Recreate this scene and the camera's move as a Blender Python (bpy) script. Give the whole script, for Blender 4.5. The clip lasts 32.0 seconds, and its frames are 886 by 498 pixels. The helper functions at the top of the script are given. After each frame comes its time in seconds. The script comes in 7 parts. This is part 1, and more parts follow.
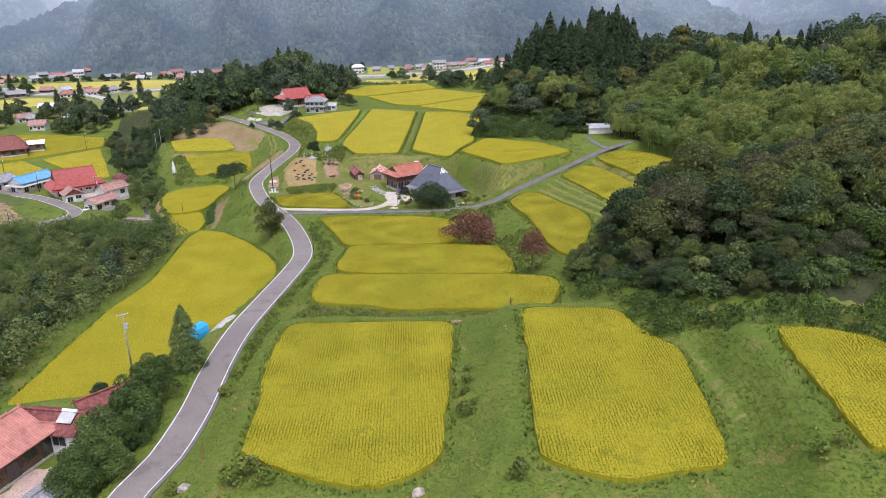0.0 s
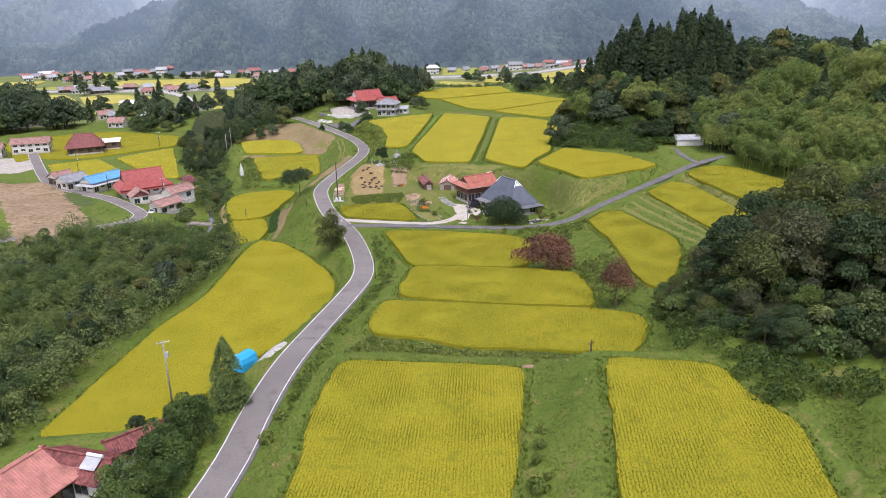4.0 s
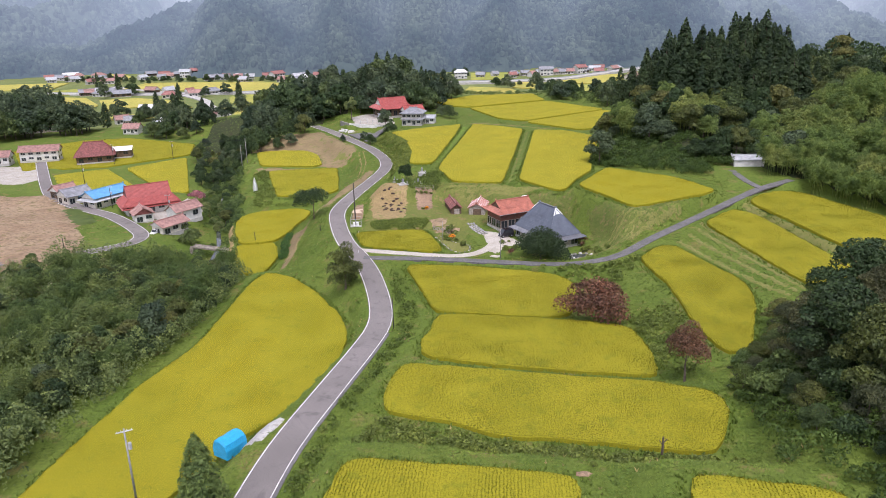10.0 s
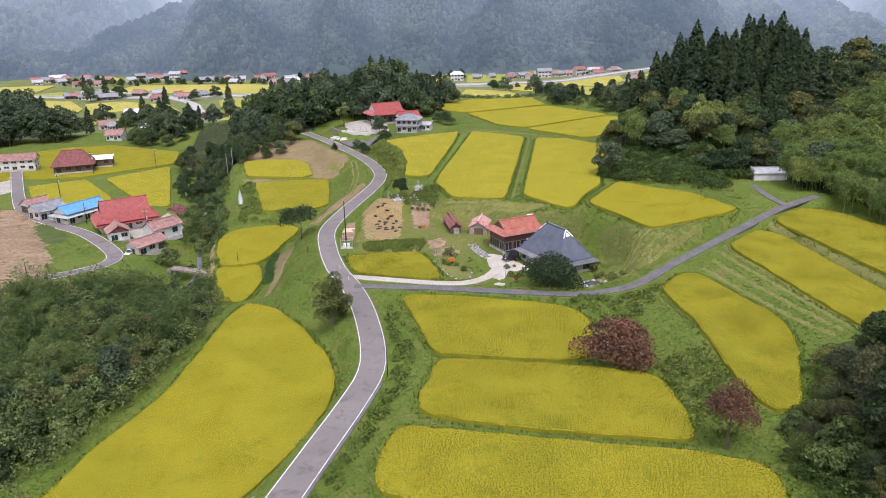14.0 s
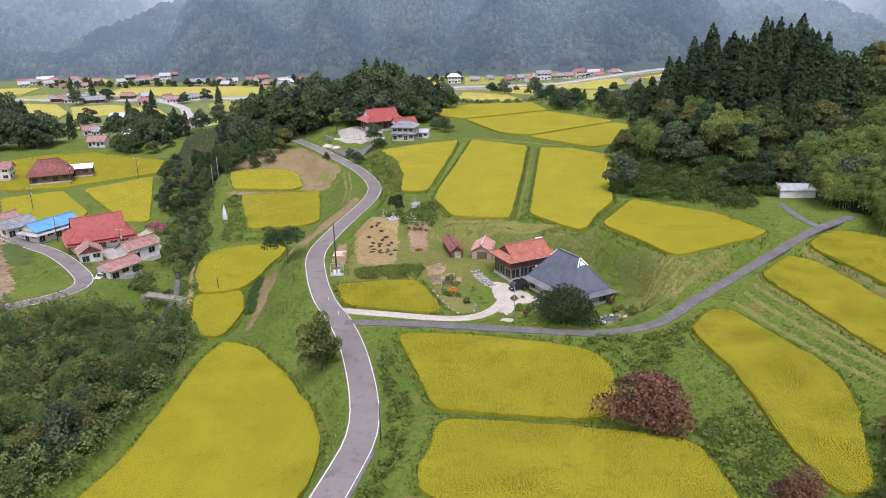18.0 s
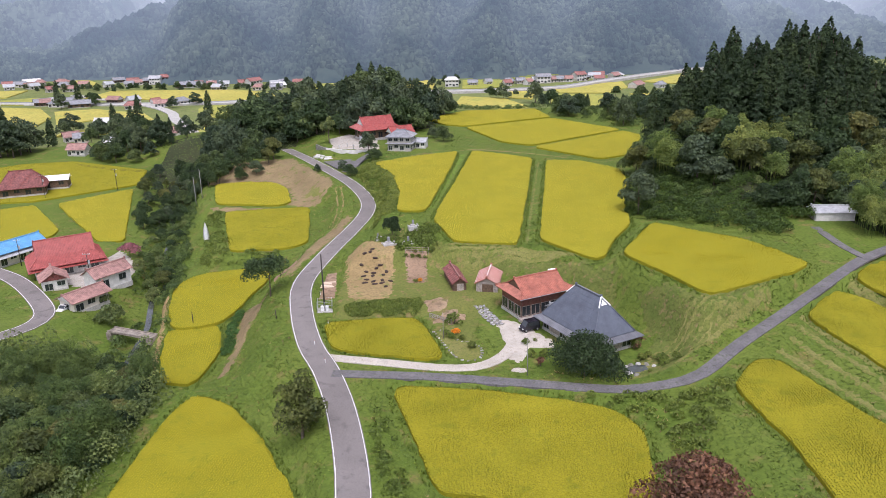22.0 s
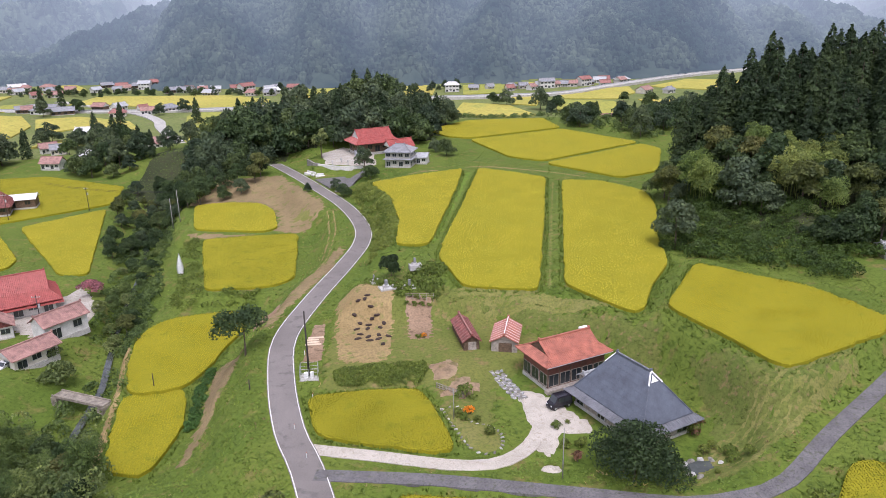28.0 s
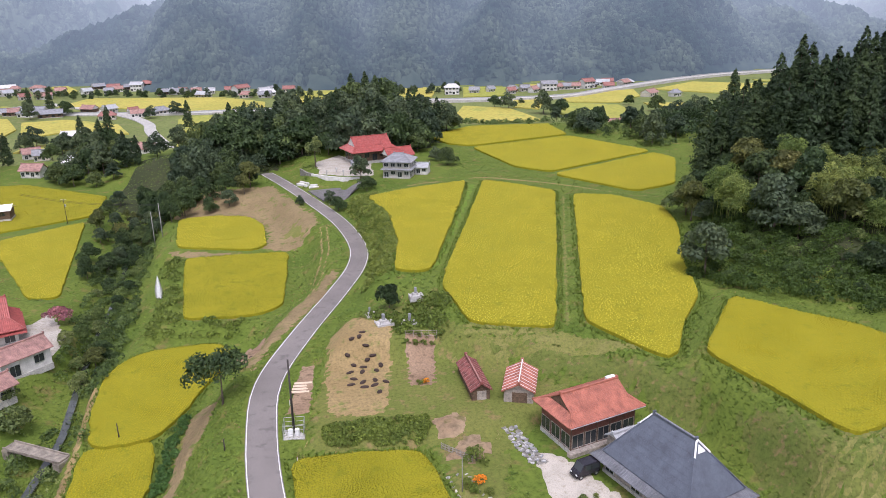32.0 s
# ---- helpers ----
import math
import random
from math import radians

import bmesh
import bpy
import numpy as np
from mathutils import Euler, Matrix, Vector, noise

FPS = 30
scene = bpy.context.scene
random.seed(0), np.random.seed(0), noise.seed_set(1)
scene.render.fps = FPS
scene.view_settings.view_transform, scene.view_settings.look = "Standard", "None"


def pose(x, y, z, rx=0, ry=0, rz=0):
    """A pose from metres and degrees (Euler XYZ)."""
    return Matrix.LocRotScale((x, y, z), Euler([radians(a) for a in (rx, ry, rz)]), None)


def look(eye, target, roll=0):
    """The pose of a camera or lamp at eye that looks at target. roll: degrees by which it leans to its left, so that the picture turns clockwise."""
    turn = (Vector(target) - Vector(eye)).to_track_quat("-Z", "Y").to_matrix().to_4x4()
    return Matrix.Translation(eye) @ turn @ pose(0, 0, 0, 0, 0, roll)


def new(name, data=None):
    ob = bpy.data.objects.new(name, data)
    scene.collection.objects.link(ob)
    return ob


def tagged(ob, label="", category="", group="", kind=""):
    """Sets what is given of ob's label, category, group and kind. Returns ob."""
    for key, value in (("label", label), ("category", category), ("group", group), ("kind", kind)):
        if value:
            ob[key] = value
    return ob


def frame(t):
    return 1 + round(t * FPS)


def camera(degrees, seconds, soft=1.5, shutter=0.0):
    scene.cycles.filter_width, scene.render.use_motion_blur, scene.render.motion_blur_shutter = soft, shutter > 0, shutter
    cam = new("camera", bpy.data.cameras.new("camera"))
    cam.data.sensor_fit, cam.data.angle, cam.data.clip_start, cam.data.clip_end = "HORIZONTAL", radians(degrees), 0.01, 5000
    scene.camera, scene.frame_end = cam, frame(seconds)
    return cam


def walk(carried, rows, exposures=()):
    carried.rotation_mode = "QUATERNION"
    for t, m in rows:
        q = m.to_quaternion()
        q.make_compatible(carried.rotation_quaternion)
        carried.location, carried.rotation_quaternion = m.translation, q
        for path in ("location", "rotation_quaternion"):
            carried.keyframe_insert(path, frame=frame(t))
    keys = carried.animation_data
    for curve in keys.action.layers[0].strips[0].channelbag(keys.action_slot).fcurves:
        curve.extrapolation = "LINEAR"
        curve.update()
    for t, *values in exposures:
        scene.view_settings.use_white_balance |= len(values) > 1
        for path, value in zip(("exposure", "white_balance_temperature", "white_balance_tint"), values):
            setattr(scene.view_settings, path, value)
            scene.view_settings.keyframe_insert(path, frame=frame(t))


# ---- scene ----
cam = camera(62.29, 32.0, soft=0.8)
PATH = [
    (0, look((-1.09, 3.88, 43.89), (13.45, 97.48, 11.84), -1.70)),
    (0.5, look((-0.85, 5.30, 43.91), (13.70, 98.91, 11.87), -1.76)),
    (1, look((-0.61, 6.89, 43.92), (12.99, 100.65, 11.91), -1.75)),
    (1.5, look((-0.39, 8.56, 43.93), (10.82, 102.65, 11.95), -1.72)),
    (2, look((-0.18, 10.28, 43.95), (9.08, 104.59, 12.03), -1.65)),
    (2.5, look((0.01, 12.01, 43.96), (8.70, 106.38, 12.05), -1.66)),
    (4.5, look((0.57, 18.94, 44.03), (4.34, 113.69, 12.29), -1.46)),
    (5, look((0.66, 20.68, 44.05), (3.16, 115.49, 12.37), -1.42)),
    (5.5, look((0.73, 22.43, 44.08), (2.12, 117.28, 12.41), -1.34)),
    (6, look((0.79, 24.21, 44.10), (2.05, 119.07, 12.47), -1.30)),
    (6.5, look((0.82, 26.01, 44.13), (2.13, 120.86, 12.49), -1.33)),
    (7, look((0.85, 27.83, 44.16), (2.25, 122.70, 12.56), -1.34)),
    (7.5, look((0.86, 29.68, 44.19), (2.35, 124.55, 12.60), -1.33)),
    (8, look((0.86, 31.55, 44.23), (2.40, 126.41, 12.62), -1.32)),
    (8.5, look((0.85, 33.44, 44.26), (2.49, 128.31, 12.70), -1.26)),
    (9, look((0.84, 35.34, 44.30), (2.54, 130.22, 12.75), -1.25)),
    (9.5, look((0.81, 37.26, 44.34), (2.60, 132.15, 12.83), -1.31)),
    (10, look((0.78, 39.19, 44.38), (2.64, 134.08, 12.88), -1.31)),
    (10.5, look((0.75, 41.12, 44.43), (2.68, 136.01, 12.94), -1.24)),
    (11, look((0.71, 43.05, 44.48), (2.72, 137.95, 13.01), -1.27)),
    (11.5, look((0.68, 44.98, 44.53), (2.77, 139.88, 13.07), -1.27)),
    (12, look((0.64, 46.91, 44.58), (2.85, 141.81, 13.13), -1.27)),
    (12.5, look((0.60, 48.83, 44.63), (2.86, 143.72, 13.16), -1.30)),
    (13, look((0.56, 50.75, 44.68), (2.92, 145.63, 13.18), -1.28)),
    (13.5, look((0.52, 52.67, 44.74), (2.95, 147.55, 13.23), -1.31)),
    (14, look((0.48, 54.59, 44.79), (2.97, 149.47, 13.29), -1.33)),
    (14.5, look((0.45, 56.52, 44.85), (3.00, 151.39, 13.33), -1.30)),
    (16.5, look((0.32, 64.38, 45.08), (3.15, 159.23, 13.54), -1.31)),
    (17, look((0.29, 66.40, 45.14), (3.19, 161.26, 13.61), -1.31)),
    (17.5, look((0.26, 68.45, 45.19), (3.22, 163.31, 13.67), -1.26)),
    (18, look((0.23, 70.53, 45.25), (3.26, 165.39, 13.74), -1.24)),
    (18.5, look((0.20, 72.64, 45.30), (3.28, 167.52, 13.84), -1.26)),
    (19, look((0.17, 74.79, 45.35), (3.31, 169.65, 13.88), -1.25)),
    (19.5, look((0.14, 76.95, 45.40), (3.34, 171.82, 13.94), -1.27)),
    (20, look((0.11, 79.15, 45.45), (3.39, 174.01, 13.99), -1.27)),
    (20.5, look((0.08, 81.35, 45.50), (3.43, 176.22, 14.04), -1.22)),
    (21, look((0.04, 83.57, 45.54), (3.48, 178.43, 14.07), -1.26)),
    (21.5, look((0.00, 85.79, 45.58), (3.48, 180.64, 14.11), -1.26)),
    (22, look((-0.03, 88.00, 45.62), (3.55, 182.87, 14.20), -1.15)),
    (22.5, look((-0.07, 90.20, 45.66), (3.55, 185.08, 14.29), -1.20)),
    (23, look((-0.12, 92.37, 45.69), (3.56, 187.25, 14.34), -1.22)),
    (23.5, look((-0.16, 94.51, 45.72), (3.53, 189.40, 14.40), -1.23)),
    (24, look((-0.20, 96.61, 45.75), (3.45, 191.51, 14.43), -1.26)),
    (24.5, look((-0.25, 98.67, 45.77), (3.42, 193.57, 14.46), -1.26)),
    (25, look((-0.29, 100.69, 45.80), (3.36, 195.60, 14.50), -1.26)),
    (25.5, look((-0.34, 102.67, 45.82), (3.32, 197.57, 14.50), -1.24)),
    (27.5, look((-0.52, 110.31, 45.87), (3.27, 205.24, 14.67), -1.24)),
    (28, look((-0.56, 112.20, 45.88), (3.27, 207.13, 14.68), -1.21)),
    (28.5, look((-0.60, 114.12, 45.89), (3.25, 209.05, 14.69), -1.21)),
    (29, look((-0.63, 116.07, 45.89), (3.25, 211.00, 14.72), -1.17)),
    (29.5, look((-0.67, 118.05, 45.90), (3.24, 213.00, 14.75), -1.19)),
    (30, look((-0.71, 120.07, 45.90), (3.27, 215.00, 14.72), -1.14)),
    (30.5, look((-0.74, 122.09, 45.91), (3.27, 217.01, 14.70), -1.13)),
    (31, look((-0.78, 124.07, 45.91), (3.27, 218.98, 14.67), -1.12)),
    (31.5, look((-0.82, 125.96, 45.92), (3.26, 220.87, 14.69), -1.11)),
    (32, look((-0.87, 127.62, 45.93), (3.23, 222.56, 14.76), -1.06)),
]
walk(cam, PATH, [(0, 0.54, 5950, 23), (32, 0.46, 5950, 24)])

# ---- world and light ----
world = bpy.data.worlds.new("overcast_sky")
scene.world = world
world.use_nodes = True
wn, wl = world.node_tree.nodes, world.node_tree.links
sky = wn.new("ShaderNodeTexSky")
sky.sky_type = 'NISHITA'
sky.sun_disc = False
sky.sun_elevation = radians(58)
sky.sun_rotation = radians(196)
sky.altitude = 400
sky.air_density, sky.dust_density, sky.ozone_density = 1.4, 4.0, 1.0
soft_sky = wn.new("ShaderNodeHueSaturation")
soft_sky.inputs["Saturation"].default_value = 0.25
wl.new(sky.outputs[0], soft_sky.inputs["Color"])
wl.new(soft_sky.outputs[0], wn["Background"].inputs[0])
wn["Background"].inputs[1].default_value = 0.14
sun = new("sun", bpy.data.lights.new("sun", 'SUN'))
sun.data.energy = 1.8
sun.data.angle = radians(24)
sun.data.color = (1.0, 0.95, 0.88)
sun.matrix_world = look((0, 0, 100), (-14, 48, 0))

# ---- materials ----
def node_mat(name):
    m = bpy.data.materials.new(name)
    m.use_nodes = True
    return m, m.node_tree.nodes, m.node_tree.links, m.node_tree.nodes["Principled BSDF"]


def ramp(n, l, source, stops):
    r = n.new("ShaderNodeValToRGB")
    e = r.color_ramp.elements
    while len(e) < len(stops):
        e.new(0.5)
    for k, (p, c) in enumerate(stops):
        e[k].position, e[k].color = p, (*c, 1)
    l.new(source, r.inputs[0])
    return r.outputs[0]


def tex(n, l, scale, detail=4, rough=0.6, stretch=None, kind="noise"):
    co = n.new("ShaderNodeNewGeometry").outputs["Position"]
    if stretch:
        mp = n.new("ShaderNodeMapping")
        mp.inputs["Scale"].default_value = stretch
        l.new(co, mp.inputs[0])
        co = mp.outputs[0]
    t = n.new("ShaderNodeTexNoise")
    t.inputs["Scale"].default_value, t.inputs["Detail"].default_value, t.inputs["Roughness"].default_value = scale, detail, rough
    l.new(co, t.inputs["Vector"])
    return t.outputs["Fac"]


def mix(n, l, fac, a, b, mode='MIX'):
    m = n.new("ShaderNodeMix")
    m.data_type, m.blend_type = 'RGBA', mode
    for sock, v in ((0, fac), (6, a), (7, b)):
        if isinstance(v, (int, float)):
            m.inputs[sock].default_value = v
        elif isinstance(v, tuple):
            m.inputs[sock].default_value = (*v, 1)
        else:
            l.new(v, m.inputs[sock])
    return m.outputs[2]


def bump(n, l, b, height, strength, dist=0.05):
    k = n.new("ShaderNodeBump")
    k.inputs["Strength"].default_value, k.inputs["Distance"].default_value = strength, dist
    l.new(height, k.inputs["Height"])
    l.new(k.outputs[0], b.inputs["Normal"])


def earth(name, c1, c2, c3, big=0.06, small=1.6, rough=0.95, bmp=0.6, dist=0.15):
    """Ground cover: two scales of variation and relief."""
    m, n, l, b = node_mat(name)
    a = ramp(n, l, tex(n, l, big, 5), [(0.35, c1), (0.62, c2)])
    f = tex(n, l, small, 6, 0.7)
    g = ramp(n, l, f, [(0.3, (0.58, 0.6, 0.58)), (0.5, (1, 1, 1)), (0.75, (1.32, 1.27, 1.18))])
    spots = ramp(n, l, tex(n, l, big * 4.3, 3), [(0.56, (0, 0, 0)), (0.68, (1, 1, 1))])
    col = mix(n, l, 1.0, mix(n, l, spots, a, c3), g, 'MULTIPLY')
    l.new(col, b.inputs["Base Color"])
    b.inputs["Roughness"].default_value = rough
    b.inputs["Specular IOR Level"].default_value = 0.15
    bump(n, l, b, f, bmp, dist)
    return m


def leafy(name, c1, c2, c3, thin=0.25, spread=0.35, patch=0.22, depth=0.32):
    """Leaves: colour differs by plant and by leaf, some light comes through."""
    m, n, l, b = node_mat(name)
    info = n.new("ShaderNodeObjectInfo").outputs["Random"]
    isle = n.new("ShaderNodeNewGeometry").outputs["Random Per Island"]
    base = ramp(n, l, info, [(0.0, c1), (0.5, c2), (1.0, c3)])
    lo, hi = 1 - spread * 1.25, 1 + spread * 1.2
    var = ramp(n, l, isle, [(0.0, (lo, lo * 1.05, lo)), (0.6, (1.0, 1.0, 1.0)), (1.0, (hi, hi * 0.97, hi * 0.85))])
    col = mix(n, l, 1.0, base, var, 'MULTIPLY')
    wide = ramp(n, l, tex(n, l, patch, 4), [(0.32, (1 - depth, 1 - depth * 0.85, 1 - depth * 0.85)), (0.68, (1 + depth, 1 + depth * 0.8, 1 + depth * 0.2))])
    col = mix(n, l, 1.0, col, wide, 'MULTIPLY')
    l.new(col, b.inputs["Base Color"])
    b.inputs["Roughness"].default_value = 0.6
    b.inputs["Specular IOR Level"].default_value = 0.25
    tr = n.new("ShaderNodeBsdfTranslucent")
    l.new(col, tr.inputs[0])
    ms = n.new("ShaderNodeMixShader")
    ms.inputs[0].default_value = thin
    l.new(b.outputs[0], ms.inputs[1]), l.new(tr.outputs[0], ms.inputs[2])
    out = ms.outputs[0]
    l.new(out, n["Material Output"].inputs[0])
    return m


def plain(name, col, rough=0.6, vary=0.15, scale=1.5, metal=0.0, spec=0.4, bmp=0.1):
    """Painted, wooden, plastered or metal surface with stains and fine grain."""
    m, n, l, b = node_mat(name)
    f = tex(n, l, scale, 6, 0.65)
    g = tex(n, l, scale * 9, 3)
    lo, hi = tuple(c * (1 - 2 * vary) for c in col), tuple(min(1, c * (1 + vary)) for c in col)
    a = ramp(n, l, f, [(0.3, lo), (0.65, hi)])
    a = mix(n, l, 1.0, a, ramp(n, l, g, [(0.3, (0.85, 0.85, 0.85)), (0.7, (1.08, 1.08, 1.08))]), 'MULTIPLY')
    l.new(a, b.inputs["Base Color"])
    b.inputs["Roughness"].default_value, b.inputs["Metallic"].default_value = rough, metal
    b.inputs["Specular IOR Level"].default_value = spec
    bump(n, l, b, g, bmp, 0.02)
    return m


def rice(name, c1, c2, c3, green):
    """Standing rice: ears of uneven ripeness, with greener swathes that follow the water."""
    m = leafy(name, c1, c2, c3, 0.12, 0.14, 0.11, 0.14)
    n, l = m.node_tree.nodes, m.node_tree.links
    b = n["Principled BSDF"]
    col = b.inputs["Base Color"].links[0].from_socket
    swathe = ramp(n, l, tex(n, l, 0.075, 5, 0.6, (1.0, 0.55, 1.0)), [(0.44, (0, 0, 0)), (0.66, (1, 1, 1))])
    soft = mix(n, l, 0.62, (0, 0, 0), swathe)
    out = mix(n, l, soft, col, green)
    l.new(out, b.inputs["Base Color"])
    tr = [k for k in n if k.bl_idname == "ShaderNodeBsdfTranslucent"][0]
    l.new(out, tr.inputs[0])
    return m


M_GRASS = earth("meadow_grass", (0.0864, 0.134, 0.0198), (0.118, 0.158, 0.0264), (0.162, 0.149, 0.0462), 0.07, 1.7, bmp=0.35, dist=0.1)
M_DRY = earth("dry_mown_grass", (0.255, 0.185, 0.085), (0.31, 0.23, 0.11), (0.17, 0.185, 0.055), 0.15, 2.5)
M_SOIL = earth("bare_soil", (0.23, 0.155, 0.10), (0.30, 0.21, 0.14), (0.16, 0.11, 0.07), 0.2, 3.0)
M_RED_SOIL = earth("cut_brown_soil", (0.27, 0.185, 0.115), (0.35, 0.26, 0.165), (0.19, 0.16, 0.07), 0.12, 0.9, bmp=1.0, dist=0.6)
M_GRAVEL = earth("pale_gravel", (0.409, 0.374, 0.318), (0.496, 0.457, 0.396), (0.357, 0.322, 0.261), 0.4, 9.0, 0.9, 0.3, 0.03)
M_ASPHALT = earth("worn_asphalt", (0.178, 0.162, 0.152), (0.22, 0.20, 0.188), (0.15, 0.137, 0.13), 0.12, 9.0, 0.85, 0.05, 0.01)
M_WORN = earth("old_side_road", (0.12, 0.115, 0.118), (0.165, 0.158, 0.16), (0.105, 0.11, 0.085), 0.35, 4.0, 0.9, 0.2, 0.03)
M_CONCRETE = earth("weathered_concrete", (0.36, 0.35, 0.33), (0.48, 0.47, 0.44), (0.28, 0.27, 0.24), 0.4, 5.0, 0.85, 0.15, 0.02)
M_LINE = plain("road_paint", (0.72, 0.71, 0.69), 0.7, 0.22, 2.0)
M_RICE = rice("ripe_rice", (0.408, 0.347, 0.0104), (0.394, 0.342, 0.0104), (0.423, 0.351, 0.0133), (0.275, 0.29, 0.0114))
M_RICE_G = rice("greener_ripe_rice", (0.193, 0.186, 0.00544), (0.203, 0.193, 0.00544), (0.215, 0.195, 0.00621), (0.106, 0.138, 0.00621))
# ripe rice of the farther terraces, paled so its colour carries haze
M_RICE_P = rice("pale_ripe_rice", (0.583, 0.503, 0.053), (0.567, 0.498, 0.053), (0.604, 0.509, 0.0583), (0.413, 0.435, 0.0583))
M_STRAW = earth("rice_stand", (0.24, 0.225, 0.012), (0.275, 0.25, 0.014), (0.20, 0.20, 0.012), 0.12, 5.0, 0.9, 0.4, 0.06)
M_BLADES = leafy("grass_blades", (0.0943, 0.147, 0.0173), (0.12, 0.171, 0.0238), (0.152, 0.186, 0.0367), 0.08, 0.16, 0.3, 0.24)
M_WEEDS = leafy("weed_leaves", (0.096, 0.14, 0.0239), (0.12, 0.164, 0.0294), (0.145, 0.177, 0.0386), 0.1, 0.3, 0.3, 0.25)
M_DRYB = leafy("straw_coloured_grass", (0.26, 0.22, 0.10), (0.30, 0.25, 0.12), (0.20, 0.21, 0.07))
M_BROAD = leafy("broadleaf_foliage", (0.0405, 0.0722, 0.0317), (0.0634, 0.101, 0.0405), (0.0968, 0.132, 0.051), 0.25, 0.26, 0.38, 0.45)
# grove leaves paled and blued, painting distance haze into their colour
M_GROVE_HAZED = leafy("grove_foliage", (0.05, 0.08, 0.052), (0.076, 0.11, 0.066), (0.105, 0.14, 0.08), 0.25, 0.25, 0.3, 0.42)
M_TUFT = leafy("grass_tufts", (0.105, 0.164, 0.0233), (0.13, 0.189, 0.0297), (0.164, 0.204, 0.0424), 0.06, 0.16, 0.3, 0.24)
M_BROWNG = earth("brown_mown_grass", (0.20, 0.15, 0.08), (0.25, 0.19, 0.10), (0.15, 0.16, 0.05), 0.12, 2.5)
M_CYPRESS = leafy("cypress_foliage", (0.066, 0.112, 0.032), (0.086, 0.138, 0.04), (0.112, 0.16, 0.05), 0.25, 0.28, 0.5, 0.45)
M_DARK = leafy("camellia_foliage", (0.0299, 0.0546, 0.0229), (0.0405, 0.0686, 0.0282), (0.0546, 0.0845, 0.0334), 0.25, 0.35, 0.45, 0.4)
M_CEDAR = leafy("cedar_foliage", (0.0307, 0.055, 0.0259), (0.0405, 0.0688, 0.0307), (0.0567, 0.0874, 0.0373), 0.25, 0.28, 0.35, 0.42)
M_BAMBOO = leafy("bamboo_foliage", (0.125, 0.19, 0.05), (0.17, 0.235, 0.066), (0.23, 0.27, 0.084), 0.35, 0.25, 0.4, 0.42)
M_SCRUB = leafy("scrub_foliage", (0.088, 0.138, 0.046), (0.122, 0.172, 0.06), (0.17, 0.208, 0.085), 0.28, 0.25, 0.28, 0.48)
M_PURPLE = leafy("reddish_brown_foliage", (0.175, 0.088, 0.06), (0.20, 0.105, 0.07), (0.15, 0.085, 0.055), 0.25, 0.45)
M_HUSK = leafy("greyish_olive_foliage", (0.066, 0.081, 0.0458), (0.0862, 0.0986, 0.0528), (0.119, 0.119, 0.0616), 0.25, 0.25, 0.42, 0.48)
M_KUDZU = leafy("kudzu_foliage", (0.0502, 0.0907, 0.0194), (0.0648, 0.107, 0.0235), (0.0907, 0.125, 0.0324), 0.2, 0.25, 0.45, 0.5)
M_OLIVE = leafy("olive_foliage", (0.081, 0.104, 0.0334), (0.107, 0.125, 0.0414), (0.141, 0.143, 0.051), 0.25, 0.25, 0.42, 0.45)
M_SILVER = leafy("silver_grass_leaves", (0.20, 0.225, 0.115), (0.235, 0.25, 0.14), (0.28, 0.27, 0.17), 0.35, 0.3)
M_CROP = leafy("vegetable_leaves", (0.045, 0.115, 0.03), (0.06, 0.135, 0.035), (0.08, 0.15, 0.045), 0.25, 0.35)
M_PINK = leafy("pink_blossom", (0.30, 0.12, 0.16), (0.34, 0.14, 0.19), (0.26, 0.10, 0.14))
M_ORANGE = leafy("orange_flowers", (0.75, 0.33, 0.02), (0.8, 0.25, 0.02), (0.75, 0.45, 0.02))
M_BARK = plain("bark", (0.12, 0.095, 0.07), 0.9, 0.3, 2.0, bmp=0.6)


def hazed_far_forest(name, c1, c2):
    """Distant wooded slopes, a backdrop; haze painted in as emission, stronger up the valley."""
    m, n, l, b = node_mat(name)
    geo = n.new("ShaderNodeNewGeometry")
    col = mix(n, l, 1.0, ramp(n, l, tex(n, l, 0.014, 6), [(0.4, c1), (0.6, c2)]), ramp(n, l, geo.outputs["Random Per Island"], [(0, (0.6, 0.62, 0.64)), (0.85, (1.12, 1.12, 1.1)), (1, (1.35, 1.32, 1.25))]), 'MULTIPLY')
    l.new(col, b.inputs["Base Color"])
    b.inputs["Roughness"].default_value = 1.0
    b.inputs["Specular IOR Level"].default_value = 0.0
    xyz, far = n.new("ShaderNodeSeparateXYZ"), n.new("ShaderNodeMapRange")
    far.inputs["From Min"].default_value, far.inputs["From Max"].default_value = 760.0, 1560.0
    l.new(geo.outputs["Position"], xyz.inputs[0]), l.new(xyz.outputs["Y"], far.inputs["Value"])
    haze_glow = ramp(n, l, far.outputs[0], [(0.0, (0.06, 0.076, 0.098)), (0.16, (0.108, 0.133, 0.168)), (0.42, (0.215, 0.252, 0.302)), (1.0, (0.40, 0.445, 0.495))])
    l.new(haze_glow, b.inputs["Emission Color"])
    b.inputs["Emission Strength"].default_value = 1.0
    return m


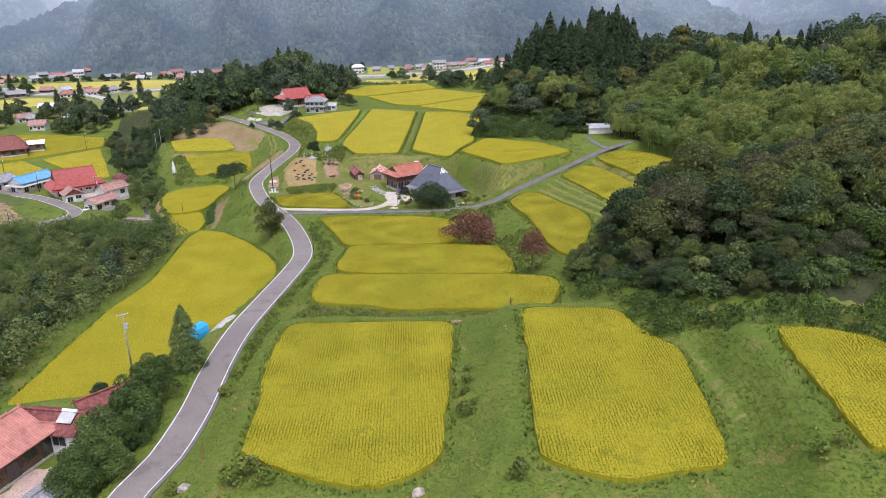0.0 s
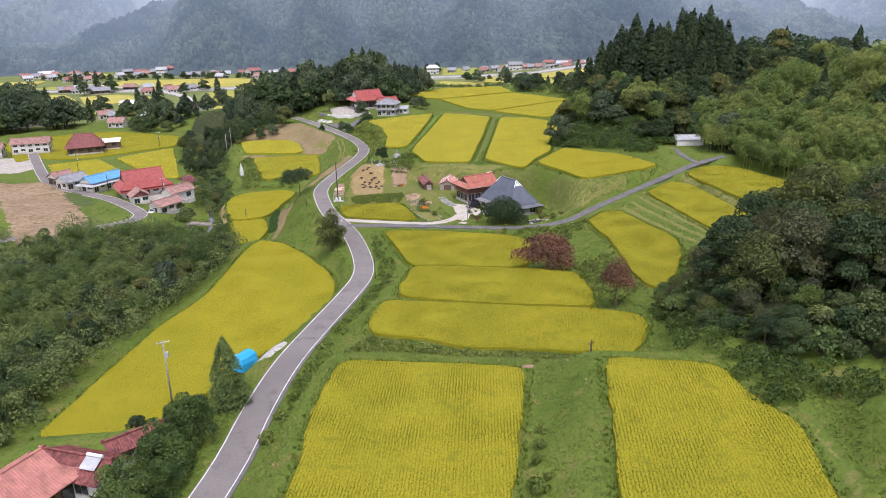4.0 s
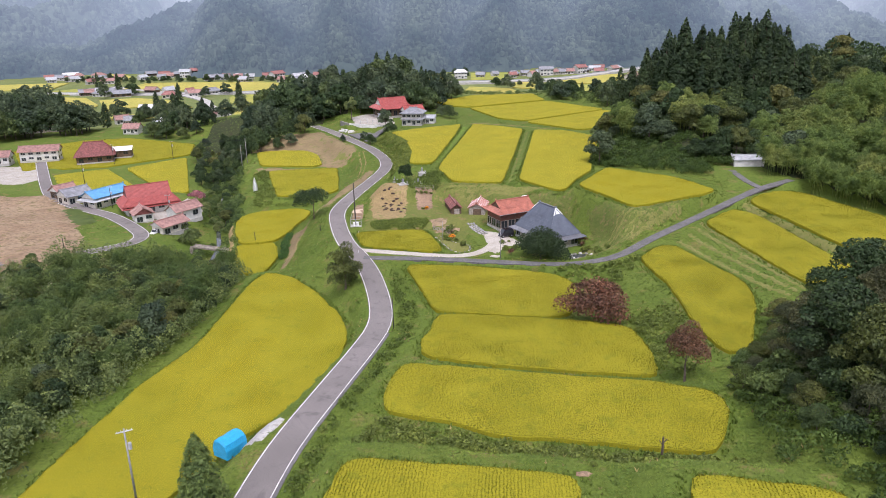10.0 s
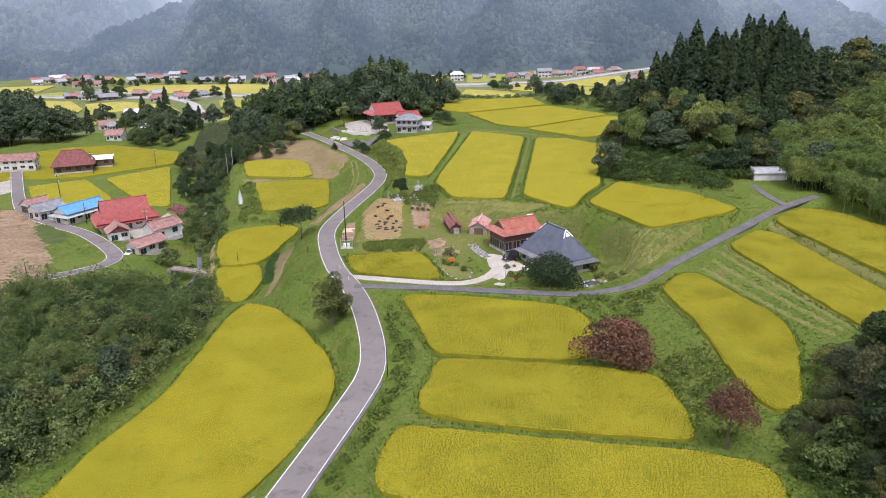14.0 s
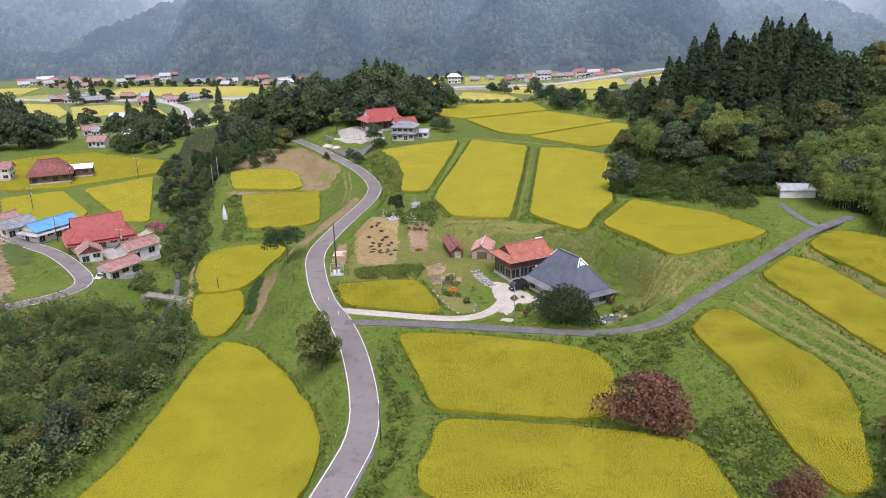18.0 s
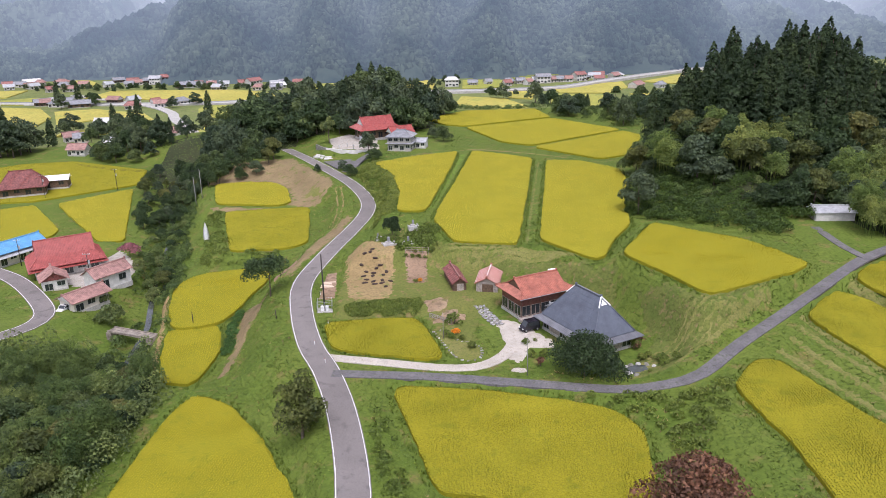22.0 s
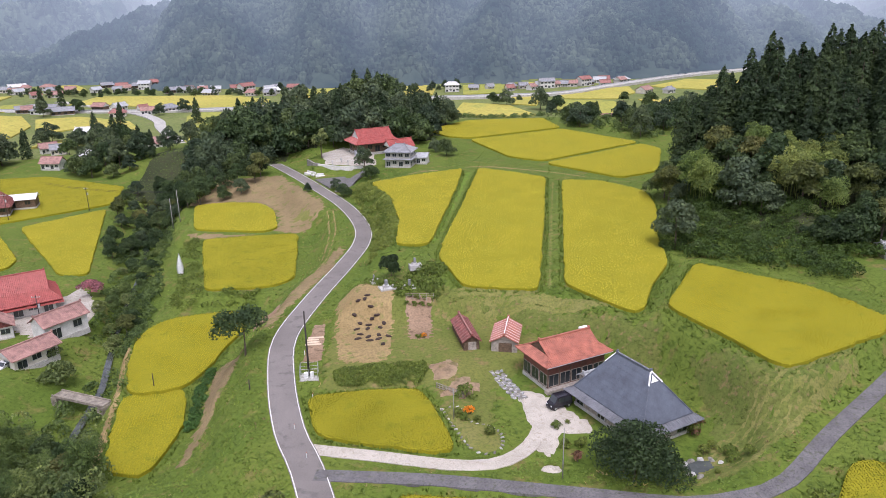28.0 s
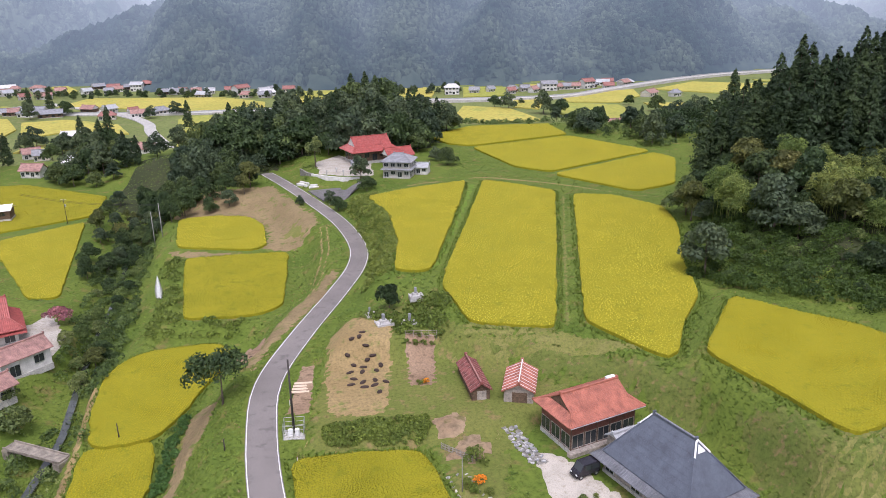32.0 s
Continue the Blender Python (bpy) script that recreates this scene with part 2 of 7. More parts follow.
M_FAR0 = M_FAR1 = M_FAR2 = hazed_far_forest("far_woods", (0.014, 0.026, 0.02), (0.052, 0.068, 0.048))
# far valley grass greyed, with haze painted into its colour
M_VALE_HAZED = earth("valley_floor_grass", (0.13, 0.165, 0.05), (0.17, 0.20, 0.065), (0.19, 0.19, 0.085), 0.03, 0.8)
M_LAWN = earth("olive_mown_grass", (0.114, 0.143, 0.0297), (0.148, 0.159, 0.0403), (0.199, 0.157, 0.0657), 0.12, 2.2, bmp=0.3, dist=0.06)
M_BANKG = earth("dry_bank_grass", (0.098, 0.131, 0.0276), (0.128, 0.146, 0.036), (0.188, 0.148, 0.0657), 0.22, 2.0, bmp=0.4, dist=0.1)
M_SWATHE = earth("strawy_grass", (0.155, 0.165, 0.042), (0.19, 0.185, 0.06), (0.13, 0.16, 0.03), 0.3, 3.0)
M_YARD = earth("trodden_gravel", (0.36, 0.33, 0.28), (0.44, 0.41, 0.36), (0.29, 0.27, 0.21), 0.3, 4.0, 0.9, 0.3, 0.03)
M_FLOOR = earth("forest_floor", (0.035, 0.045, 0.02), (0.05, 0.06, 0.025), (0.045, 0.04, 0.025), 0.1, 1.5)

M_PINKISH = earth("pinkish_concrete", (0.42, 0.31, 0.26), (0.50, 0.38, 0.32), (0.36, 0.27, 0.22), 0.3, 4.0, 0.85, 0.15, 0.02)
M_BLADEG = earth("mown_path_grass", (0.10, 0.175, 0.022), (0.14, 0.215, 0.03), (0.19, 0.205, 0.05), 0.3, 3.0)
M_CREAMB = plain("pale_board", (0.66, 0.52, 0.38), 0.7, 0.1, 2.0)

# ---- building helpers ----
def np_mesh(name, verts, faces, mat, smooth=False):
    """A mesh from arrays of places and of equal-sided faces."""
    verts, faces = np.asarray(verts, np.float32).reshape(-1, 3), np.asarray(faces, np.int32)
    me = bpy.data.meshes.new(name)
    k = faces.shape[1]
    me.vertices.add(len(verts))
    me.vertices.foreach_set("co", verts.ravel())
    me.loops.add(faces.size)
    me.loops.foreach_set("vertex_index", faces.ravel())
    me.polygons.add(len(faces))
    me.polygons.foreach_set("loop_start", np.arange(0, faces.size, k, dtype=np.int32))
    me.polygons.foreach_set("use_smooth", np.full(len(faces), smooth))
    me.update(calc_edges=True)
    me.materials.append(mat)
    return me


def hang(name, me, parent=None, label="", kind=""):
    ob = new(name, me)
    if parent:
        ob.parent = parent
    return tagged(ob, label, kind=kind)


def part(name, bm, mat, parent, label="", smooth=False):
    """Links a bmesh as one mesh under a thing or a part."""
    me = bpy.data.meshes.new(name)
    bm.normal_update()
    bm.to_mesh(me)
    bm.free()
    me.materials.append(mat)
    if smooth:
        me.polygons.foreach_set("use_smooth", np.full(len(me.polygons), True))
    return hang(name, me, parent, label)


def empty(name, x, y, z, turn, label, category, group=""):
    ob = new(name)
    ob.matrix_world = pose(x, y, z, 0, 0, turn)
    return tagged(ob, label, category, group)


def box(x0, x1, y0, y1, z0, z1, bev=0.0):
    bm = bmesh.new()
    bmesh.ops.create_cube(bm, size=1, matrix=Matrix.LocRotScale(((x0 + x1) / 2, (y0 + y1) / 2, (z0 + z1) / 2), None, (abs(x1 - x0), abs(y1 - y0), abs(z1 - z0))))
    if bev:
        bmesh.ops.bevel(bm, geom=bm.edges[:], offset=bev, segments=1, affect='EDGES')
    return bm


def joined(*bms):
    out = bms[0]
    for b in bms[1:]:
        me = bpy.data.meshes.new("t")
        b.to_mesh(me)
        b.free()
        out.from_mesh(me)
        bpy.data.meshes.remove(me)
    return out


def cyl(x, y, z0, z1, r0, r1=None, seg=8):
    bm = bmesh.new()
    bmesh.ops.create_cone(bm, cap_ends=True, segments=seg, radius1=r0, radius2=r0 if r1 is None else r1, depth=z1 - z0, matrix=Matrix.Translation((x, y, (z0 + z1) / 2)))
    return bm


def prism(pts, thick=None):
    """Solid from rings of places: a list of rings with the same count, bottom to top."""
    bm = bmesh.new()
    rings = [[bm.verts.new(p) for p in r] for r in pts]
    k = len(rings[0])
    for a, b in zip(rings, rings[1:]):
        for i in range(k):
            j = (i + 1) % k
            bm.faces.new((a[i], a[j], b[j], b[i]))
    bm.faces.new(rings[0][::-1]), bm.faces.new(rings[-1])
    return bm


def slab(corners, thick):
    """A sloping slab: four or three corners of its top, and its thickness downwards."""
    return prism([[(x, y, z - thick) for x, y, z in corners], corners])


# ---- ground plan ----
def inside(P, poly):
    x, y = P[:, 0], P[:, 1]
    hit = np.zeros(len(P), bool)
    q = np.asarray(poly)
    for (xa, ya), (xb, yb) in zip(q, np.roll(q, -1, 0)):
        cross = (ya > y) != (yb > y)
        hit ^= cross & (x < (xb - xa) * (y - ya) / (yb - ya + 1e-12) + xa)
    return hit


def seg_dist(P, a, b):
    a, b = np.asarray(a, float), np.asarray(b, float)
    s = np.clip(((P - a) @ (b - a)) / max((b - a) @ (b - a), 1e-9), 0, 1)
    return np.linalg.norm(P - a - s[:, None] * (b - a), axis=1), s


def poly_dist(P, poly):
    d = np.min([seg_dist(P, a, b)[0] for a, b in zip(poly, poly[1:] + poly[:1])], 0)
    d[inside(P, poly)] = 0
    return d


def smooth_line(pts, step=3.0):
    """Catmull-Rom through the places, resampled."""
    q = np.asarray(pts, float)
    q = np.vstack([2 * q[0] - q[1], q, 2 * q[-1] - q[-2]])
    out = []
    for i in range(1, len(q) - 2):
        n = max(2, int(np.linalg.norm(q[i + 1] - q[i]) / step))
        for s in np.arange(n) / n:
            a, b, c, d = q[i - 1 : i + 3]
            out.append(0.5 * (2 * b + (c - a) * s + (2 * a - 5 * b + 4 * c - d) * s**2 + (3 * b - 3 * c + d - a) * s**3))
    return np.array(out + [q[-2]])


# rice fields: height of the standing crop's top, outline, riper, greener or paled for haze
FIELDS = {
    "near_west": (-1.0, [(-8.7, 107.0), (15.5, 102.5), (12.8, 89.3), (10.3, 78.2), (8.4, 69.4), (5.4, 66.5), (1.9, 65.5), (-1.4, 65.8), (-4.7, 67.6), (-9.3, 71.0), (-12.6, 73.4), (-12.6, 75.9), (-11.7, 81.7), (-11.6, 88.4), (-11.4, 93.0), (-10.2, 101.4)], 1),
    "near_east": (2.4, [(24.4, 97.5), (37.5, 94.1), (37.6, 88.7), (38.8, 83.6), (40.3, 81.1), (37.6, 70.2), (34.1, 57.3), (29.8, 57.5), (24.5, 56.9), (21.2, 58.1), (16.8, 61.8), (18.0, 68.5), (20.9, 80.8)], 1),
    "edge_east": (6.8, [(49.1, 75.8), (53.9, 73.9), (58.1, 70.9), (58.6, 66.4), (52.1, 52.1), (47.1, 47.2), (44.0, 51.1), (43.1, 51.9), (44.8, 58.6), (46.6, 66.4)], 1),
    "terrace_low": (-3.0, [(-3.0, 132.6), (3.5, 130.8), (19.2, 127.1), (30.3, 124.6), (37.3, 121.4), (36.8, 116.2), (32.0, 108.1), (22.8, 110.2), (15.7, 112.1), (7.7, 113.2), (3.0, 116.6), (-4.9, 119.2), (-5.9, 121.8), (-4.9, 128.2)], 1),
    "terrace_mid": (-4.3, [(2.0, 152.6), (12.6, 150.4), (22.4, 148.4), (30.9, 145.9), (32.8, 142.6), (32.9, 134.7), (31.9, 128.5), (22.9, 130.2), (10.5, 133.1), (3.4, 135.3), (-0.7, 137.4), (-1.2, 140.4), (0.6, 146.7)], 1),
    "terrace_high": (-6.2, [(-4.1, 181.2), (-2.6, 182.9), (10.7, 180.2), (20.9, 176.7), (26.6, 173.5), (28.4, 167.6), (25.9, 156.4), (22.6, 153.6), (13.2, 155.3), (1.6, 157.6), (-1.1, 168.8)], 1),
    "west": (-8.5, [(-34.3, 186.8), (-28.0, 183.8), (-20.8, 172.8), (-15.6, 162.3), (-13.6, 154.6), (-13.7, 147.8), (-15.8, 139.4), (-20.0, 129.1), (-22.9, 125.5), (-24.9, 122.9), (-27.2, 118.0), (-29.6, 112.1), (-32.2, 108.1), (-34.5, 104.4), (-39.8, 103.4), (-43.5, 102.2), (-48.8, 103.9), (-48.9, 106.4), (-47.4, 114.5), (-45.5, 125.9), (-43.3, 137.8), (-38.5, 152.2), (-37.3, 165.6), (-36.1, 179.7)], 0),
    "by_drive": (-5.9, [(-16.7, 205.9), (-8.9, 206.4), (-0.8, 206.8), (1.1, 202.3), (3.8, 191.1), (1.1, 190.4), (-4.5, 192.1), (-9.6, 193.6), (-14.0, 195.3), (-15.2, 199.2)], 1),
    "stream_high": (-12.6, [(-54.1, 244.5), (-51.7, 251.0), (-45.5, 253.3), (-37.8, 254.6), (-33.9, 250.8), (-34.4, 244.0), (-36.7, 235.6), (-36.8, 231.1), (-39.2, 223.0), (-42.4, 221.4), (-47.8, 220.6), (-50.7, 227.0), (-53.1, 237.0)], 0),
    "stream_low": (-13.2, [(-49.3, 221.0), (-39.9, 223.5), (-38.0, 218.3), (-36.5, 211.4), (-37.2, 204.0), (-38.2, 198.7), (-43.5, 199.8), (-45.2, 203.3)], 0),
    "knoll_far": (-9.7, [(-67.4, 332.6), (-58.4, 335.5), (-47.6, 333.4), (-41.9, 324.8), (-37.8, 306.5), (-40.3, 302.4), (-60.4, 306.4)], 2),
    "knoll_near": (-10.2, [(-56.1, 298.5), (-44.4, 300.1), (-31.6, 301.3), (-27.4, 266.9), (-31.8, 262.0), (-41.3, 261.3), (-46.0, 261.1)], 1),
    "bench_west": (-0.2, [(-12.5, 315.3), (-2.2, 322.7), (14.6, 330.8), (11.8, 309.9), (3.2, 260.7), (1.3, 256.2), (-4.5, 257.6), (-3.9, 277.1), (-6.7, 299.3)], 2),
    "bench_mid": (-0.4, [(19.8, 331.8), (28.0, 325.7), (37.5, 316.7), (28.1, 267.0), (20.7, 229.6), (15.4, 230.7), (7.7, 232.8), (4.0, 249.9), (6.3, 263.1), (12.1, 291.7)], 2),
    "bench_east": (0.2, [(41.0, 310.5), (50.7, 307.8), (59.4, 295.3), (57.7, 280.9), (49.6, 254.2), (46.8, 239.5), (40.2, 228.8), (35.4, 218.0), (32.9, 217.5), (29.5, 223.4), (25.3, 230.4), (30.4, 256.4)], 2),
    "hill_foot": (1.9, [(49.7, 234.6), (56.7, 226.8), (63.4, 221.7), (68.8, 206.7), (65.7, 203.7), (55.5, 198.3), (45.9, 193.8), (42.7, 203.3), (37.9, 215.2)], 0),
    "upper_a": (-2.0, [(6.0, 420.2), (25.7, 443.0), (59.1, 443.9), (61.9, 416.4), (21.9, 396.1), (13.4, 401.6)], 2),
    "upper_b": (-2.0, [(22.0, 392.2), (61.7, 411.9), (82.9, 377.2), (42.2, 348.1), (32.3, 357.4)], 2),
    "upper_c": (-1.6, [(42.1, 342.4), (82.2, 371.4), (85.8, 360.6), (73.6, 326.6), (60.2, 319.0)], 2),
    "east_a": (-3.0, [(41.8, 174.0), (48.0, 180.8), (51.1, 180.5), (56.5, 159.5), (55.0, 151.3), (46.5, 133.0), (42.5, 132.2), (41.6, 140.9), (42.9, 158.9)], 1),
    "east_b": (-2.0, [(61.6, 192.9), (71.6, 203.7), (75.4, 198.6), (78.0, 158.1), (66.5, 149.2), (64.5, 162.9)], 1),
    "east_c": (-0.5, [(76.0, 204.3), (84.6, 214.4), (92.0, 210.8), (101.5, 179.7), (98.5, 164.6), (81.1, 162.3)], 1),
    "valley_a": (-14.0, [(-119.0, 329.3), (-100.8, 348.7), (-80.7, 284.9), (-87.4, 284.5), (-96.6, 297.5)], 2),
    "valley_b": (-14.0, [(-142.8, 319.3), (-126.0, 328.6), (-104.3, 298.3), (-103.4, 290.9), (-116.2, 288.6), (-121.6, 281.5)], 2),
    "valley_c": (-14.5, [(-189.2, 378.7), (-166.2, 402.9), (-146.4, 406.2), (-107.6, 383.7), (-102.2, 358.1), (-129.8, 336.2), (-161.3, 332.4)], 1),
}
CROP = 0.75
# roads: half width, places with heights
MAIN = smooth_line([(-70, -40, -5.6), (-52, 5, -5.3), (-40, 34, -5.1), (-33, 50, -5), (-27.5, 64, -4.8), (-24.4, 74.3, -4.6), (-22.1, 80.1, -4.6), (-20.2, 90.1, -4.6), (-19.2, 101.6, -4.8), (-17.2, 115, -5.1), (-13.4, 129.1, -5.3), (-9.9, 141.3, -5.4), (-7.9, 150.5, -5.5), (-8.3, 160.6, -5.7), (-10.9, 175.6, -5.9), (-14.3, 187.7, -6), (-17.7, 196.5, -6), (-21.0, 210.4, -6), (-22.7, 225, -6), (-20.0, 242.2, -6), (-15.7, 261.1, -6), (-13.0, 276.7, -6), (-13.8, 291.0, -6), (-19.7, 311.3, -6), (-30.3, 335.2, -6), (-40.4, 356.2, -6), (-50, 376, -6.5)])
SIDE = smooth_line([(-13.2, 186.4, -6), (0.4, 184.5, -6), (12.6, 181.8, -6), (20.4, 180.0, -6), (27.9, 177.9, -5.7), (34.3, 177.9, -5.2), (39.8, 179.4, -4.5), (48.2, 186.2, -3.4), (60.1, 195.0, -2), (73.3, 205.4, -0.7), (81.8, 211.4, 0.3), (92, 217, 0.9)])
SPUR = smooth_line([(82.3, 211.6, 0.35), (81.0, 217, 0.8), (81.8, 229, 1.1)])
DRIVE = smooth_line([(-14.6, 192.0, -6.1), (-5.2, 190.2, -6.5), (2.4, 188.2, -6.6), (7.8, 188.0, -6.7), (11.6, 190.1, -6.8), (14.3, 193.7, -6.8), (15.4, 197.8, -6.8), (14.4, 204.5, -6.8)])
LANE = smooth_line([(-160, 345, -14), (-134.1, 296.2, -13.3), (-121.7, 276.6, -13), (-106.4, 262.2, -13), (-93.9, 252.3, -13), (-82.1, 238.5, -12.8), (-76, 228, -12.5), (-78, 219, -12), (-90, 208, -11), (-115, 195, -10)])
LINES = [(MAIN, 2.3), (SIDE, 1.4), (SPUR, 1.2), (DRIVE, 1.4), (LANE, 2.4)]
STREAM = smooth_line([(-53, 200, -16.6), (-54.6, 214, -16.6), (-55.5, 224, -16.6), (-56.3, 230, -16.6), (-58.5, 238, -16.7), (-65, 263, -17.2), (-70, 288, -17.4), (-79, 322, -17.7), (-92, 362, -18)], 3)
# level yards: ground height and outline
YARDS = {
    "farmyard": (-6.8, [(12, 196), (10, 206), (16, 212), (22, 216), (33, 208), (38, 190), (30, 184), (18, 187)]),
    "garden_terrace": (-5.6, [(-13, 213), (-14, 224), (-9, 227), (4, 227), (15, 224), (20, 219), (10, 213.5), (4, 213)]),
    "temple_yard": (-3.2, [(-32, 356), (-22, 350), (-14, 347), (10, 342), (12, 365), (0, 390), (-30, 390)]),
    "village_yard": (-13.3, [(-112, 262), (-120, 282), (-84, 281), (-66, 262), (-72, 240), (-80, 244), (-93, 256)]),
    "temple_parking": (-5.6, [(-32.5, 346.0), (-24, 348.5), (-20.5, 342.2), (-22, 335.5), (-25.2, 333)]),
    "shed_yard": (1.2, [(76, 226), (88, 226), (88, 234), (76, 234)]),
    "near_house_yard": (-6.6, [(-46, 60), (-46, 100), (-34, 101), (-28, 88), (-31, 66)]),
    "grave_yard": (-2.2, [(-9, 233), (-9, 240), (-2, 242), (-2, 234)]),
    "valley_floor": (-17.0, [(-500, 470), (-240, 440), (-130, 500), (40, 520), (150, 525), (300, 560), (500, 620), (500, 815), (-500, 790)]),
}
# spot heights
SPOTS = [(0, 45, -2.2), (-10, 40, -3), (30, 40, 1.5), (60, 30, 5), (0, 0, -3), (60, 0, 6), (-60, 0, -5), (17, 95, -0.6), (14, 80, 0.2), (19, 72, 0.4), (40, 68, 3.2), (42, 88, 2.6), (42, 100, 2.0),
         (46, 112, 2.5), (52, 104, 7), (62, 118, 9), (62, 95, 9), (90, 120, 14), (130, 130, 19), (100, 80, 16), (80, 60, 13), (70, 150, 0), (90, 145, 5), (130, 165, 10), (160, 100, 24), (110, 150, 8), (120, 40, 18),
         (40, 140, -2.5), (60, 262, 3), (66, 240, 3), (78, 250, 6), (76, 275, 12), (90, 290, 20), (118, 300, 21), (150, 260, 20), (120, 235, 13), (105, 222, 4.5), (160, 200, 22), (140, 225, 18), (125, 190, 9), (112, 205, 3.5), (110, 340, 12), (90, 330, 8), (160, 330, 20), (220, 280, 26), (230, 180, 26), (100, 400, -2), (130, 420, 0), (180, 400, 10), (200, 470, -6),
         (-60, 400, 0), (-30, 400, 5), (-15, 420, 9), (10, 450, 0), (-90, 410, -6), (-100, 440, -10), (0, 480, -6), (40, 480, -8), (-62, 355, -6), (-78, 350, -12), (-90, 370, -14),
         (-54, 205, -16.9), (-55.2, 218, -17.0), (-55.7, 225, -17.0), (-56.5, 231, -17.0), (-58.7, 238, -17.1), (-61, 246, -17), (-66, 265, -17.2), (-71, 290, -17.5), (-80, 325, -17.8), (-92, 365, -18), (-56.6, 279.5, -14), (-62, 300, -13.5), (-60, 270, -15.5), (-66, 320, -13.5), (-28, 240, -8.5), (-30, 215, -9.5), (-25, 185, -8.8), (-34, 196, -12),
         (-54, 115, -9.8), (-52, 140, -10), (-46, 165, -11), (-46, 186, -13), (-62, 180, -14), (-70, 205, -15), (-80, 140, -12), (-100, 120, -10), (-110, 170, -9), (-90, 195, -12), (-60, 90, -8), (-100, 60, -8), (-150, 150, -6), (-130, 232, -7.5), (-118, 226, -9), (-105, 236, -11.5), (-150, 240, -6), (-150, 280, -12), (-200, 250, -6), (-200, 320, -13),
         (-13, 248, -4.5), (4, 236, -1.2), (2, 244, -0.6), (38, 205, -2.5), (34, 200, -5.5), (36, 190, -6), (44, 188, -3.8), (60, 198, -0.5), (5, 340, -1.5), (20, 345, -1.8), (-16, 330, -4.5), (20, 212, -6.5), (28, 214, -4.5), (12, 228, -4.6), (0, 229, -4.6), (22, 224, -3.2), (26, 222, -2.5),
         (-200, 440, -16), (-120, 470, -15.5), (-60, 500, -14), (100, 500, -14), (160, 500, -12)]


def hills(P):
    """Wooded ranges round the far valley."""
    x, y = P[:, 0], P[:, 1]
    foot = np.interp(x, [-700, -350, -250, -180, -100, 60, 110, 180, 240, 300, 420, 700], [780, 838, 818, 778, 764, 764, 792, 766, 800, 832, 880, 900]) + 6 * np.sin(x / 23.0)
    nz = np.array([noise.fractal((a / 190.0, b / 330.0, 3.1), 0.8, 2.1, 5) for a, b in zip(x, y)])
    warp = np.array([noise.noise((a / 260.0, b / 260.0, 9.4)) for a, b in zip(x, y)])
    u = x / 128.0 + 1.1 * warp + 0.35
    ridge = 1 - np.abs(2 * (u - np.floor(u)) - 1)
    v = x / 47.0 + 1.6 * warp + y / 300.0
    rib = 1 - np.abs(2 * (v - np.floor(v)) - 1)
    foot = foot + 34 * (0.5 - ridge)
    s = np.clip((y - foot) / 700.0, 0, 3)
    h = s**0.7 * 118 * (0.55 + 0.62 * ridge + 0.16 * rib) + np.clip(s * 5, 0, 1) * nz * 40
    up = y > foot
    h += up * 34 * np.exp(-(((x + 190) / 110.0) ** 2 + ((y - foot - 120) / 90.0) ** 2))
    h += up * 42 * np.exp(-(((x + 20) / 130.0) ** 2 + ((y - foot - 230) / 130.0) ** 2))
    h += up * 60 * np.exp(-(((x - 270) / 200.0) ** 2 + ((y - foot - 240) / 170.0) ** 2))
    dip = np.exp(-(((x + 330 + 0.12 * (y - 900)) / 75.0) ** 2)) * np.clip(s * 1.5, 0, 1) * 75
    dip2 = np.exp(-(((x - 560 - 0.25 * (y - 900)) / 90.0) ** 2)) * np.clip(s * 1.5, 0, 1) * 130
    h = np.maximum(h - dip - dip2, 0)
    east = np.clip((x - 260) / 400.0, 0, 2) * np.clip((560 - y) / 200.0, 0, 1) * 90
    west = np.clip((-330 - x) / 400.0, 0, 2) * np.clip((600 - y) / 200, 0.0, 1) * 80
    return h + east + west


def heights(P):
    """Ground height at each place of the plan."""
    P = np.asarray(P, float).reshape(-1, 2)
    top, low = np.zeros(len(P)), np.zeros(len(P))

    def add(d, z, soft=0.06, power=3.0):
        w = 1 / (d + soft) ** power
        top[:] += w * z
        low[:] += w
    for z, poly, _ in FIELDS.values():
        add(poly_dist(P, poly), z - CROP)
    for z, poly in YARDS.values():
        add(poly_dist(P, poly), z)
    for line, half in LINES:
        best, zz = np.full(len(P), 1e9), np.zeros(len(P))
        for a, b in zip(line, line[1:]):
            d, s = seg_dist(P, a[:2], b[:2])
            z = a[2] + s * (b[2] - a[2])
            zz, best = np.where(d < best, z, zz), np.minimum(d, best)
        add(np.maximum(best - half, 0), zz)
    best, zz = np.full(len(P), 1e9), np.zeros(len(P))
    for a, b in zip(STREAM, STREAM[1:]):
        d, q = seg_dist(P, a[:2], b[:2])
        zz, best = np.where(d < best, a[2] + q * (b[2] - a[2]), zz), np.minimum(d, best)
    add(np.maximum(best - 1.0, 0), zz - 0.25)
    for x, y, z in SPOTS:
        add(np.hypot(P[:, 0] - x, P[:, 1] - y) + 1.0, z, 0.5)
    return top / low + hills(P)


def ticks(lo, a, b, hi, step, grow=1.13, fine=60.0, until=0.0):
    mid = list(np.arange(a, b + 1e-6, step))
    left, right, s = [], [], step
    v = a
    while v > lo:
        s = min(s * grow, fine if v > -until else 60)
        v -= s
        left.append(v)
    s, v = step, mid[-1]
    while v < hi:
        s = min(s * grow, fine if v < until else 60)
        v += s
        right.append(v)
    return np.array(left[::-1] + mid + right)


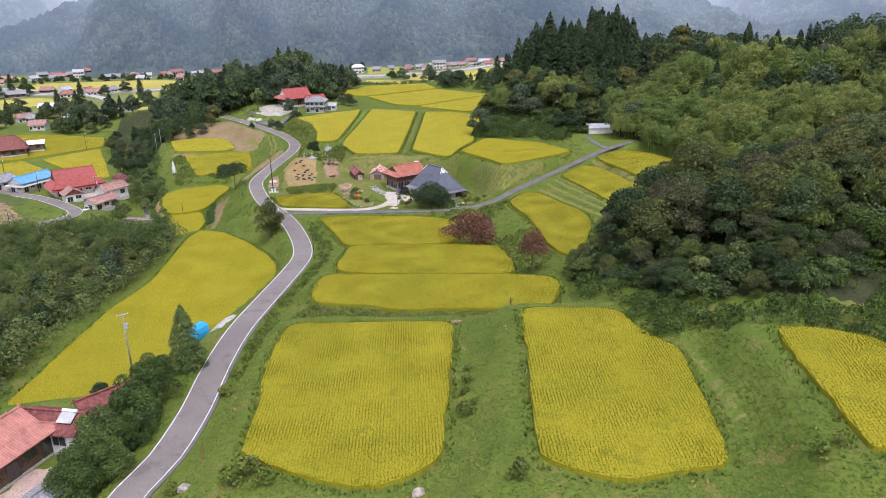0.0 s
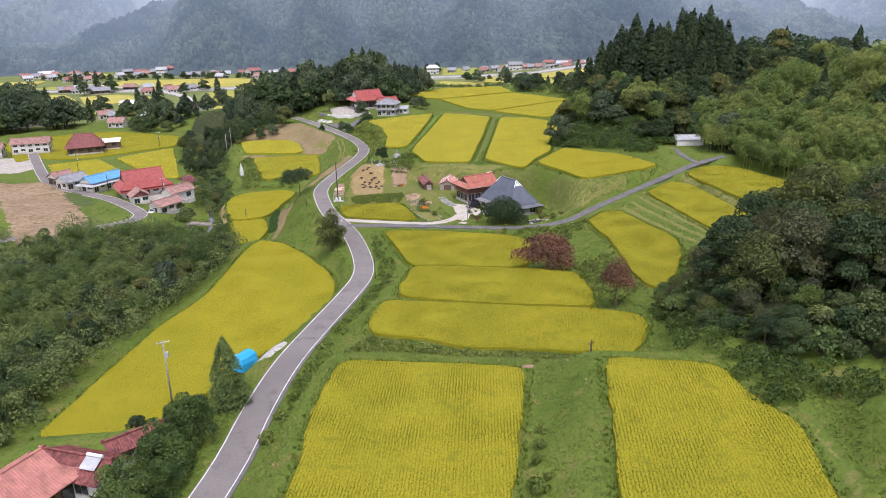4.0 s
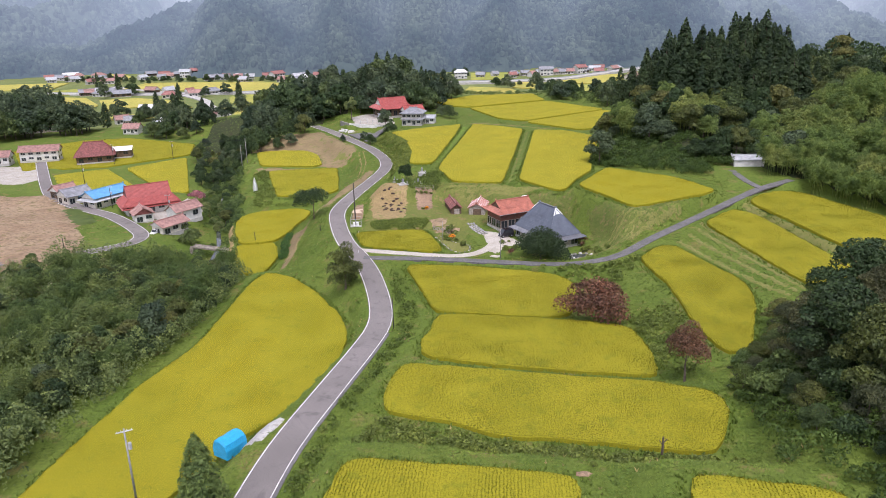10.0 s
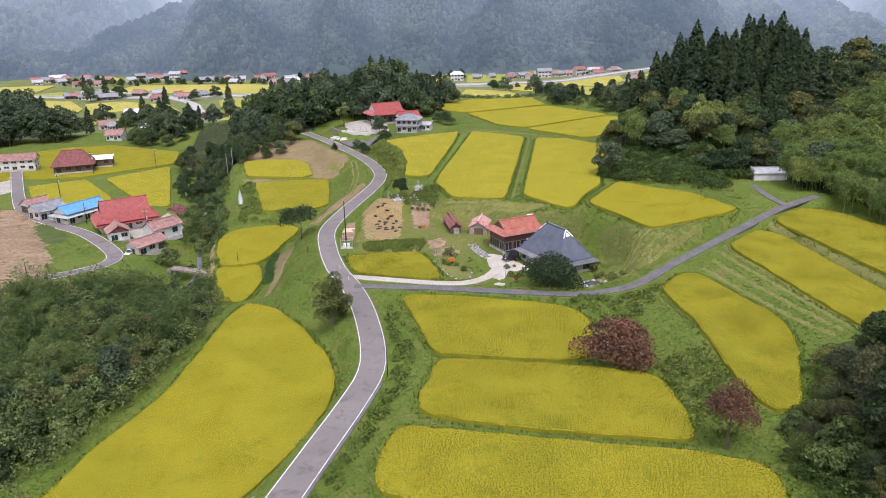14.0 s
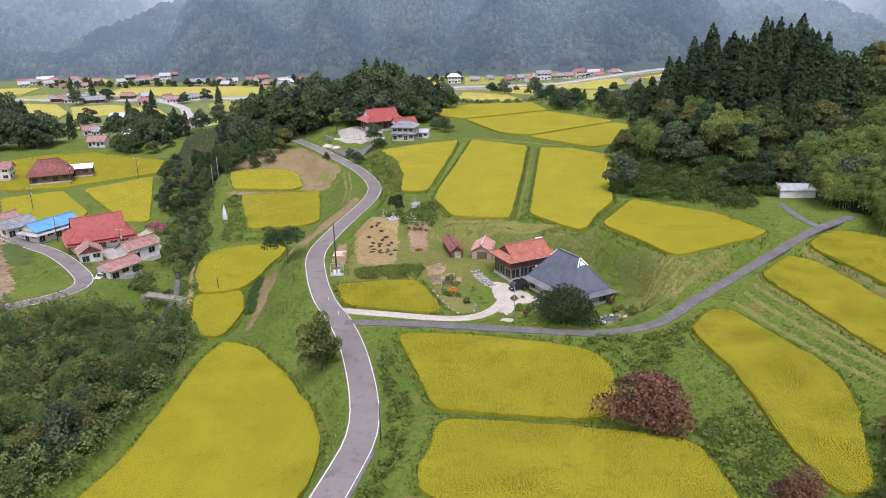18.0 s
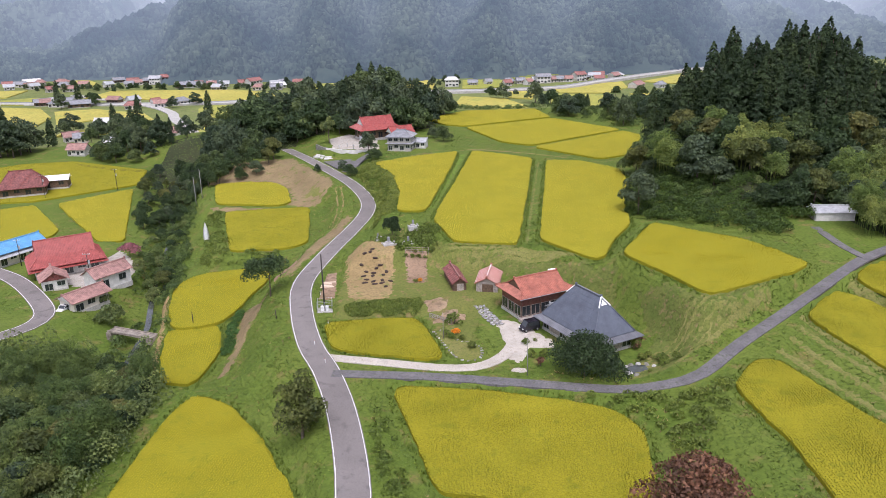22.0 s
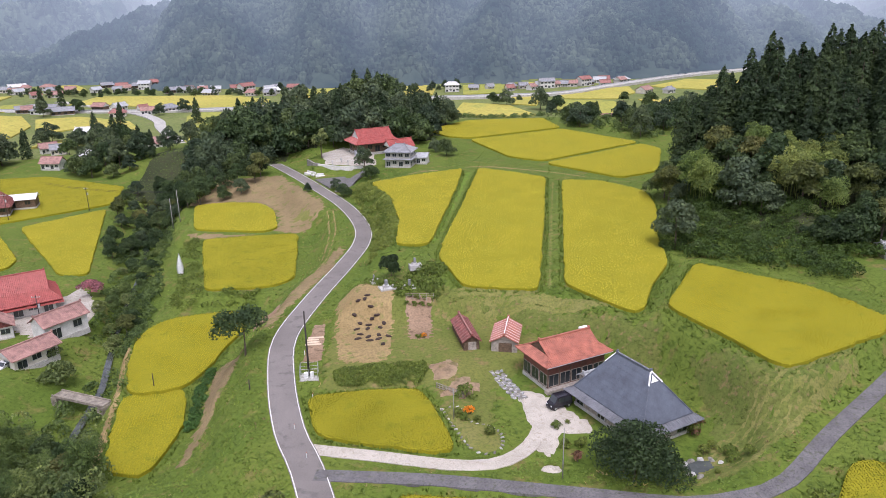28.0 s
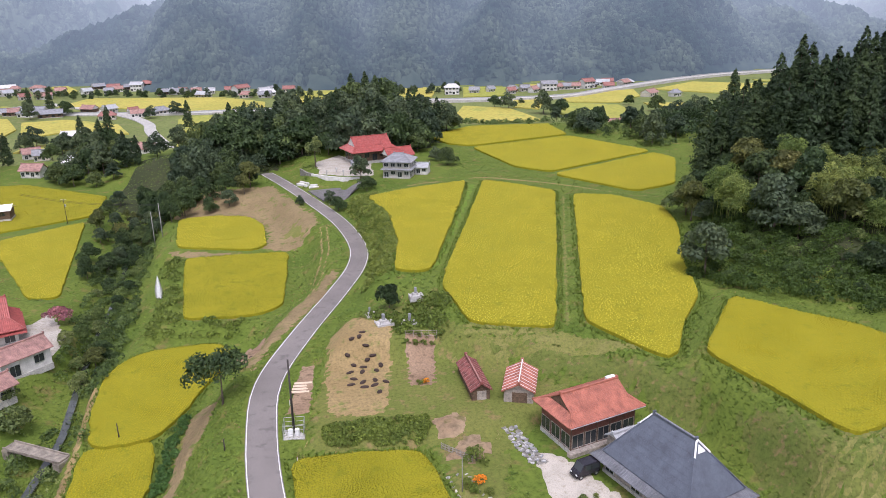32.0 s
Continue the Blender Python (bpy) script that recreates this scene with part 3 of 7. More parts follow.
GX, GY = ticks(-1500, -125, 105, 1500, 1.35, 1.13, 16.0, 520.0), ticks(-400, 44, 335, 2600, 1.35, 1.13, 11.0, 1150.0)
gx, gy = np.meshgrid(GX, GY)
GRID = np.stack([gx.ravel(), gy.ravel()], 1)
GZ = np.concatenate([heights(c) for c in np.array_split(GRID, 12)]).reshape(gx.shape)


def ground_z(x, y):
    """The sheet's height at one or many places."""
    x, y = np.asarray(x, float), np.asarray(y, float)
    i = np.clip(np.searchsorted(GX, x) - 1, 0, len(GX) - 2)
    j = np.clip(np.searchsorted(GY, y) - 1, 0, len(GY) - 2)
    u, v = (x - GX[i]) / (GX[i + 1] - GX[i]), (y - GY[j]) / (GY[j + 1] - GY[j])
    return (GZ[j, i] * (1 - u) + GZ[j, i + 1] * u) * (1 - v) + (GZ[j + 1, i] * (1 - u) + GZ[j + 1, i + 1] * u) * v


def build_ground():
    nx, ny = len(GX), len(GY)
    idx = np.arange(nx * ny).reshape(ny, nx)
    faces = np.stack([idx[:-1, :-1], idx[:-1, 1:], idx[1:, 1:], idx[1:, :-1]], -1).reshape(-1, 4)
    me = np_mesh("ground", np.c_[GRID, GZ.ravel()], faces, M_GRASS, True)
    mid = GRID[faces].mean(1)
    hh, y = hills(GRID)[faces].max(1), mid[:, 1]
    wooded = inside(mid, [(41, 128), (42, 102), (50, 92), (66, 80), (110, 58), (300, 40), (300, 420), (130, 420), (88, 326), (66, 292), (60, 262), (72, 238), (90, 240), (91, 226), (99, 212), (108, 180), (108, 166), (74, 148), (60, 150), (47, 132)])
    kind = np.where(wooded, 1, 0)
    kind = np.where(inside(mid, [(-106, 376), (-80, 352), (-54, 366), (-46, 384), (-36, 392), (2, 393), (12, 408), (16, 432), (6, 450), (-10, 466), (-40, 474), (-104, 424)]), 1, kind)
    kind = np.where((y > 452) & (kind == 0), 5, kind)
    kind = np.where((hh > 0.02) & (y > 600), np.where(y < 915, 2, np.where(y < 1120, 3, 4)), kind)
    for m in (M_FLOOR, M_FAR0, M_FAR1, M_FAR2, M_VALE_HAZED):
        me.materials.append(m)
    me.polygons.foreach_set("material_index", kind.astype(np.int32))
    tagged(new("ground", me), "green grassy terraced hillside falling to a wide valley", "ground", kind="structure")


build_ground()


def ribbon(name, line, half, mat, label, lift=0.05, offset=0.0, kind="structure", category="road", thick=0.12):
    """A strip along a line: a road or a painted edge, with its own depth."""
    d = np.gradient(line[:, :2], axis=0)
    nrm = np.stack([d[:, 1], -d[:, 0]], 1) / np.linalg.norm(d, axis=1)[:, None]
    rows = []
    for s, dz in ((-1, -thick), (-1, 0), (1, 0), (1, -thick)):
        xy = line[:, :2] + nrm * (offset + s * half)
        rows.append(np.c_[xy, line[:, 2] + lift + dz])
    v = np.stack(rows, 1).reshape(-1, 3)
    f = [[4 * i + k, 4 * i + k + 1, 4 * i + k + 5, 4 * i + k + 4] for i in range(len(line) - 1) for k in range(3)]
    ob = new(name, np_mesh(name, v, f, mat))
    return tagged(ob, label, category, kind=kind)


ribbon("road_main", MAIN, 2.08, M_ASPHALT, "winding grey asphalt lane with white edge lines", 0.10, thick=0.3)
ribbon("road_line", MAIN, 0.055, M_LINE, "white painted edge line", 0.106, 1.92, thick=0.004)
ribbon("road_line", MAIN, 0.065, M_LINE, "white painted edge line", 0.106, -1.92, thick=0.004)
ribbon("gutter", MAIN[(MAIN[:, 1] > 58) & (MAIN[:, 1] < 150)], 0.2, M_WORN, "weathered concrete gutter along the road", 0.10, 2.25, category="gutter", thick=0.3)
ribbon("road_side", SIDE, 1.08, M_WORN, "narrow worn asphalt farm track", 0.12, thick=0.35)
ribbon("road_spur", SPUR, 0.9, M_WORN, "narrow track to the white shed", 0.1, thick=0.3)
ribbon("driveway", DRIVE, 1.1, M_GRAVEL, "pale gravel driveway curving to the farmhouse", 0.12, thick=0.35, category="driveway")
ribbon("road_village", LANE, 2.1, M_ASPHALT, "grey village lane with white edge lines", 0.12, thick=0.3)
ribbon("road_line", LANE, 0.07, M_LINE, "white painted edge line", 0.126, 1.9, thick=0.004)
ribbon("road_line", LANE, 0.07, M_LINE, "white painted edge line", 0.126, -1.9, thick=0.004)


PATCHES = []


def drape(name, poly, mat, label, category="ground", lift=0.07, step=1.2, kind="structure", edge=0.35, dip=0.25, bare=True):
    """A patch of another ground cover lying on the sheet, with a ragged rim; a bare one carries no other growth."""
    if bare:
        PATCHES.append(poly)
    q = np.asarray(poly)
    x0, y0 = q.min(0) - 1
    x1, y1 = q.max(0) + 1
    xs, ys = np.arange(x0, x1 + step, step), np.arange(y0, y1 + step, step)
    X, Y = np.meshgrid(xs, ys)
    P = np.stack([X.ravel(), Y.ravel()], 1)
    d = np.min([seg_dist(P, a, b)[0] for a, b in zip(poly, poly[1:] + poly[:1])], 0)
    sd = np.where(inside(P, poly), d, -d).reshape(X.shape)
    rng = np.random.default_rng(len(name) + int(abs(x0)))
    sd = sd + rng.normal(0, edge * 0.5, sd.shape)
    z = ground_z(X, Y) + lift - np.clip(dip - sd * 0.5, 0, 0.4)
    idx = np.arange(X.size).reshape(X.shape)
    keep = (sd[:-1, :-1] > -0.2) | (sd[1:, 1:] > -0.2)
    f = np.stack([idx[:-1, :-1], idx[:-1, 1:], idx[1:, 1:], idx[1:, :-1]], -1)[keep]
    return tagged(new(name, np_mesh(name, np.c_[P, z.ravel()], f, mat, True)), label, category, kind=kind)


# ---- rice ----
def tufts(P, z, h, w, seed, lean=0.5, blades=3):
    """Small leaning blades rooted at the places P: three-cornered leaves in one array."""
    rng = np.random.default_rng(seed)
    P = np.repeat(np.c_[P, z], blades, 0)
    n = len(P)
    a = rng.uniform(0, 2 * np.pi, n)
    side = np.stack([np.cos(a), np.sin(a), np.zeros(n)], 1)
    b = a + rng.uniform(0.8, 2.3, n)
    out = np.stack([np.cos(b), np.sin(b), np.zeros(n)], 1)
    hh = h * rng.uniform(0.6, 1.25, n)[:, None]
    ww = w * rng.uniform(0.7, 1.3, n)[:, None]
    tip = P + out * hh * lean * rng.uniform(0.3, 1.6, n)[:, None] + np.array([0, 0, 1]) * hh
    v = np.stack([P - side * ww, P + side * ww, tip], 1).reshape(-1, 3)
    return v, np.arange(len(v)).reshape(-1, 3)


def offset_in(poly, d):
    """The outline moved inwards by d."""
    q = np.asarray(poly, float)
    area = np.sum(q[:, 0] * np.roll(q[:, 1], -1) - np.roll(q[:, 0], -1) * q[:, 1])
    e = np.roll(q, -1, 0) - q
    n = np.stack([-e[:, 1], e[:, 0]], 1) / np.linalg.norm(e, axis=1)[:, None] * np.sign(area)
    m = n + np.roll(n, 1, 0)
    m /= np.maximum(np.linalg.norm(m, axis=1), 0.3)[:, None]
    return q + m * d


def rice_field(name, top, poly, green, seed):
    for _ in range(2):
        # corners rounded by the binder's turn
        cut = []
        for a, b in zip(poly, poly[1:] + poly[:1]):
            q = min(0.25, 1.4 / math.dist(a, b))
            cut += [(a[0] + (b[0] - a[0]) * q, a[1] + (b[1] - a[1]) * q), (b[0] + (a[0] - b[0]) * q, b[1] + (a[1] - b[1]) * q)]
        poly = cut
    ring = []
    for a, b in zip(poly, poly[1:] + poly[:1]):
        k = max(1, round(math.dist(a, b) / 1.6))
        ring += [(a[0] + (b[0] - a[0]) * i / k, a[1] + (b[1] - a[1]) * i / k) for i in range(k)]
    ring = np.array(ring)
    rng = np.random.default_rng(seed)
    ring = ring + rng.normal(0, 0.10, ring.shape)
    poly2 = [tuple(p) for p in ring]
    c = np.mean(ring, 0)
    near = min(np.hypot(c[0], c[1] - y) for y in (20, 60, 100, 128) if y < c[1] - 30) if c[1] > 50 else 60
    field = tagged(new("rice_field"), "ripe golden rice standing in rows" if green != 1 else "ripening yellow-green rice standing in rows", "rice field", "rice terraces")
    field.location = (c[0], c[1], top - CROP)
    inner = offset_in(poly2, 0.35)
    bm = prism([[(*p, 0) for p in ring - c], [(*p, CROP * 0.72) for p in ring - c], [(*p, CROP * 0.85) for p in inner - c]])
    bmesh.ops.triangulate(bm, faces=[f for f in bm.faces if len(f.verts) > 4])
    part("stand", bm, M_STRAW, field)
    # rows run along the longer side
    w, V = np.linalg.eigh(np.cov((ring - c).T))
    u, v = V[:, 1], V[:, 0]
    gap = 0.36 if near < 75 else 0.42 if near < 130 else 0.5 if near < 220 else 0.7
    along = gap * (0.6 if near < 130 else 0.85)
    ext = np.abs((ring - c) @ np.stack([u, v], 1)).max(0) + 1
    A, B = np.meshgrid(np.arange(-ext[0], ext[0], along), np.arange(-ext[1], ext[1], gap))
    A, B = A.ravel() + rng.uniform(-along / 2, along / 2, A.size), B.ravel() + rng.normal(0, gap * (0.14 if near < 130 else 0.32), A.size)
    P = A[:, None] * u + B[:, None] * v
    P = P[inside(P + c, poly2)]
    dip = np.array([noise.noise((a / 5.0, b / 5.0, seed)) for a, b in P]) * 0.07
    verts, faces = tufts(P, CROP * 0.74 + dip, 0.17 + gap * 0.05, gap * 0.25, seed, 0.6, 4 if near < 75 else 3)
    me = np_mesh("stalks", verts, faces, (M_RICE, M_RICE_G, M_RICE_P)[green])
    hang("stalks", me, field, kind="stuff")


for i, (n, (z, p, g)) in enumerate(FIELDS.items()):
    rice_field(n, z, p, g, 11 + i)


def fringe(z, poly, seed, n):
    """Grass along a field's rim."""
    rng = np.random.default_rng(seed)
    out = []
    for a, b in zip(poly, poly[1:] + poly[:1]):
        a, b = np.array(a), np.array(b)
        k = int(np.linalg.norm(b - a) * n)
        nr = np.array([b[1] - a[1], a[0] - b[0]]) / (np.linalg.norm(b - a) + 1e-9)
        out.append(a + rng.random((k, 1)) * (b - a) + nr * rng.uniform(-1.1, 1.1, (k, 1)))
    P = np.concatenate(out)
    P = P[poly_dist(P, poly) > 0.12]
    return P


RIM = np.concatenate([fringe(z, p, 500 + i, 10) for i, (z, p, _) in enumerate(FIELDS.values()) if min(q[1] for q in p) < 260])
dd = np.full(len(RIM), 9.0)
for z, p, _ in FIELDS.values():
    dd = np.minimum(dd, poly_dist(RIM, p))
for line, half in LINES:
    for a, b in zip(line, line[1:]):
        dd = np.minimum(dd, seg_dist(RIM, a[:2], b[:2])[0] - half)
RIM = RIM[dd > 0.1]
rv, rf = tufts(RIM, ground_z(RIM[:, 0], RIM[:, 1]) - 0.05, 0.5, 0.1, 77, 0.5, 3)
tagged(new("bund_grass", np_mesh("bund_grass", rv, rf, M_BLADES)), "grass standing on the bunds round the rice fields", "grass", kind="stuff")

# ---- trees ----
def cards(C, N, size, seed, slim=1.0, jitter=0.7):
    """Three-cornered leaf sprays at C, turned roughly towards N."""
    rng = np.random.default_rng(seed)
    n = len(C)
    N = N + rng.normal(0, jitter, (n, 3))
    N /= np.linalg.norm(N, axis=1)[:, None] + 1e-9
    r = rng.normal(0, 1, (n, 3))
    U = np.cross(N, r)
    U /= np.linalg.norm(U, axis=1)[:, None] + 1e-9
    V = np.cross(N, U)
    s = (size * rng.uniform(0.55, 1.35, n))[:, None]
    k = rng.uniform(0.55, 1.0, (n, 1)) * slim
    q = np.stack([C - U * s - V * s * k * 0.5, C + U * s * 0.9 - V * s * k * 0.4, C + V * s * k * 1.2 + U * s * rng.uniform(-0.5, 0.5, (n, 1))], 1)
    return q.reshape(-1, 3), np.arange(3 * n).reshape(-1, 3)


def blob_points(rng, blobs, n, shell=0.28):
    """Places near the skin of several balls, with the ways outwards."""
    b = np.array(blobs)
    vol = b[:, 3] ** 2
    pick = rng.choice(len(b), n, p=vol / vol.sum())
    d = rng.normal(0, 1, (n, 3))
    d /= np.linalg.norm(d, axis=1)[:, None]
    d[:, 2] = np.where(d[:, 2] < -0.25, -d[:, 2], d[:, 2])
    r = b[pick, 3] * (1 - shell * rng.random(n) ** 1.5)
    sq = np.stack([np.ones(n), np.ones(n), b[pick, 4]], 1)
    return b[pick, :3] + d * r[:, None] * sq, d


def trunk_mesh(name, h, r, rng, limbs=5, reach=1.5, z0=0.4):
    bms = []
    k = 5
    bend = rng.normal(0, 0.12, (k, 2)).cumsum(0) * h * 0.08
    rings = [[(bend[i, 0] + math.cos(a) * r * (1 - 0.75 * i / (k - 1)), bend[i, 1] + math.sin(a) * r * (1 - 0.75 * i / (k - 1)), h * i / (k - 1) - 0.3) for a in np.arange(6) * math.pi / 3] for i in range(k)]
    bms.append(prism(rings))
    for _ in range(limbs):
        a, z = rng.uniform(0, 6.28), h * rng.uniform(z0, 0.9)
        b = Vector((math.cos(a) * reach, math.sin(a) * reach, reach * rng.uniform(0.3, 0.9)))
        q = b.to_track_quat('Z', 'Y').to_matrix().to_4x4()
        bm = cyl(0, 0, 0, b.length, r * 0.35, r * 0.1, 5)
        bmesh.ops.transform(bm, matrix=Matrix.Translation((0, 0, z)) @ q, verts=bm.verts)
        bms.append(bm)
    bm = joined(*bms)
    me = bpy.data.meshes.new(name)
    bm.normal_update(), bm.to_mesh(me), bm.free()
    me.materials.append(M_BARK)
    return me


def broadleaf(seed, h, r, n, size, mat, low=0.08, lumps=16, flat=0.8, under=0.45, clump=(0.28, 0.46)):
    rng = np.random.default_rng(seed)
    blobs = []
    for i in range(lumps):
        a, q = rng.uniform(0, 6.28), r * math.sqrt(rng.random()) * 0.75
        top = 1 - (q / r) ** 1.6 * 0.75
        z = h * (low + (1 - low) * top * rng.uniform(under, 0.88))
        blobs.append((q * math.cos(a), q * math.sin(a), z, r * rng.uniform(*clump), flat))
    blobs.append((0, 0, h * 0.6, r * 0.6, 0.9))
    C, N = blob_points(rng, blobs, n)
    v, f = cards(C, N, size, seed + 1)
    return trunk_mesh("trunk", h * 0.62, max(0.1, h * 0.022), rng, 5, r * 0.5), np_mesh("crown", v, f, mat)


def cedar(seed, h, r, n, size, mat, taper=0.5):
    """Tall conifer: tiers of drooping boughs set with sprays, in a full crown that closes to a blunt point."""
    rng = np.random.default_rng(seed)
    k = 300
    s = rng.random(k) ** 0.9
    zb, ab = h * (0.06 + 0.91 * s), rng.uniform(0, 6.28, k)
    rb = (r * (1 - s) ** taper * (0.72 + 0.28 * np.clip(s * 4, 0, 1)) + 0.12) * rng.uniform(0.68, 1.12, k)
    b = rng.choice(k, n, p=(rb + 0.25) / (rb + 0.25).sum())
    t = 0.3 + 0.7 * rng.random(n) ** 0.6
    rr, a = rb[b] * t, ab[b] + rng.normal(0, 0.2, n)
    C = np.stack([rr * np.cos(a), rr * np.sin(a), zb[b] - 0.42 * rr * t + rng.normal(0, 0.1, n) + 0.03 * h * (1 - s[b])], 1)
    N = np.stack([np.cos(a) * 0.7, np.sin(a) * 0.7, np.full(n, 0.8)], 1)
    tip = rng.random(n) < 0.006
    C[tip] = np.stack([rng.normal(0, 0.14, tip.sum()), rng.normal(0, 0.14, tip.sum()), h * rng.uniform(0.93, 1.0, tip.sum())], 1)
    v, f = cards(C, N, size, seed + 1, 0.7, 0.45)
    return trunk_mesh("trunk", h * 0.9, h * 0.016, rng, 0), np_mesh("crown", v, f, mat)


def bamboo(seed, h, r, n, size, mat):
    """A clump of culms whose leafy tops arch over in soft overlapping plumes."""
    rng = np.random.default_rng(seed)
    blobs, stems = [], []
    for k in range(10):
        a, q = k * 2.4 + rng.uniform(0, 0.8), r * 0.8 * math.sqrt((k + 0.5) / 10)
        x, y, hk = q * math.cos(a), q * math.sin(a), h * rng.uniform(0.72, 1.0) * (1 - 0.2 * (q / r) ** 2)
        stems.append(cyl(x * 0.7, y * 0.7, -0.3, hk * 0.85, 0.06, 0.03, 5))
        for z, m in ((0.9, 0.30), (0.72, 0.36), (0.5, 0.34)):
            b = rng.uniform(0, 6.28)
            blobs.append((x + r * 0.14 * math.cos(b), y + r * 0.14 * math.sin(b), hk * z, r * m * rng.uniform(0.8, 1.15), 1.25))
    C, N = blob_points(rng, blobs, n, 0.22)
    C[:, 2] -= 0.12 * np.abs(rng.normal(0, 1, n))
    v, f = cards(C, N + np.array([0, 0, 0.35]), size, seed + 1, 0.36, 0.5)
    bm = joined(*stems)
    me = bpy.data.meshes.new("culm")
    bm.to_mesh(me), bm.free()
    me.materials.append(M_BAMBOO)
    return me, np_mesh("crown", v, f, mat)


def plant(kind, meshes, x, y, scale, turn, label, category, group="", z=None, squash=1.0):
    t, c = meshes
    ob = new(kind)
    ob.matrix_world = pose(x, y, float(ground_z(x, y)) - 0.1 if z is None else z, 0, 0, turn) @ Matrix.Diagonal((scale, scale, scale * squash, 1))
    hang(t.name.split(".")[0], t, ob, kind="stuff" if t.name.startswith("culm") else "")
    hang("crown", c, ob)
    return tagged(ob, label, category, group)


BROAD = [broadleaf(100 + i, 9 + i % 3, 4.2 + 0.5 * (i % 2), 3000, 0.31, (M_DARK, M_BROAD, M_OLIVE, M_BROAD, M_GROVE_HAZED)[i], under=0.3) for i in range(5)]
BROADF = [broadleaf(140 + i, 9 + i % 3, 4.2 + 0.5 * (i % 2), 2600, 0.36, M_GROVE_HAZED if i % 3 else M_BROAD, under=0.25, lumps=22) for i in range(4)]
CEDARF = [cedar(220 + i, 16 + 2 * (i % 2), 3.6, 2200, 0.5, M_CEDAR, 0.48) for i in range(3)]
NEAR = [broadleaf(120 + i, 8 + i % 3, 4.6 + 0.5 * (i % 2), 8500, 0.165, (M_BROAD, M_HUSK, M_DARK, M_OLIVE, M_KUDZU, M_BROAD)[i], 0.06, 22, 0.55, 0.2, (0.18, 0.34)) for i in range(6)]
CEDAR = [cedar(200 + i, 16 + 2 * (i % 2), 3.6, 6000, 0.34, M_CEDAR, 0.5) for i in range(4)]
BAMB = [bamboo(300 + i, 11.0, 3.9, 5000, 0.34, M_BAMBOO) for i in range(3)]
M_DWARF = leafy("dwarf_bamboo_leaves", (0.07, 0.115, 0.034), (0.096, 0.145, 0.043), (0.135, 0.178, 0.058), 0.28, 0.25, 0.35, 0.48)
DWARF = [bamboo(330 + i, 8.0, 3.4, 5200, 0.24, M_DWARF) for i in range(3)]
SHRUB = [broadleaf(400 + i, 3.2, 2.1, 1300, 0.18, M_SCRUB if i % 2 else M_BROAD, 0.05, 10, under=0.2) for i in range(4)]
BUSH = [broadleaf(450 + i, 1.5, 1.1, 420, 0.13, M_WEEDS, 0.05, 7, under=0.2) for i in range(3)]


def scatter(poly, n, seed, gap, avoid=True):
    """Places in an outline no nearer together than gap, clear of fields, yards and roads."""
    rng = np.random.default_rng(seed)
    q = np.asarray(poly)
    P = rng.uniform(q.min(0), q.max(0), (n * 14, 2))
    P = P[inside(P, poly)]
    if avoid and len(P):
        d = np.full(len(P), 9.0)
        for z, p, _ in FIELDS.values():
            d = np.minimum(d, poly_dist(P, p))
        for z, p in YARDS.values():
            d = np.minimum(d, poly_dist(P, p))
        for line, half in LINES:
            for a, b in zip(line, line[1:]):
                d = np.minimum(d, seg_dist(P, a[:2], b[:2])[0] - half)
        P = P[d > gap * 0.42]
    out = []
    for p in P:
        if len(out) >= n:
            break
        if all((p[0] - o[0]) ** 2 + (p[1] - o[1]) ** 2 > gap * gap for o in out):
            out.append(tuple(p))
    return out


def wood(poly, n, seed, gap, mixture, avoid=True):
    """Plants in an outline; mixture rows: share, name, meshes, low and high scale, label, category."""
    rng = np.random.default_rng(seed)
    share = np.cumsum([m[0] for m in mixture])
    for x, y in scatter(poly, n, seed, gap, avoid):
        _, name, meshes, lo, hi, label, cat = mixture[int(np.searchsorted(share, rng.random() * share[-1] * 0.9999))]
        plant(name, meshes[rng.integers(len(meshes))], x, y, rng.uniform(lo, hi), rng.uniform(0, 360), label, cat, "woodland", squash=rng.uniform(0.9, 1.15))


L_BROAD, L_CEDAR, L_BAMB, L_SHRUB = "dark green broadleaf tree with a lumpy crown", "tall dark cedar with a pointed crown", "pale green bamboo clump with arching plumes", "green shrub with ragged foliage"
mb = (1, "broadleaf_tree", BROAD, 0.65, 1.3, L_BROAD, "tree")
mc = (1, "cedar_tree", CEDAR, 0.85, 1.15, L_CEDAR, "tree")
mk = (1, "bamboo_clump", BAMB, 0.8, 1.1, L_BAMB, "bamboo")
ms = (1, "shrub", SHRUB, 0.8, 1.3, L_SHRUB, "shrub")
# wooded hill east
wood([(66, 294), (80, 274), (104, 264), (120, 268), (124, 318), (106, 324), (80, 312)], 170, 1, 3.4, [mc])
wood([(122, 266), (150, 262), (185, 280), (170, 330), (126, 322)], 60, 18, 5.2, [(0.7, *mb[1:]), (0.3, "cedar_tree", CEDAR, 0.5, 0.75, L_CEDAR, "tree")])
wood([(62, 290), (60, 268), (72, 252), (94, 246), (140, 240), (150, 262), (112, 266), (84, 276), (66, 292)], 85, 2, 4.5, [(0.72, *mb[1:]), (0.28, *mk[1:])])
wood([(56, 262), (50, 246), (62, 232), (74, 226), (92, 240), (72, 252), (60, 268)], 16, 3, 3.6, [(1, "shrub", SHRUB, 0.6, 0.9, L_SHRUB, "shrub"), (0.06, *mb[1:])])
wood([(96, 246), (95, 226), (100, 214), (108, 196), (111, 178), (112, 166), (160, 172), (172, 236), (140, 256), (112, 256)], 150, 4, 4.3, [mk, (0.12, *mb[1:])])
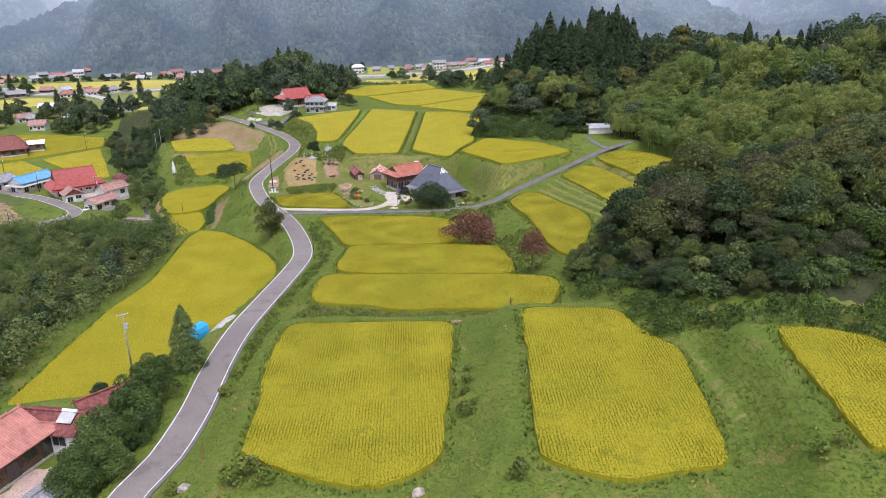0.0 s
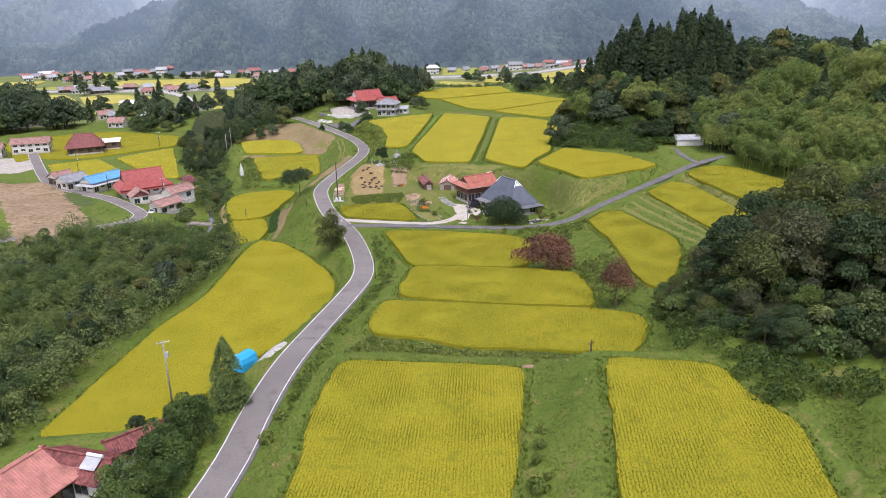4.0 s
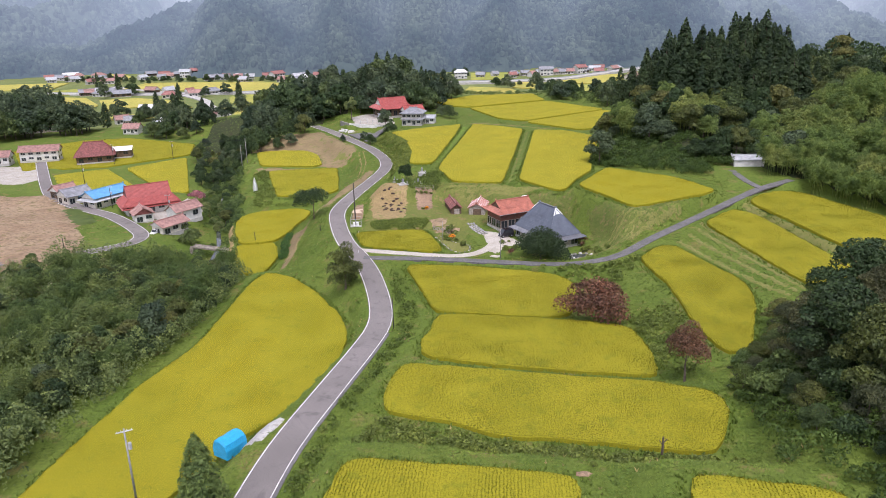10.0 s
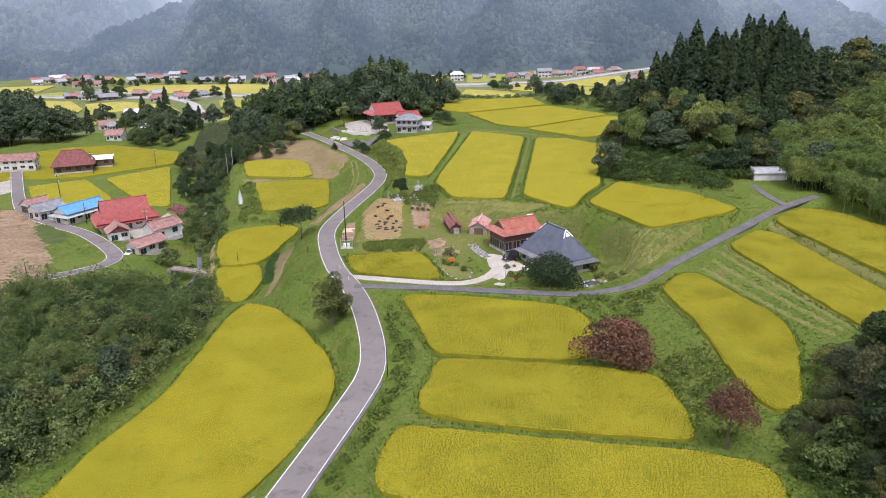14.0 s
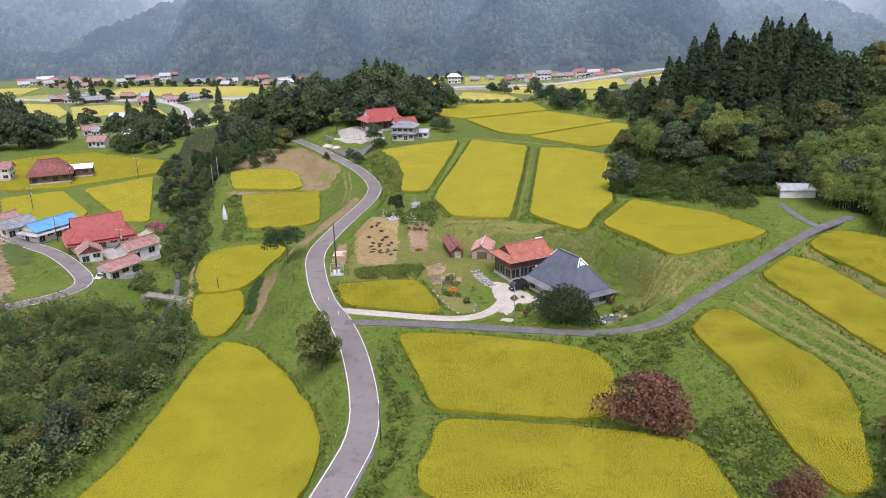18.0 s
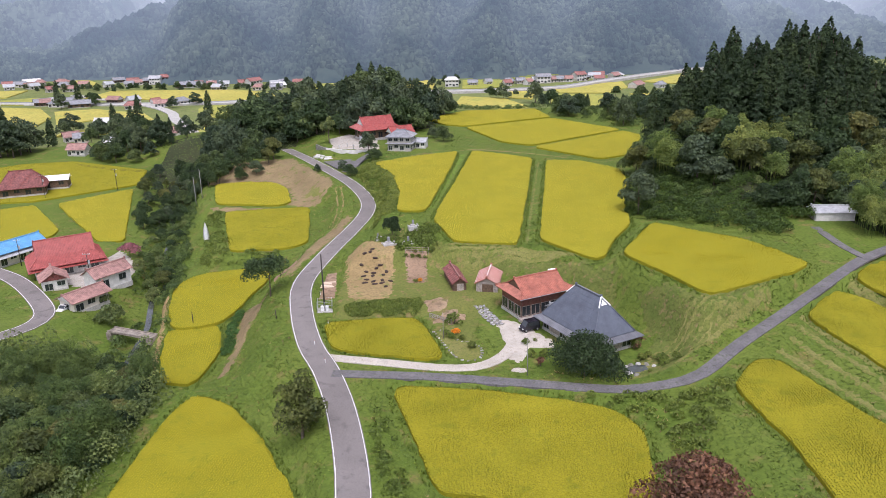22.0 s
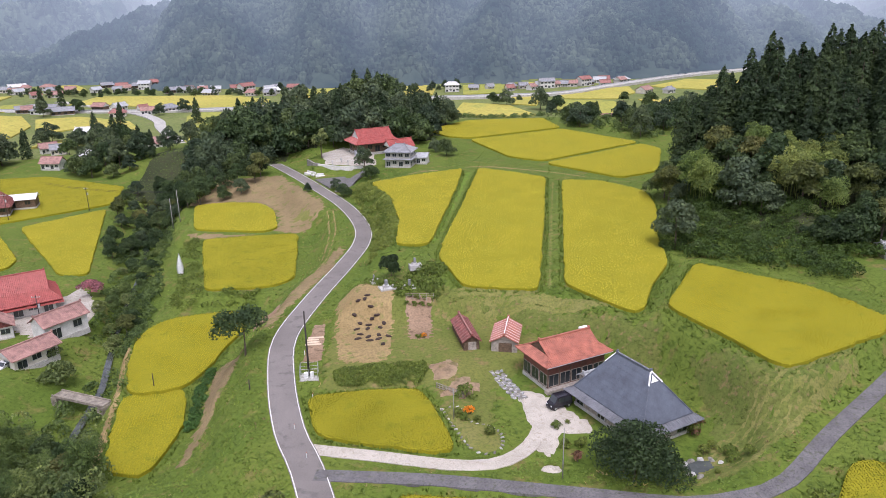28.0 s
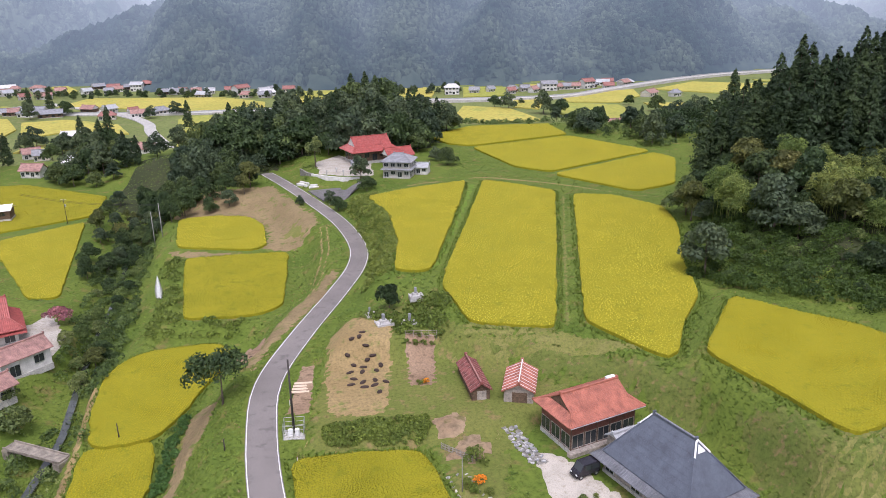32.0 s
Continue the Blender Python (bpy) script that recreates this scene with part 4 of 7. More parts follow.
wood([(92, 243), (94, 230), (88.5, 225), (92, 214), (97, 203), (101, 190), (104, 179), (102, 164), (112, 164), (113, 190), (106, 210), (98, 232), (98, 246)], 80, 14, 3.1, [(1, "bamboo_clump", BAMB, 0.55, 0.9, L_BAMB, "bamboo")])
wood([(122, 215), (150, 205), (190, 225), (200, 300), (150, 300), (128, 262)], 26, 17, 7.0, [(0.7, "cedar_tree", CEDAR, 0.6, 0.9, L_CEDAR, "tree"), (0.3, *mb[1:])])
# wooded slope near the foreground
mn = (1, "slope_tree", NEAR, 0.65, 1.45, "greyish green tree with layered ragged foliage", "tree")
wood([(46, 124), (47, 108), (56, 99), (70, 88), (92, 78), (100, 116), (92, 132), (74, 130), (60, 134), (52, 130)], 90, 5, 4.2, [mn])
wood([(52, 131), (60, 135), (76, 131), (94, 134), (92, 142), (74, 139), (60, 143), (54, 141)], 26, 20, 3.2, [(1, "slope_tree", NEAR, 0.5, 0.75, "greyish green tree with layered ragged foliage", "tree")])
wood([(40.5, 126), (40.5, 102), (44, 96), (50, 90), (60, 84), (70, 88), (50, 104), (47, 128), (54, 138), (50, 139)], 55, 6, 2.4, [ms, (1.2, "slope_tree", NEAR, 0.35, 0.6, "low greyish green tree at the wood's edge", "tree")])
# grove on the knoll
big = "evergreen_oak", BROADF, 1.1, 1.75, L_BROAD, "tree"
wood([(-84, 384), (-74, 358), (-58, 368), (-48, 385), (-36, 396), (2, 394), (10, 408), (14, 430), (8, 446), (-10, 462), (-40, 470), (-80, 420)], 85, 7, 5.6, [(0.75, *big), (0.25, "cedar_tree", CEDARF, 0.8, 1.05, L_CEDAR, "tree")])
wood([(-92, 372), (-76, 338), (-66, 326), (-58, 340), (-50, 352), (-52, 368), (-80, 372)], 34, 8, 4.4, [(1, "broadleaf_tree", BROAD, 0.55, 0.95, L_BROAD, "tree")])
wood([(-90, 350), (-72, 334), (-70, 300), (-64, 278), (-58, 250), (-60, 244), (-70, 264), (-80, 300)], 34, 9, 3.2, [(1, "shrub", SHRUB, 0.6, 1.1, L_SHRUB, "shrub"), (0.15, "stream_tree", BROAD, 0.4, 0.55, "small dark tree on the stream bank", "tree")])
wood([(-104, 376), (-95, 340), (-80, 296), (-72, 300), (-71, 334), (-84, 372)], 36, 19, 3.8, [(1, "broadleaf_tree", BROAD, 0.35, 0.7, L_BROAD, "tree")])
# scrub below the big western field
mdw = (0.6, "bamboo_clump", DWARF, 0.55, 0.95, "low clump of dwarf bamboo", "bamboo")
wood([(-52, 188), (-54, 150), (-54, 112), (-62, 84), (-120, 84), (-125, 190), (-92, 204), (-66, 214)], 70, 10, 6.0, [(0.5, *ms[1:]), mdw, (0.12, "broadleaf_tree", BROAD, 0.35, 0.6, L_BROAD, "tree")])
wood([(-44, 190), (-42, 168), (-46, 150), (-53, 128), (-54, 108), (-54, 98), (-58, 86), (-74, 84), (-62, 130), (-54, 160), (-56, 196)], 120, 11, 2.5, [(0.6, "scrub_tree", BROAD, 0.42, 0.8, "low dark tree in the scrub", "tree"), (1, "shrub", SHRUB, 0.8, 1.5, "dark shrub with ragged foliage", "shrub"), mdw])
wood([(-44, 196), (-41.5, 180), (-45, 162), (-52, 148), (-80, 146), (-86, 192), (-66, 212), (-52, 206)], 110, 21, 3.0, [(1, "bamboo_clump", DWARF, 0.6, 1.0, "feathery dark green bamboo clump in the scrub", "bamboo"), (0.5, "scrub_tree", BROAD, 0.4, 0.7, "low dark tree in the scrub", "tree")])
for i, (x, y, q) in enumerate(((79.5, 239, 0.9), (83.5, 240, 1.0), (87.5, 240.5, 1.05), (91.5, 240, 1.0), (94.5, 235.5, 0.9), (76, 240, 0.8), (95.5, 230, 0.8))):
    plant("broadleaf_tree", BROAD[i % 5], x, y, q, i * 67, "dark tree overhanging the white shed", "tree", "woodland")
wood([(58, 452), (128, 440), (160, 490), (150, 512), (60, 506)], 14, 15, 9.0, [(1, "valley_tree", BROADF, 0.4, 0.7, "small tree on the rough valley bank", "tree")])
wood([(66, 424), (88, 384), (100, 398), (122, 430), (66, 450)], 24, 16, 5.0, [(0.3, "shrub", SHRUB, 0.7, 1.2, L_SHRUB, "shrub"), (0.7, "valley_tree", BROADF, 0.7, 1.2, "small tree on the rough valley bank", "tree")])

# ---- distant slopes ----
def far_woods(name, mat, n, seed, pick, size, label):
    """Many crowns on the far slopes, joined."""
    rng = np.random.default_rng(seed)
    x = rng.uniform(-800, 900, n * 8)
    y = rng.uniform(760, 1800, n * 8)
    P = np.stack([x, y], 1)
    h = hills(P)
    P = P[pick(P, h)][:n]
    z = ground_z(P[:, 0], P[:, 1])
    # a pointed crown: two rings of five and a tip
    a = np.arange(5) * 2 * np.pi / 5
    bv = np.concatenate([np.stack([np.cos(a), np.sin(a), a * 0 - 0.9], 1), np.stack([np.cos(a + 0.6) * 0.8, np.sin(a + 0.6) * 0.8, a * 0 + 0.35], 1), [[0, 0, 0.98]]])
    k = np.arange(5)
    m = (k + 1) % 5
    bf = np.concatenate([np.stack([k, m, k + 5], 1), np.stack([m, m + 5, k + 5], 1), np.stack([k + 5, m + 5, k * 0 + 10], 1)])
    s = rng.uniform(0.6, 1.3, (len(P), 1, 1)) * size
    tall = rng.uniform(0.7, 1.25, (len(P), 1, 1)) ** np.array([0, 0, 1]).reshape(1, 1, 3)
    V = bv[None] * s * tall * (1 + rng.normal(0, 0.2, (len(P), len(bv), 1))) + np.c_[P, z + size * 0.5][:, None]
    F = bf[None] + (np.arange(len(P)) * len(bv))[:, None, None]
    tagged(new(name, np_mesh(name, V.reshape(-1, 3), F.reshape(-1, 3), mat)), label, "backdrop", kind="stuff")


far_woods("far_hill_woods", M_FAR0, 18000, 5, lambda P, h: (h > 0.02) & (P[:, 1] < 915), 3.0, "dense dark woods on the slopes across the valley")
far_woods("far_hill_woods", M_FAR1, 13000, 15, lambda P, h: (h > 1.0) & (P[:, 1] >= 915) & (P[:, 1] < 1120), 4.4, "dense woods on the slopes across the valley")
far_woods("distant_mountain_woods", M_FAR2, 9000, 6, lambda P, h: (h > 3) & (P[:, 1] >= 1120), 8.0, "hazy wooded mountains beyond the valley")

# ---- ground covers ----
drape("farm_lawn", [(-15.5, 207.5), (-15, 232), (-9, 241), (2, 247), (4, 236), (14, 226), (22, 219), (15, 212), (10.5, 206), (9.5, 198), (6, 190.5), (3.5, 198), (1.0, 207.2)], M_LAWN, "olive mown grass round the farm garden", lift=0.13, step=0.7, edge=0.9, bare=False)
drape("dry_bank", [(4, 232), (8, 231), (16, 228.6), (24, 224), (30, 219), (33.5, 216.2), (36.5, 213), (35, 206), (29, 215), (22, 220), (14, 226)], M_BANKG, "dry terraced grass bank behind the sheds", lift=0.13, step=0.7, edge=1.2, bare=False)
drape("track_bank", [(31, 181.5), (38, 183), (48, 190.5), (60, 200), (56, 199.5), (46, 194.5), (42, 202), (38, 205), (37, 192), (33, 186)], M_BANKG, "dry mown bank above the farm track", lift=0.13, step=0.7, edge=1.2, bare=False)
drape("dry_lawn", [(-15.1, 238.5), (-10.8, 239.5), (-4.2, 236.9), (-4.4, 222.4), (-4.6, 214.3), (-9.3, 213.2), (-13.5, 214.7), (-14.5, 223.3)], M_DRY, "dry mown lawn with dark mulch heaps", lift=0.2, step=0.5, edge=0.6)
drape("vegetable_bed", [(-2.8, 233.6), (2.7, 233.1), (2.2, 226.3), (1.5, 221.4), (-2.2, 221.1), (-2.6, 227.9)], M_SOIL, "bare tilled vegetable bed", lift=0.21, step=0.5)
drape("garden_path", [(3.2, 232.5), (4.6, 231.2), (4.4, 227), (5.6, 222), (4.6, 221.6), (3.2, 226.5)], M_BROWNG, "trodden path beside the vegetable bed", lift=0.2)
drape("tilled_strip", [(-18.5, 230.1), (-16.5, 229.9), (-15.5, 215.6), (-18.7, 215.9)], M_SOIL, "tilled strip beside the road", lift=0.22, step=0.5)
drape("farmyard_gravel", [(12.7, 206.0), (16.0, 206.1), (18.7, 203.1), (20.0, 199.9), (22.0, 196.8), (22.3, 193.4), (18.1, 194.4), (16.1, 190.1), (15.8, 188.3), (13.7, 190.3), (13.9, 198.2), (13.0, 202.5)], M_GRAVEL, "pale gravel yard before the farmhouse", lift=0.14)
drape("pond_garden_soil", [(2.4, 201.2), (4.0, 196.0), (5.6, 191.6), (7.4, 190.2), (9.4, 191.4), (9.8, 194.6), (8.4, 196.6), (6.2, 197.6), (4.6, 201.6)], M_SWATHE, "stony soil bed of the rock garden", lift=0.2, step=0.6)
drape("brown_heap", [(1.0, 212.3), (4.6, 213.9), (5.4, 210.1), (3.4, 208.2), (1.4, 209.0)], M_RED_SOIL, "brown earth bank", lift=0.4)
drape("brown_heap", [(3.3, 205.7), (5.5, 208.6), (7.9, 207.0), (6.4, 204.3)], M_RED_SOIL, "heap of brown earth", lift=0.5)
drape("mown_knoll", [(-73.2, 345.0), (-62, 352), (-52, 356), (-44, 354), (-36.2, 337.5), (-27.5, 321), (-24.6, 311), (-29.6, 303.5), (-33.1, 302.8), (-38.1, 303.5), (-38.9, 312), (-41.9, 325.5), (-48.6, 334.8), (-58.4, 337), (-68.8, 334.2), (-71, 338)], M_BROWNG, "brown mown grass on the knoll", lift=0.14, step=0.8, edge=1.6)
drape("knoll_soil", [(-35.0, 315.0), (-32.4, 317.6), (-28.4, 312.2), (-29.4, 307.8), (-33.2, 309.8)], M_SWATHE, "stony scree with dry stalks on the knoll", lift=0.25, edge=1.4)
drape("knoll_band", [(-63, 303.8), (-60, 305.2), (-40.6, 301.4), (-33, 303), (-34, 301.6), (-44, 300.4), (-56.4, 299.4)], M_BROWNG, "brown dry bank between the two knoll fields", edge=0.8)
drape("bank_path", [(-33.4, 248.5), (-31.5, 252.0), (-28.1, 249.4), (-26.3, 243.0), (-27.9, 234.1), (-31.0, 237.9)], M_SOIL, "bare soil patch by the lane", lift=0.22, step=0.6)
drape("dry_verge", [(-27.4, 229.9), (-27.6, 240), (-24.8, 249.7), (-20.8, 262), (-18.4, 274), (-16.4, 272), (-18.2, 258), (-22.3, 245), (-24.9, 236), (-25.6, 230)], M_BROWNG, "tan dry grass verge beside the lane", lift=0.2, step=0.6, edge=0.8)
for off in (0.0, 1.6):
    drape("wheel_track", [(-21.6 - off, 258.6), (-20.4 - off, 269.7), (-20.4 - off, 288.4), (-22.8 - off, 307.3), (-22.3 - off, 307.3), (-19.8 - off, 288.4), (-19.8 - off, 269.7), (-21.0 - off, 258.6)], M_DRY, "pale wheel track worn into the grass", step=0.5, edge=0.3, dip=0.1)
drape("field_margin", [(-34.0, 199), (-34.3, 205), (-34.0, 212), (-34.4, 216), (-35.2, 222), (-35.6, 228), (-34.0, 231.5), (-31.0, 229), (-30.6, 221), (-31.6, 214), (-32.4, 205), (-32.8, 199)], M_BROWNG, "dry trodden brown path beside the stream field", lift=0.28, step=0.5, edge=0.6)
drape("field_margin", [(-57.4, 243.4), (-54.6, 240.6), (-50.3, 223.0), (-46.7, 206.1), (-44.6, 198.0), (-45.8, 198.0), (-48.1, 207.7), (-51.4, 223.1)], M_DRY, "dry trodden field margin", lift=0.25, step=0.5)
drape("cleared_slope", [(-143.2, 279.4), (-126.5, 281.1), (-111.2, 262.1), (-98.5, 240.4), (-88.4, 220.3), (-84.5, 207.9), (-88.4, 201.0), (-96.4, 198.3)], M_RED_SOIL, "cleared brown slope with dry stalks", lift=0.3, edge=1.2)
drape("crop_plot", [(-113.9, 260.8), (-108.8, 264.6), (-95.6, 245.9), (-97.8, 240.9), (-107.4, 251.4)], M_WEEDS, "leafy vegetable plot beside the village lane", lift=0.3)
drape("village_yard", [(-77.7, 274.9), (-67.6, 260.6), (-66.9, 254.5), (-68.1, 245.4), (-72.5, 242.4), (-83.5, 250.4), (-84.7, 262.3), (-78.7, 268.1)], M_YARD, "trodden gravel yard of the village farm", lift=0.1)
drape("village_gravel", [(-184.9, 342.0), (-159.4, 344.0), (-140.5, 312.6), (-145.2, 300.7), (-161.6, 302.6)], M_YARD, "trodden gravel yard by the lane", lift=0.1)
drape("temple_gravel", [(-33.6, 375.8), (-26.5, 388.3), (-14.3, 374.7), (-11.9, 352.0), (-19.9, 352.8), (-29.5, 356.5)], M_YARD, "pale gravel temple forecourt", lift=0.15)
tagged(part("temple_parking", prism([[(x, y, -6.2) for x, y in ((-31.8, 344.6), (-25.9, 332.0), (-21, 336), (-18.6, 341.2), (-22.5, 347.5))], [(x, y, -5.46) for x, y in ((-31.8, 344.6), (-25.9, 332.0), (-21, 336), (-18.6, 341.2), (-22.5, 347.5))]]), M_WORN, None), "asphalt parking by the temple", "parking", kind="structure")
ribbon("temple_ramp", smooth_line([(-23.0, 327.5, -5.9), (-20.6, 333, -5.5), (-18.6, 340, -4.4), (-14.5, 346.5, -3.2)], 1.5), 1.2, M_WORN, "narrow ramp climbing to the temple", 0.16, thick=0.5)
drape("roadside_pad", [(-24, 117), (-20.6, 116), (-18.2, 121.5), (-20, 122.5)], M_CONCRETE, "pale concrete pad beside the road", lift=0.25)
drape("house_forecourt", [(-45, 70), (-38, 84), (-33.5, 84), (-32, 72), (-36, 62)], M_PINKISH, "pinkish concrete forecourt", lift=0.12)
for k in range(6):
    # thin swathes of mown straw along the bank above the farm track
    u = 0.9 + k * 1.25
    pts = [(30.5 + k * 0.8, 180.2 + u * 1.1), (36, 182.2 + u), (42, 185.5 + u), (50, 191.2 + u * 0.8), (58, 197.2 + u * 0.5)]
    drape("straw_swathe", pts + [(x - 0.2, y + 0.45) for x, y in pts[::-1]], M_SWATHE, "thin swathe of mown straw on the bank", lift=0.2, step=0.5, edge=0.4, dip=0.1)
for k in range(5):
    # dry mown bands along the terraced bank behind the sheds
    y0 = 226.6 + k * 1.15
    drape("bank_band", [(4 + k, y0 + 2.2), (18, y0), (34 - k * 2, y0 - 7), (34 - k * 2, y0 - 6.4), (18, y0 + 0.7), (4 + k, y0 + 2.8)], M_SWATHE, "band of dry grass on the terraced bank", lift=0.22, step=0.55, edge=0.4, dip=0.1)
drape("strawy_strip", [(74.2, 203.0), (76.0, 205.0), (80.6, 164.2), (79.0, 160.5)], M_SWATHE, "pale strawy bund between two rice fields", lift=0.2, step=0.6, edge=0.5)
for k in range(3):
    drape("straw_swathe", [(52.5 + k * 2.9, 183.5 + k * 2.6), (53.3 + k * 2.9, 184.2 + k * 2.6), (61.2 + k * 1.9, 152 + k), (60.5 + k * 1.9, 151.5 + k)], M_SWATHE, "thin swathe of mown straw between the fields", lift=0.14, step=0.5, edge=0.5, dip=0.1)
drape("field_edge", [(60.3, 192.4), (61.2, 193.4), (65.4, 163.5), (67.2, 149), (66.4, 148.6), (64.2, 162.6)], M_SWATHE, "dry strawy edge of the rice field", lift=0.14, step=0.5, edge=0.4, dip=0.1)
drape("ridge_track", [(-2, 333), (18, 338.5), (40, 327), (60, 310.5), (60.8, 311.6), (40.5, 328.6), (18, 340.2), (-2, 334.6)], M_DRY, "pale trodden path across the terrace", lift=0.16, step=0.6)
drape("ridge_track", [(22.3, 229.5), (28.6, 262), (38.4, 311.5), (38.8, 311.4), (29.0, 261.9), (22.7, 229.4)], M_SWATHE, "pale trodden line on the grassy bund", lift=0.1, step=0.4, edge=0.3, dip=0.1)
drape("worn_track", [(41, 92), (42.5, 86), (40.5, 76), (38, 64), (39.5, 64), (42, 76), (43, 86), (42, 92)], M_SWATHE, "worn line of dry soil on the bank", step=0.8, edge=0.9)
drape("ridge_path", [(15.0, 327.3), (17.9, 329.3), (4.4, 259.9), (2.7, 255.4), (1.9, 257.0), (9.3, 293.4)], M_BLADEG, "grass path between two fields", lift=0.1)


# ---- grass and weeds ----
def clear_of(P, gap, extra=()):
    d = np.full(len(P), 99.0)
    for z, p, _ in FIELDS.values():
        d = np.minimum(d, poly_dist(P, p))
    for n, (z, p) in YARDS.items():
        if n not in ("garden_terrace", "valley_floor", "grave_yard"):
            d = np.minimum(d, poly_dist(P, p))
    for line, half in LINES:
        for a, b in zip(line, line[1:]):
            d = np.minimum(d, seg_dist(P, a[:2], b[:2])[0] - half)
    for p in PATCHES:
        d = np.where(inside(P, p), -1, d)
    return P[d > gap]


def patchy(P, scale, lo, hi, seed):
    v = np.array([noise.fractal((a / scale, b / scale, seed), 1.0, 2.0, 3) for a, b in P])
    return P[(v > lo) & (v < hi)]


def grass(name, n, box4, h, w, mat, seed, label, blades=3, lean=0.6, lo=-9, hi=9, scale=9.0, gap=0.15):
    rng = np.random.default_rng(seed)
    P = clear_of(rng.uniform(box4[:2], box4[2:], (n, 2)), gap)
    P = patchy(P, scale, lo, hi, seed)
    v, f = tufts(P, ground_z(P[:, 0], P[:, 1]) - 0.03, h, w, seed, lean, blades)
    tagged(new(name, np_mesh(name, v, f, mat)), label, "grass", kind="stuff")


grass("short_grass", 90000, (-34, 46, 46, 130), 0.14, 0.075, M_BLADES, 31, "short green grass on the field banks", 3, 1.6)
grass("short_grass", 60000, (-60, 120, 75, 240), 0.18, 0.12, M_BLADES, 32, "short green grass on the field banks", 3, 1.6)
grass("bank_weeds", 45000, (-34, 46, 46, 250), 0.17, 0.12, M_TUFT, 33, "taller leafy weeds on the banks", 4, 1.8, 0.05, scale=4.0)
grass("bank_weeds", 15000, (-75, 180, 80, 345), 0.18, 0.2, M_TUFT, 34, "taller leafy weeds on the banks", 4, 2.0, 0.0, scale=5.0)
grass("dry_grass", 9000, (-34, 46, 60, 345), 0.35, 0.12, M_DRYB, 35, "straw-coloured dry grass in patches", 3, 0.9, 0.25)
grass("far_grass", 30000, (-110, 230, 90, 420), 0.2, 0.26, M_TUFT, 36, "rough grass on the farther slopes", 3, 2.0)


def thicket(name, poly, n, seed, lo, hi, r0, r1, mat, label, per=60, size=0.3, gap=0.3):
    """Dense scrub: many leafy mounds of uneven height, joined."""
    rng = np.random.default_rng(seed)
    q = np.asarray(poly)
    P = rng.uniform(q.min(0), q.max(0), (n * 3, 2))
    P = clear_of(P[inside(P, poly)], gap)
    wet = np.min([seg_dist(P, a[:2], b[:2])[0] for a, b in zip(STREAM, STREAM[1:])], 0)
    P = P[(wet > 1.7) | (P[:, 1] > 242)][:n]
    z = ground_z(P[:, 0], P[:, 1])
    big = np.array([noise.fractal((a / 14, b / 14, seed), 1.0, 2.0, 3) for a, b in P])
    h = np.clip(lo + (hi - lo) * (0.45 + 0.6 * big + rng.normal(0, 0.18, len(P))), lo * 0.6, hi * 1.2)
    r = rng.uniform(r0, r1, len(P))
    k = per
    idx = np.repeat(np.arange(len(P)), k)
    d = rng.normal(0, 1, (len(idx), 3))
    d /= np.linalg.norm(d, axis=1)[:, None]
    d[:, 2] = np.abs(d[:, 2]) * 1.2 - 0.2
    rr = r[idx] * (1 - 0.3 * rng.random(len(idx)) ** 2)
    C = np.c_[P, z][idx] + d * np.stack([rr, rr, np.maximum(h[idx] * 0.5, rr * 0.7)], 1)
    C[:, 2] += h[idx] * 0.5
    v, f = cards(C, d, size, seed + 1)
    tagged(new(name, np_mesh(name, v, f, mat)), label, "scrub", kind="stuff")


thicket("scrub", [(-39, 188), (-40.3, 168), (-42, 152), (-46.6, 138), (-48.8, 126), (-50.2, 110), (-51.5, 99), (-55, 91), (-60, 84), (-130, 84), (-130, 196), (-92, 208), (-64, 216), (-50, 212), (-44, 200)], 2000, 61, 0.8, 6.4, 1.2, 2.7, M_SCRUB, "dense scrub and dwarf bamboo on the slope", 130, 0.21)
thicket("stream_scrub", [(-52, 212), (-48, 232), (-57, 256), (-60, 275), (-66, 300), (-72, 330), (-84, 338), (-80, 300), (-70, 262), (-60, 236), (-60, 214)], 300, 62, 0.5, 2.6, 0.8, 1.7, M_SCRUB, "rank dark greenery along the stream", 80, 0.24)
thicket("hill_foot_scrub", [(56, 268), (48, 248), (58, 232), (72, 224), (96, 236), (80, 252), (64, 284)], 420, 63, 1.0, 3.0, 1.0, 2.0, M_KUDZU, "kudzu and undergrowth at the hill's foot", 150, 0.2)
thicket("slope_undergrowth", [(40, 127), (38.5, 112), (34.9, 99.5), (38.9, 96.3), (38.6, 91.6), (38.1, 86.0), (41.7, 83.7), (47.1, 78.5), (53.1, 67.1), (100, 50), (120, 50), (120, 146), (104, 152), (92, 144), (74, 140), (60, 143), (51, 139), (45, 131)], 1300, 64, 0.8, 2.6, 0.8, 1.7, M_KUDZU, "kudzu and leafy undergrowth on the wooded slope", 190, 0.17)
thicket("hedge_bank", [(-13.6, 211.6), (-9.4, 212.6), (0.2, 213.2), (0.6, 210.9), (-0.8, 208.4), (-12.3, 208.6)], 260, 65, 0.25, 0.8, 0.35, 0.7, M_WEEDS, "dark leafy bank below the lawn", 60, 0.15, 0.0)
thicket("side_bank_weeds", [(-3, 184), (12, 183), (26, 178), (36, 175), (42, 178), (42, 172), (30, 160), (33, 150), (30, 172), (20, 179), (-2, 184.5)], 300, 66, 0.3, 0.9, 0.5, 0.9, M_WEEDS, "lush weeds on the bank below the farm track", 40, 0.2, 0.2)
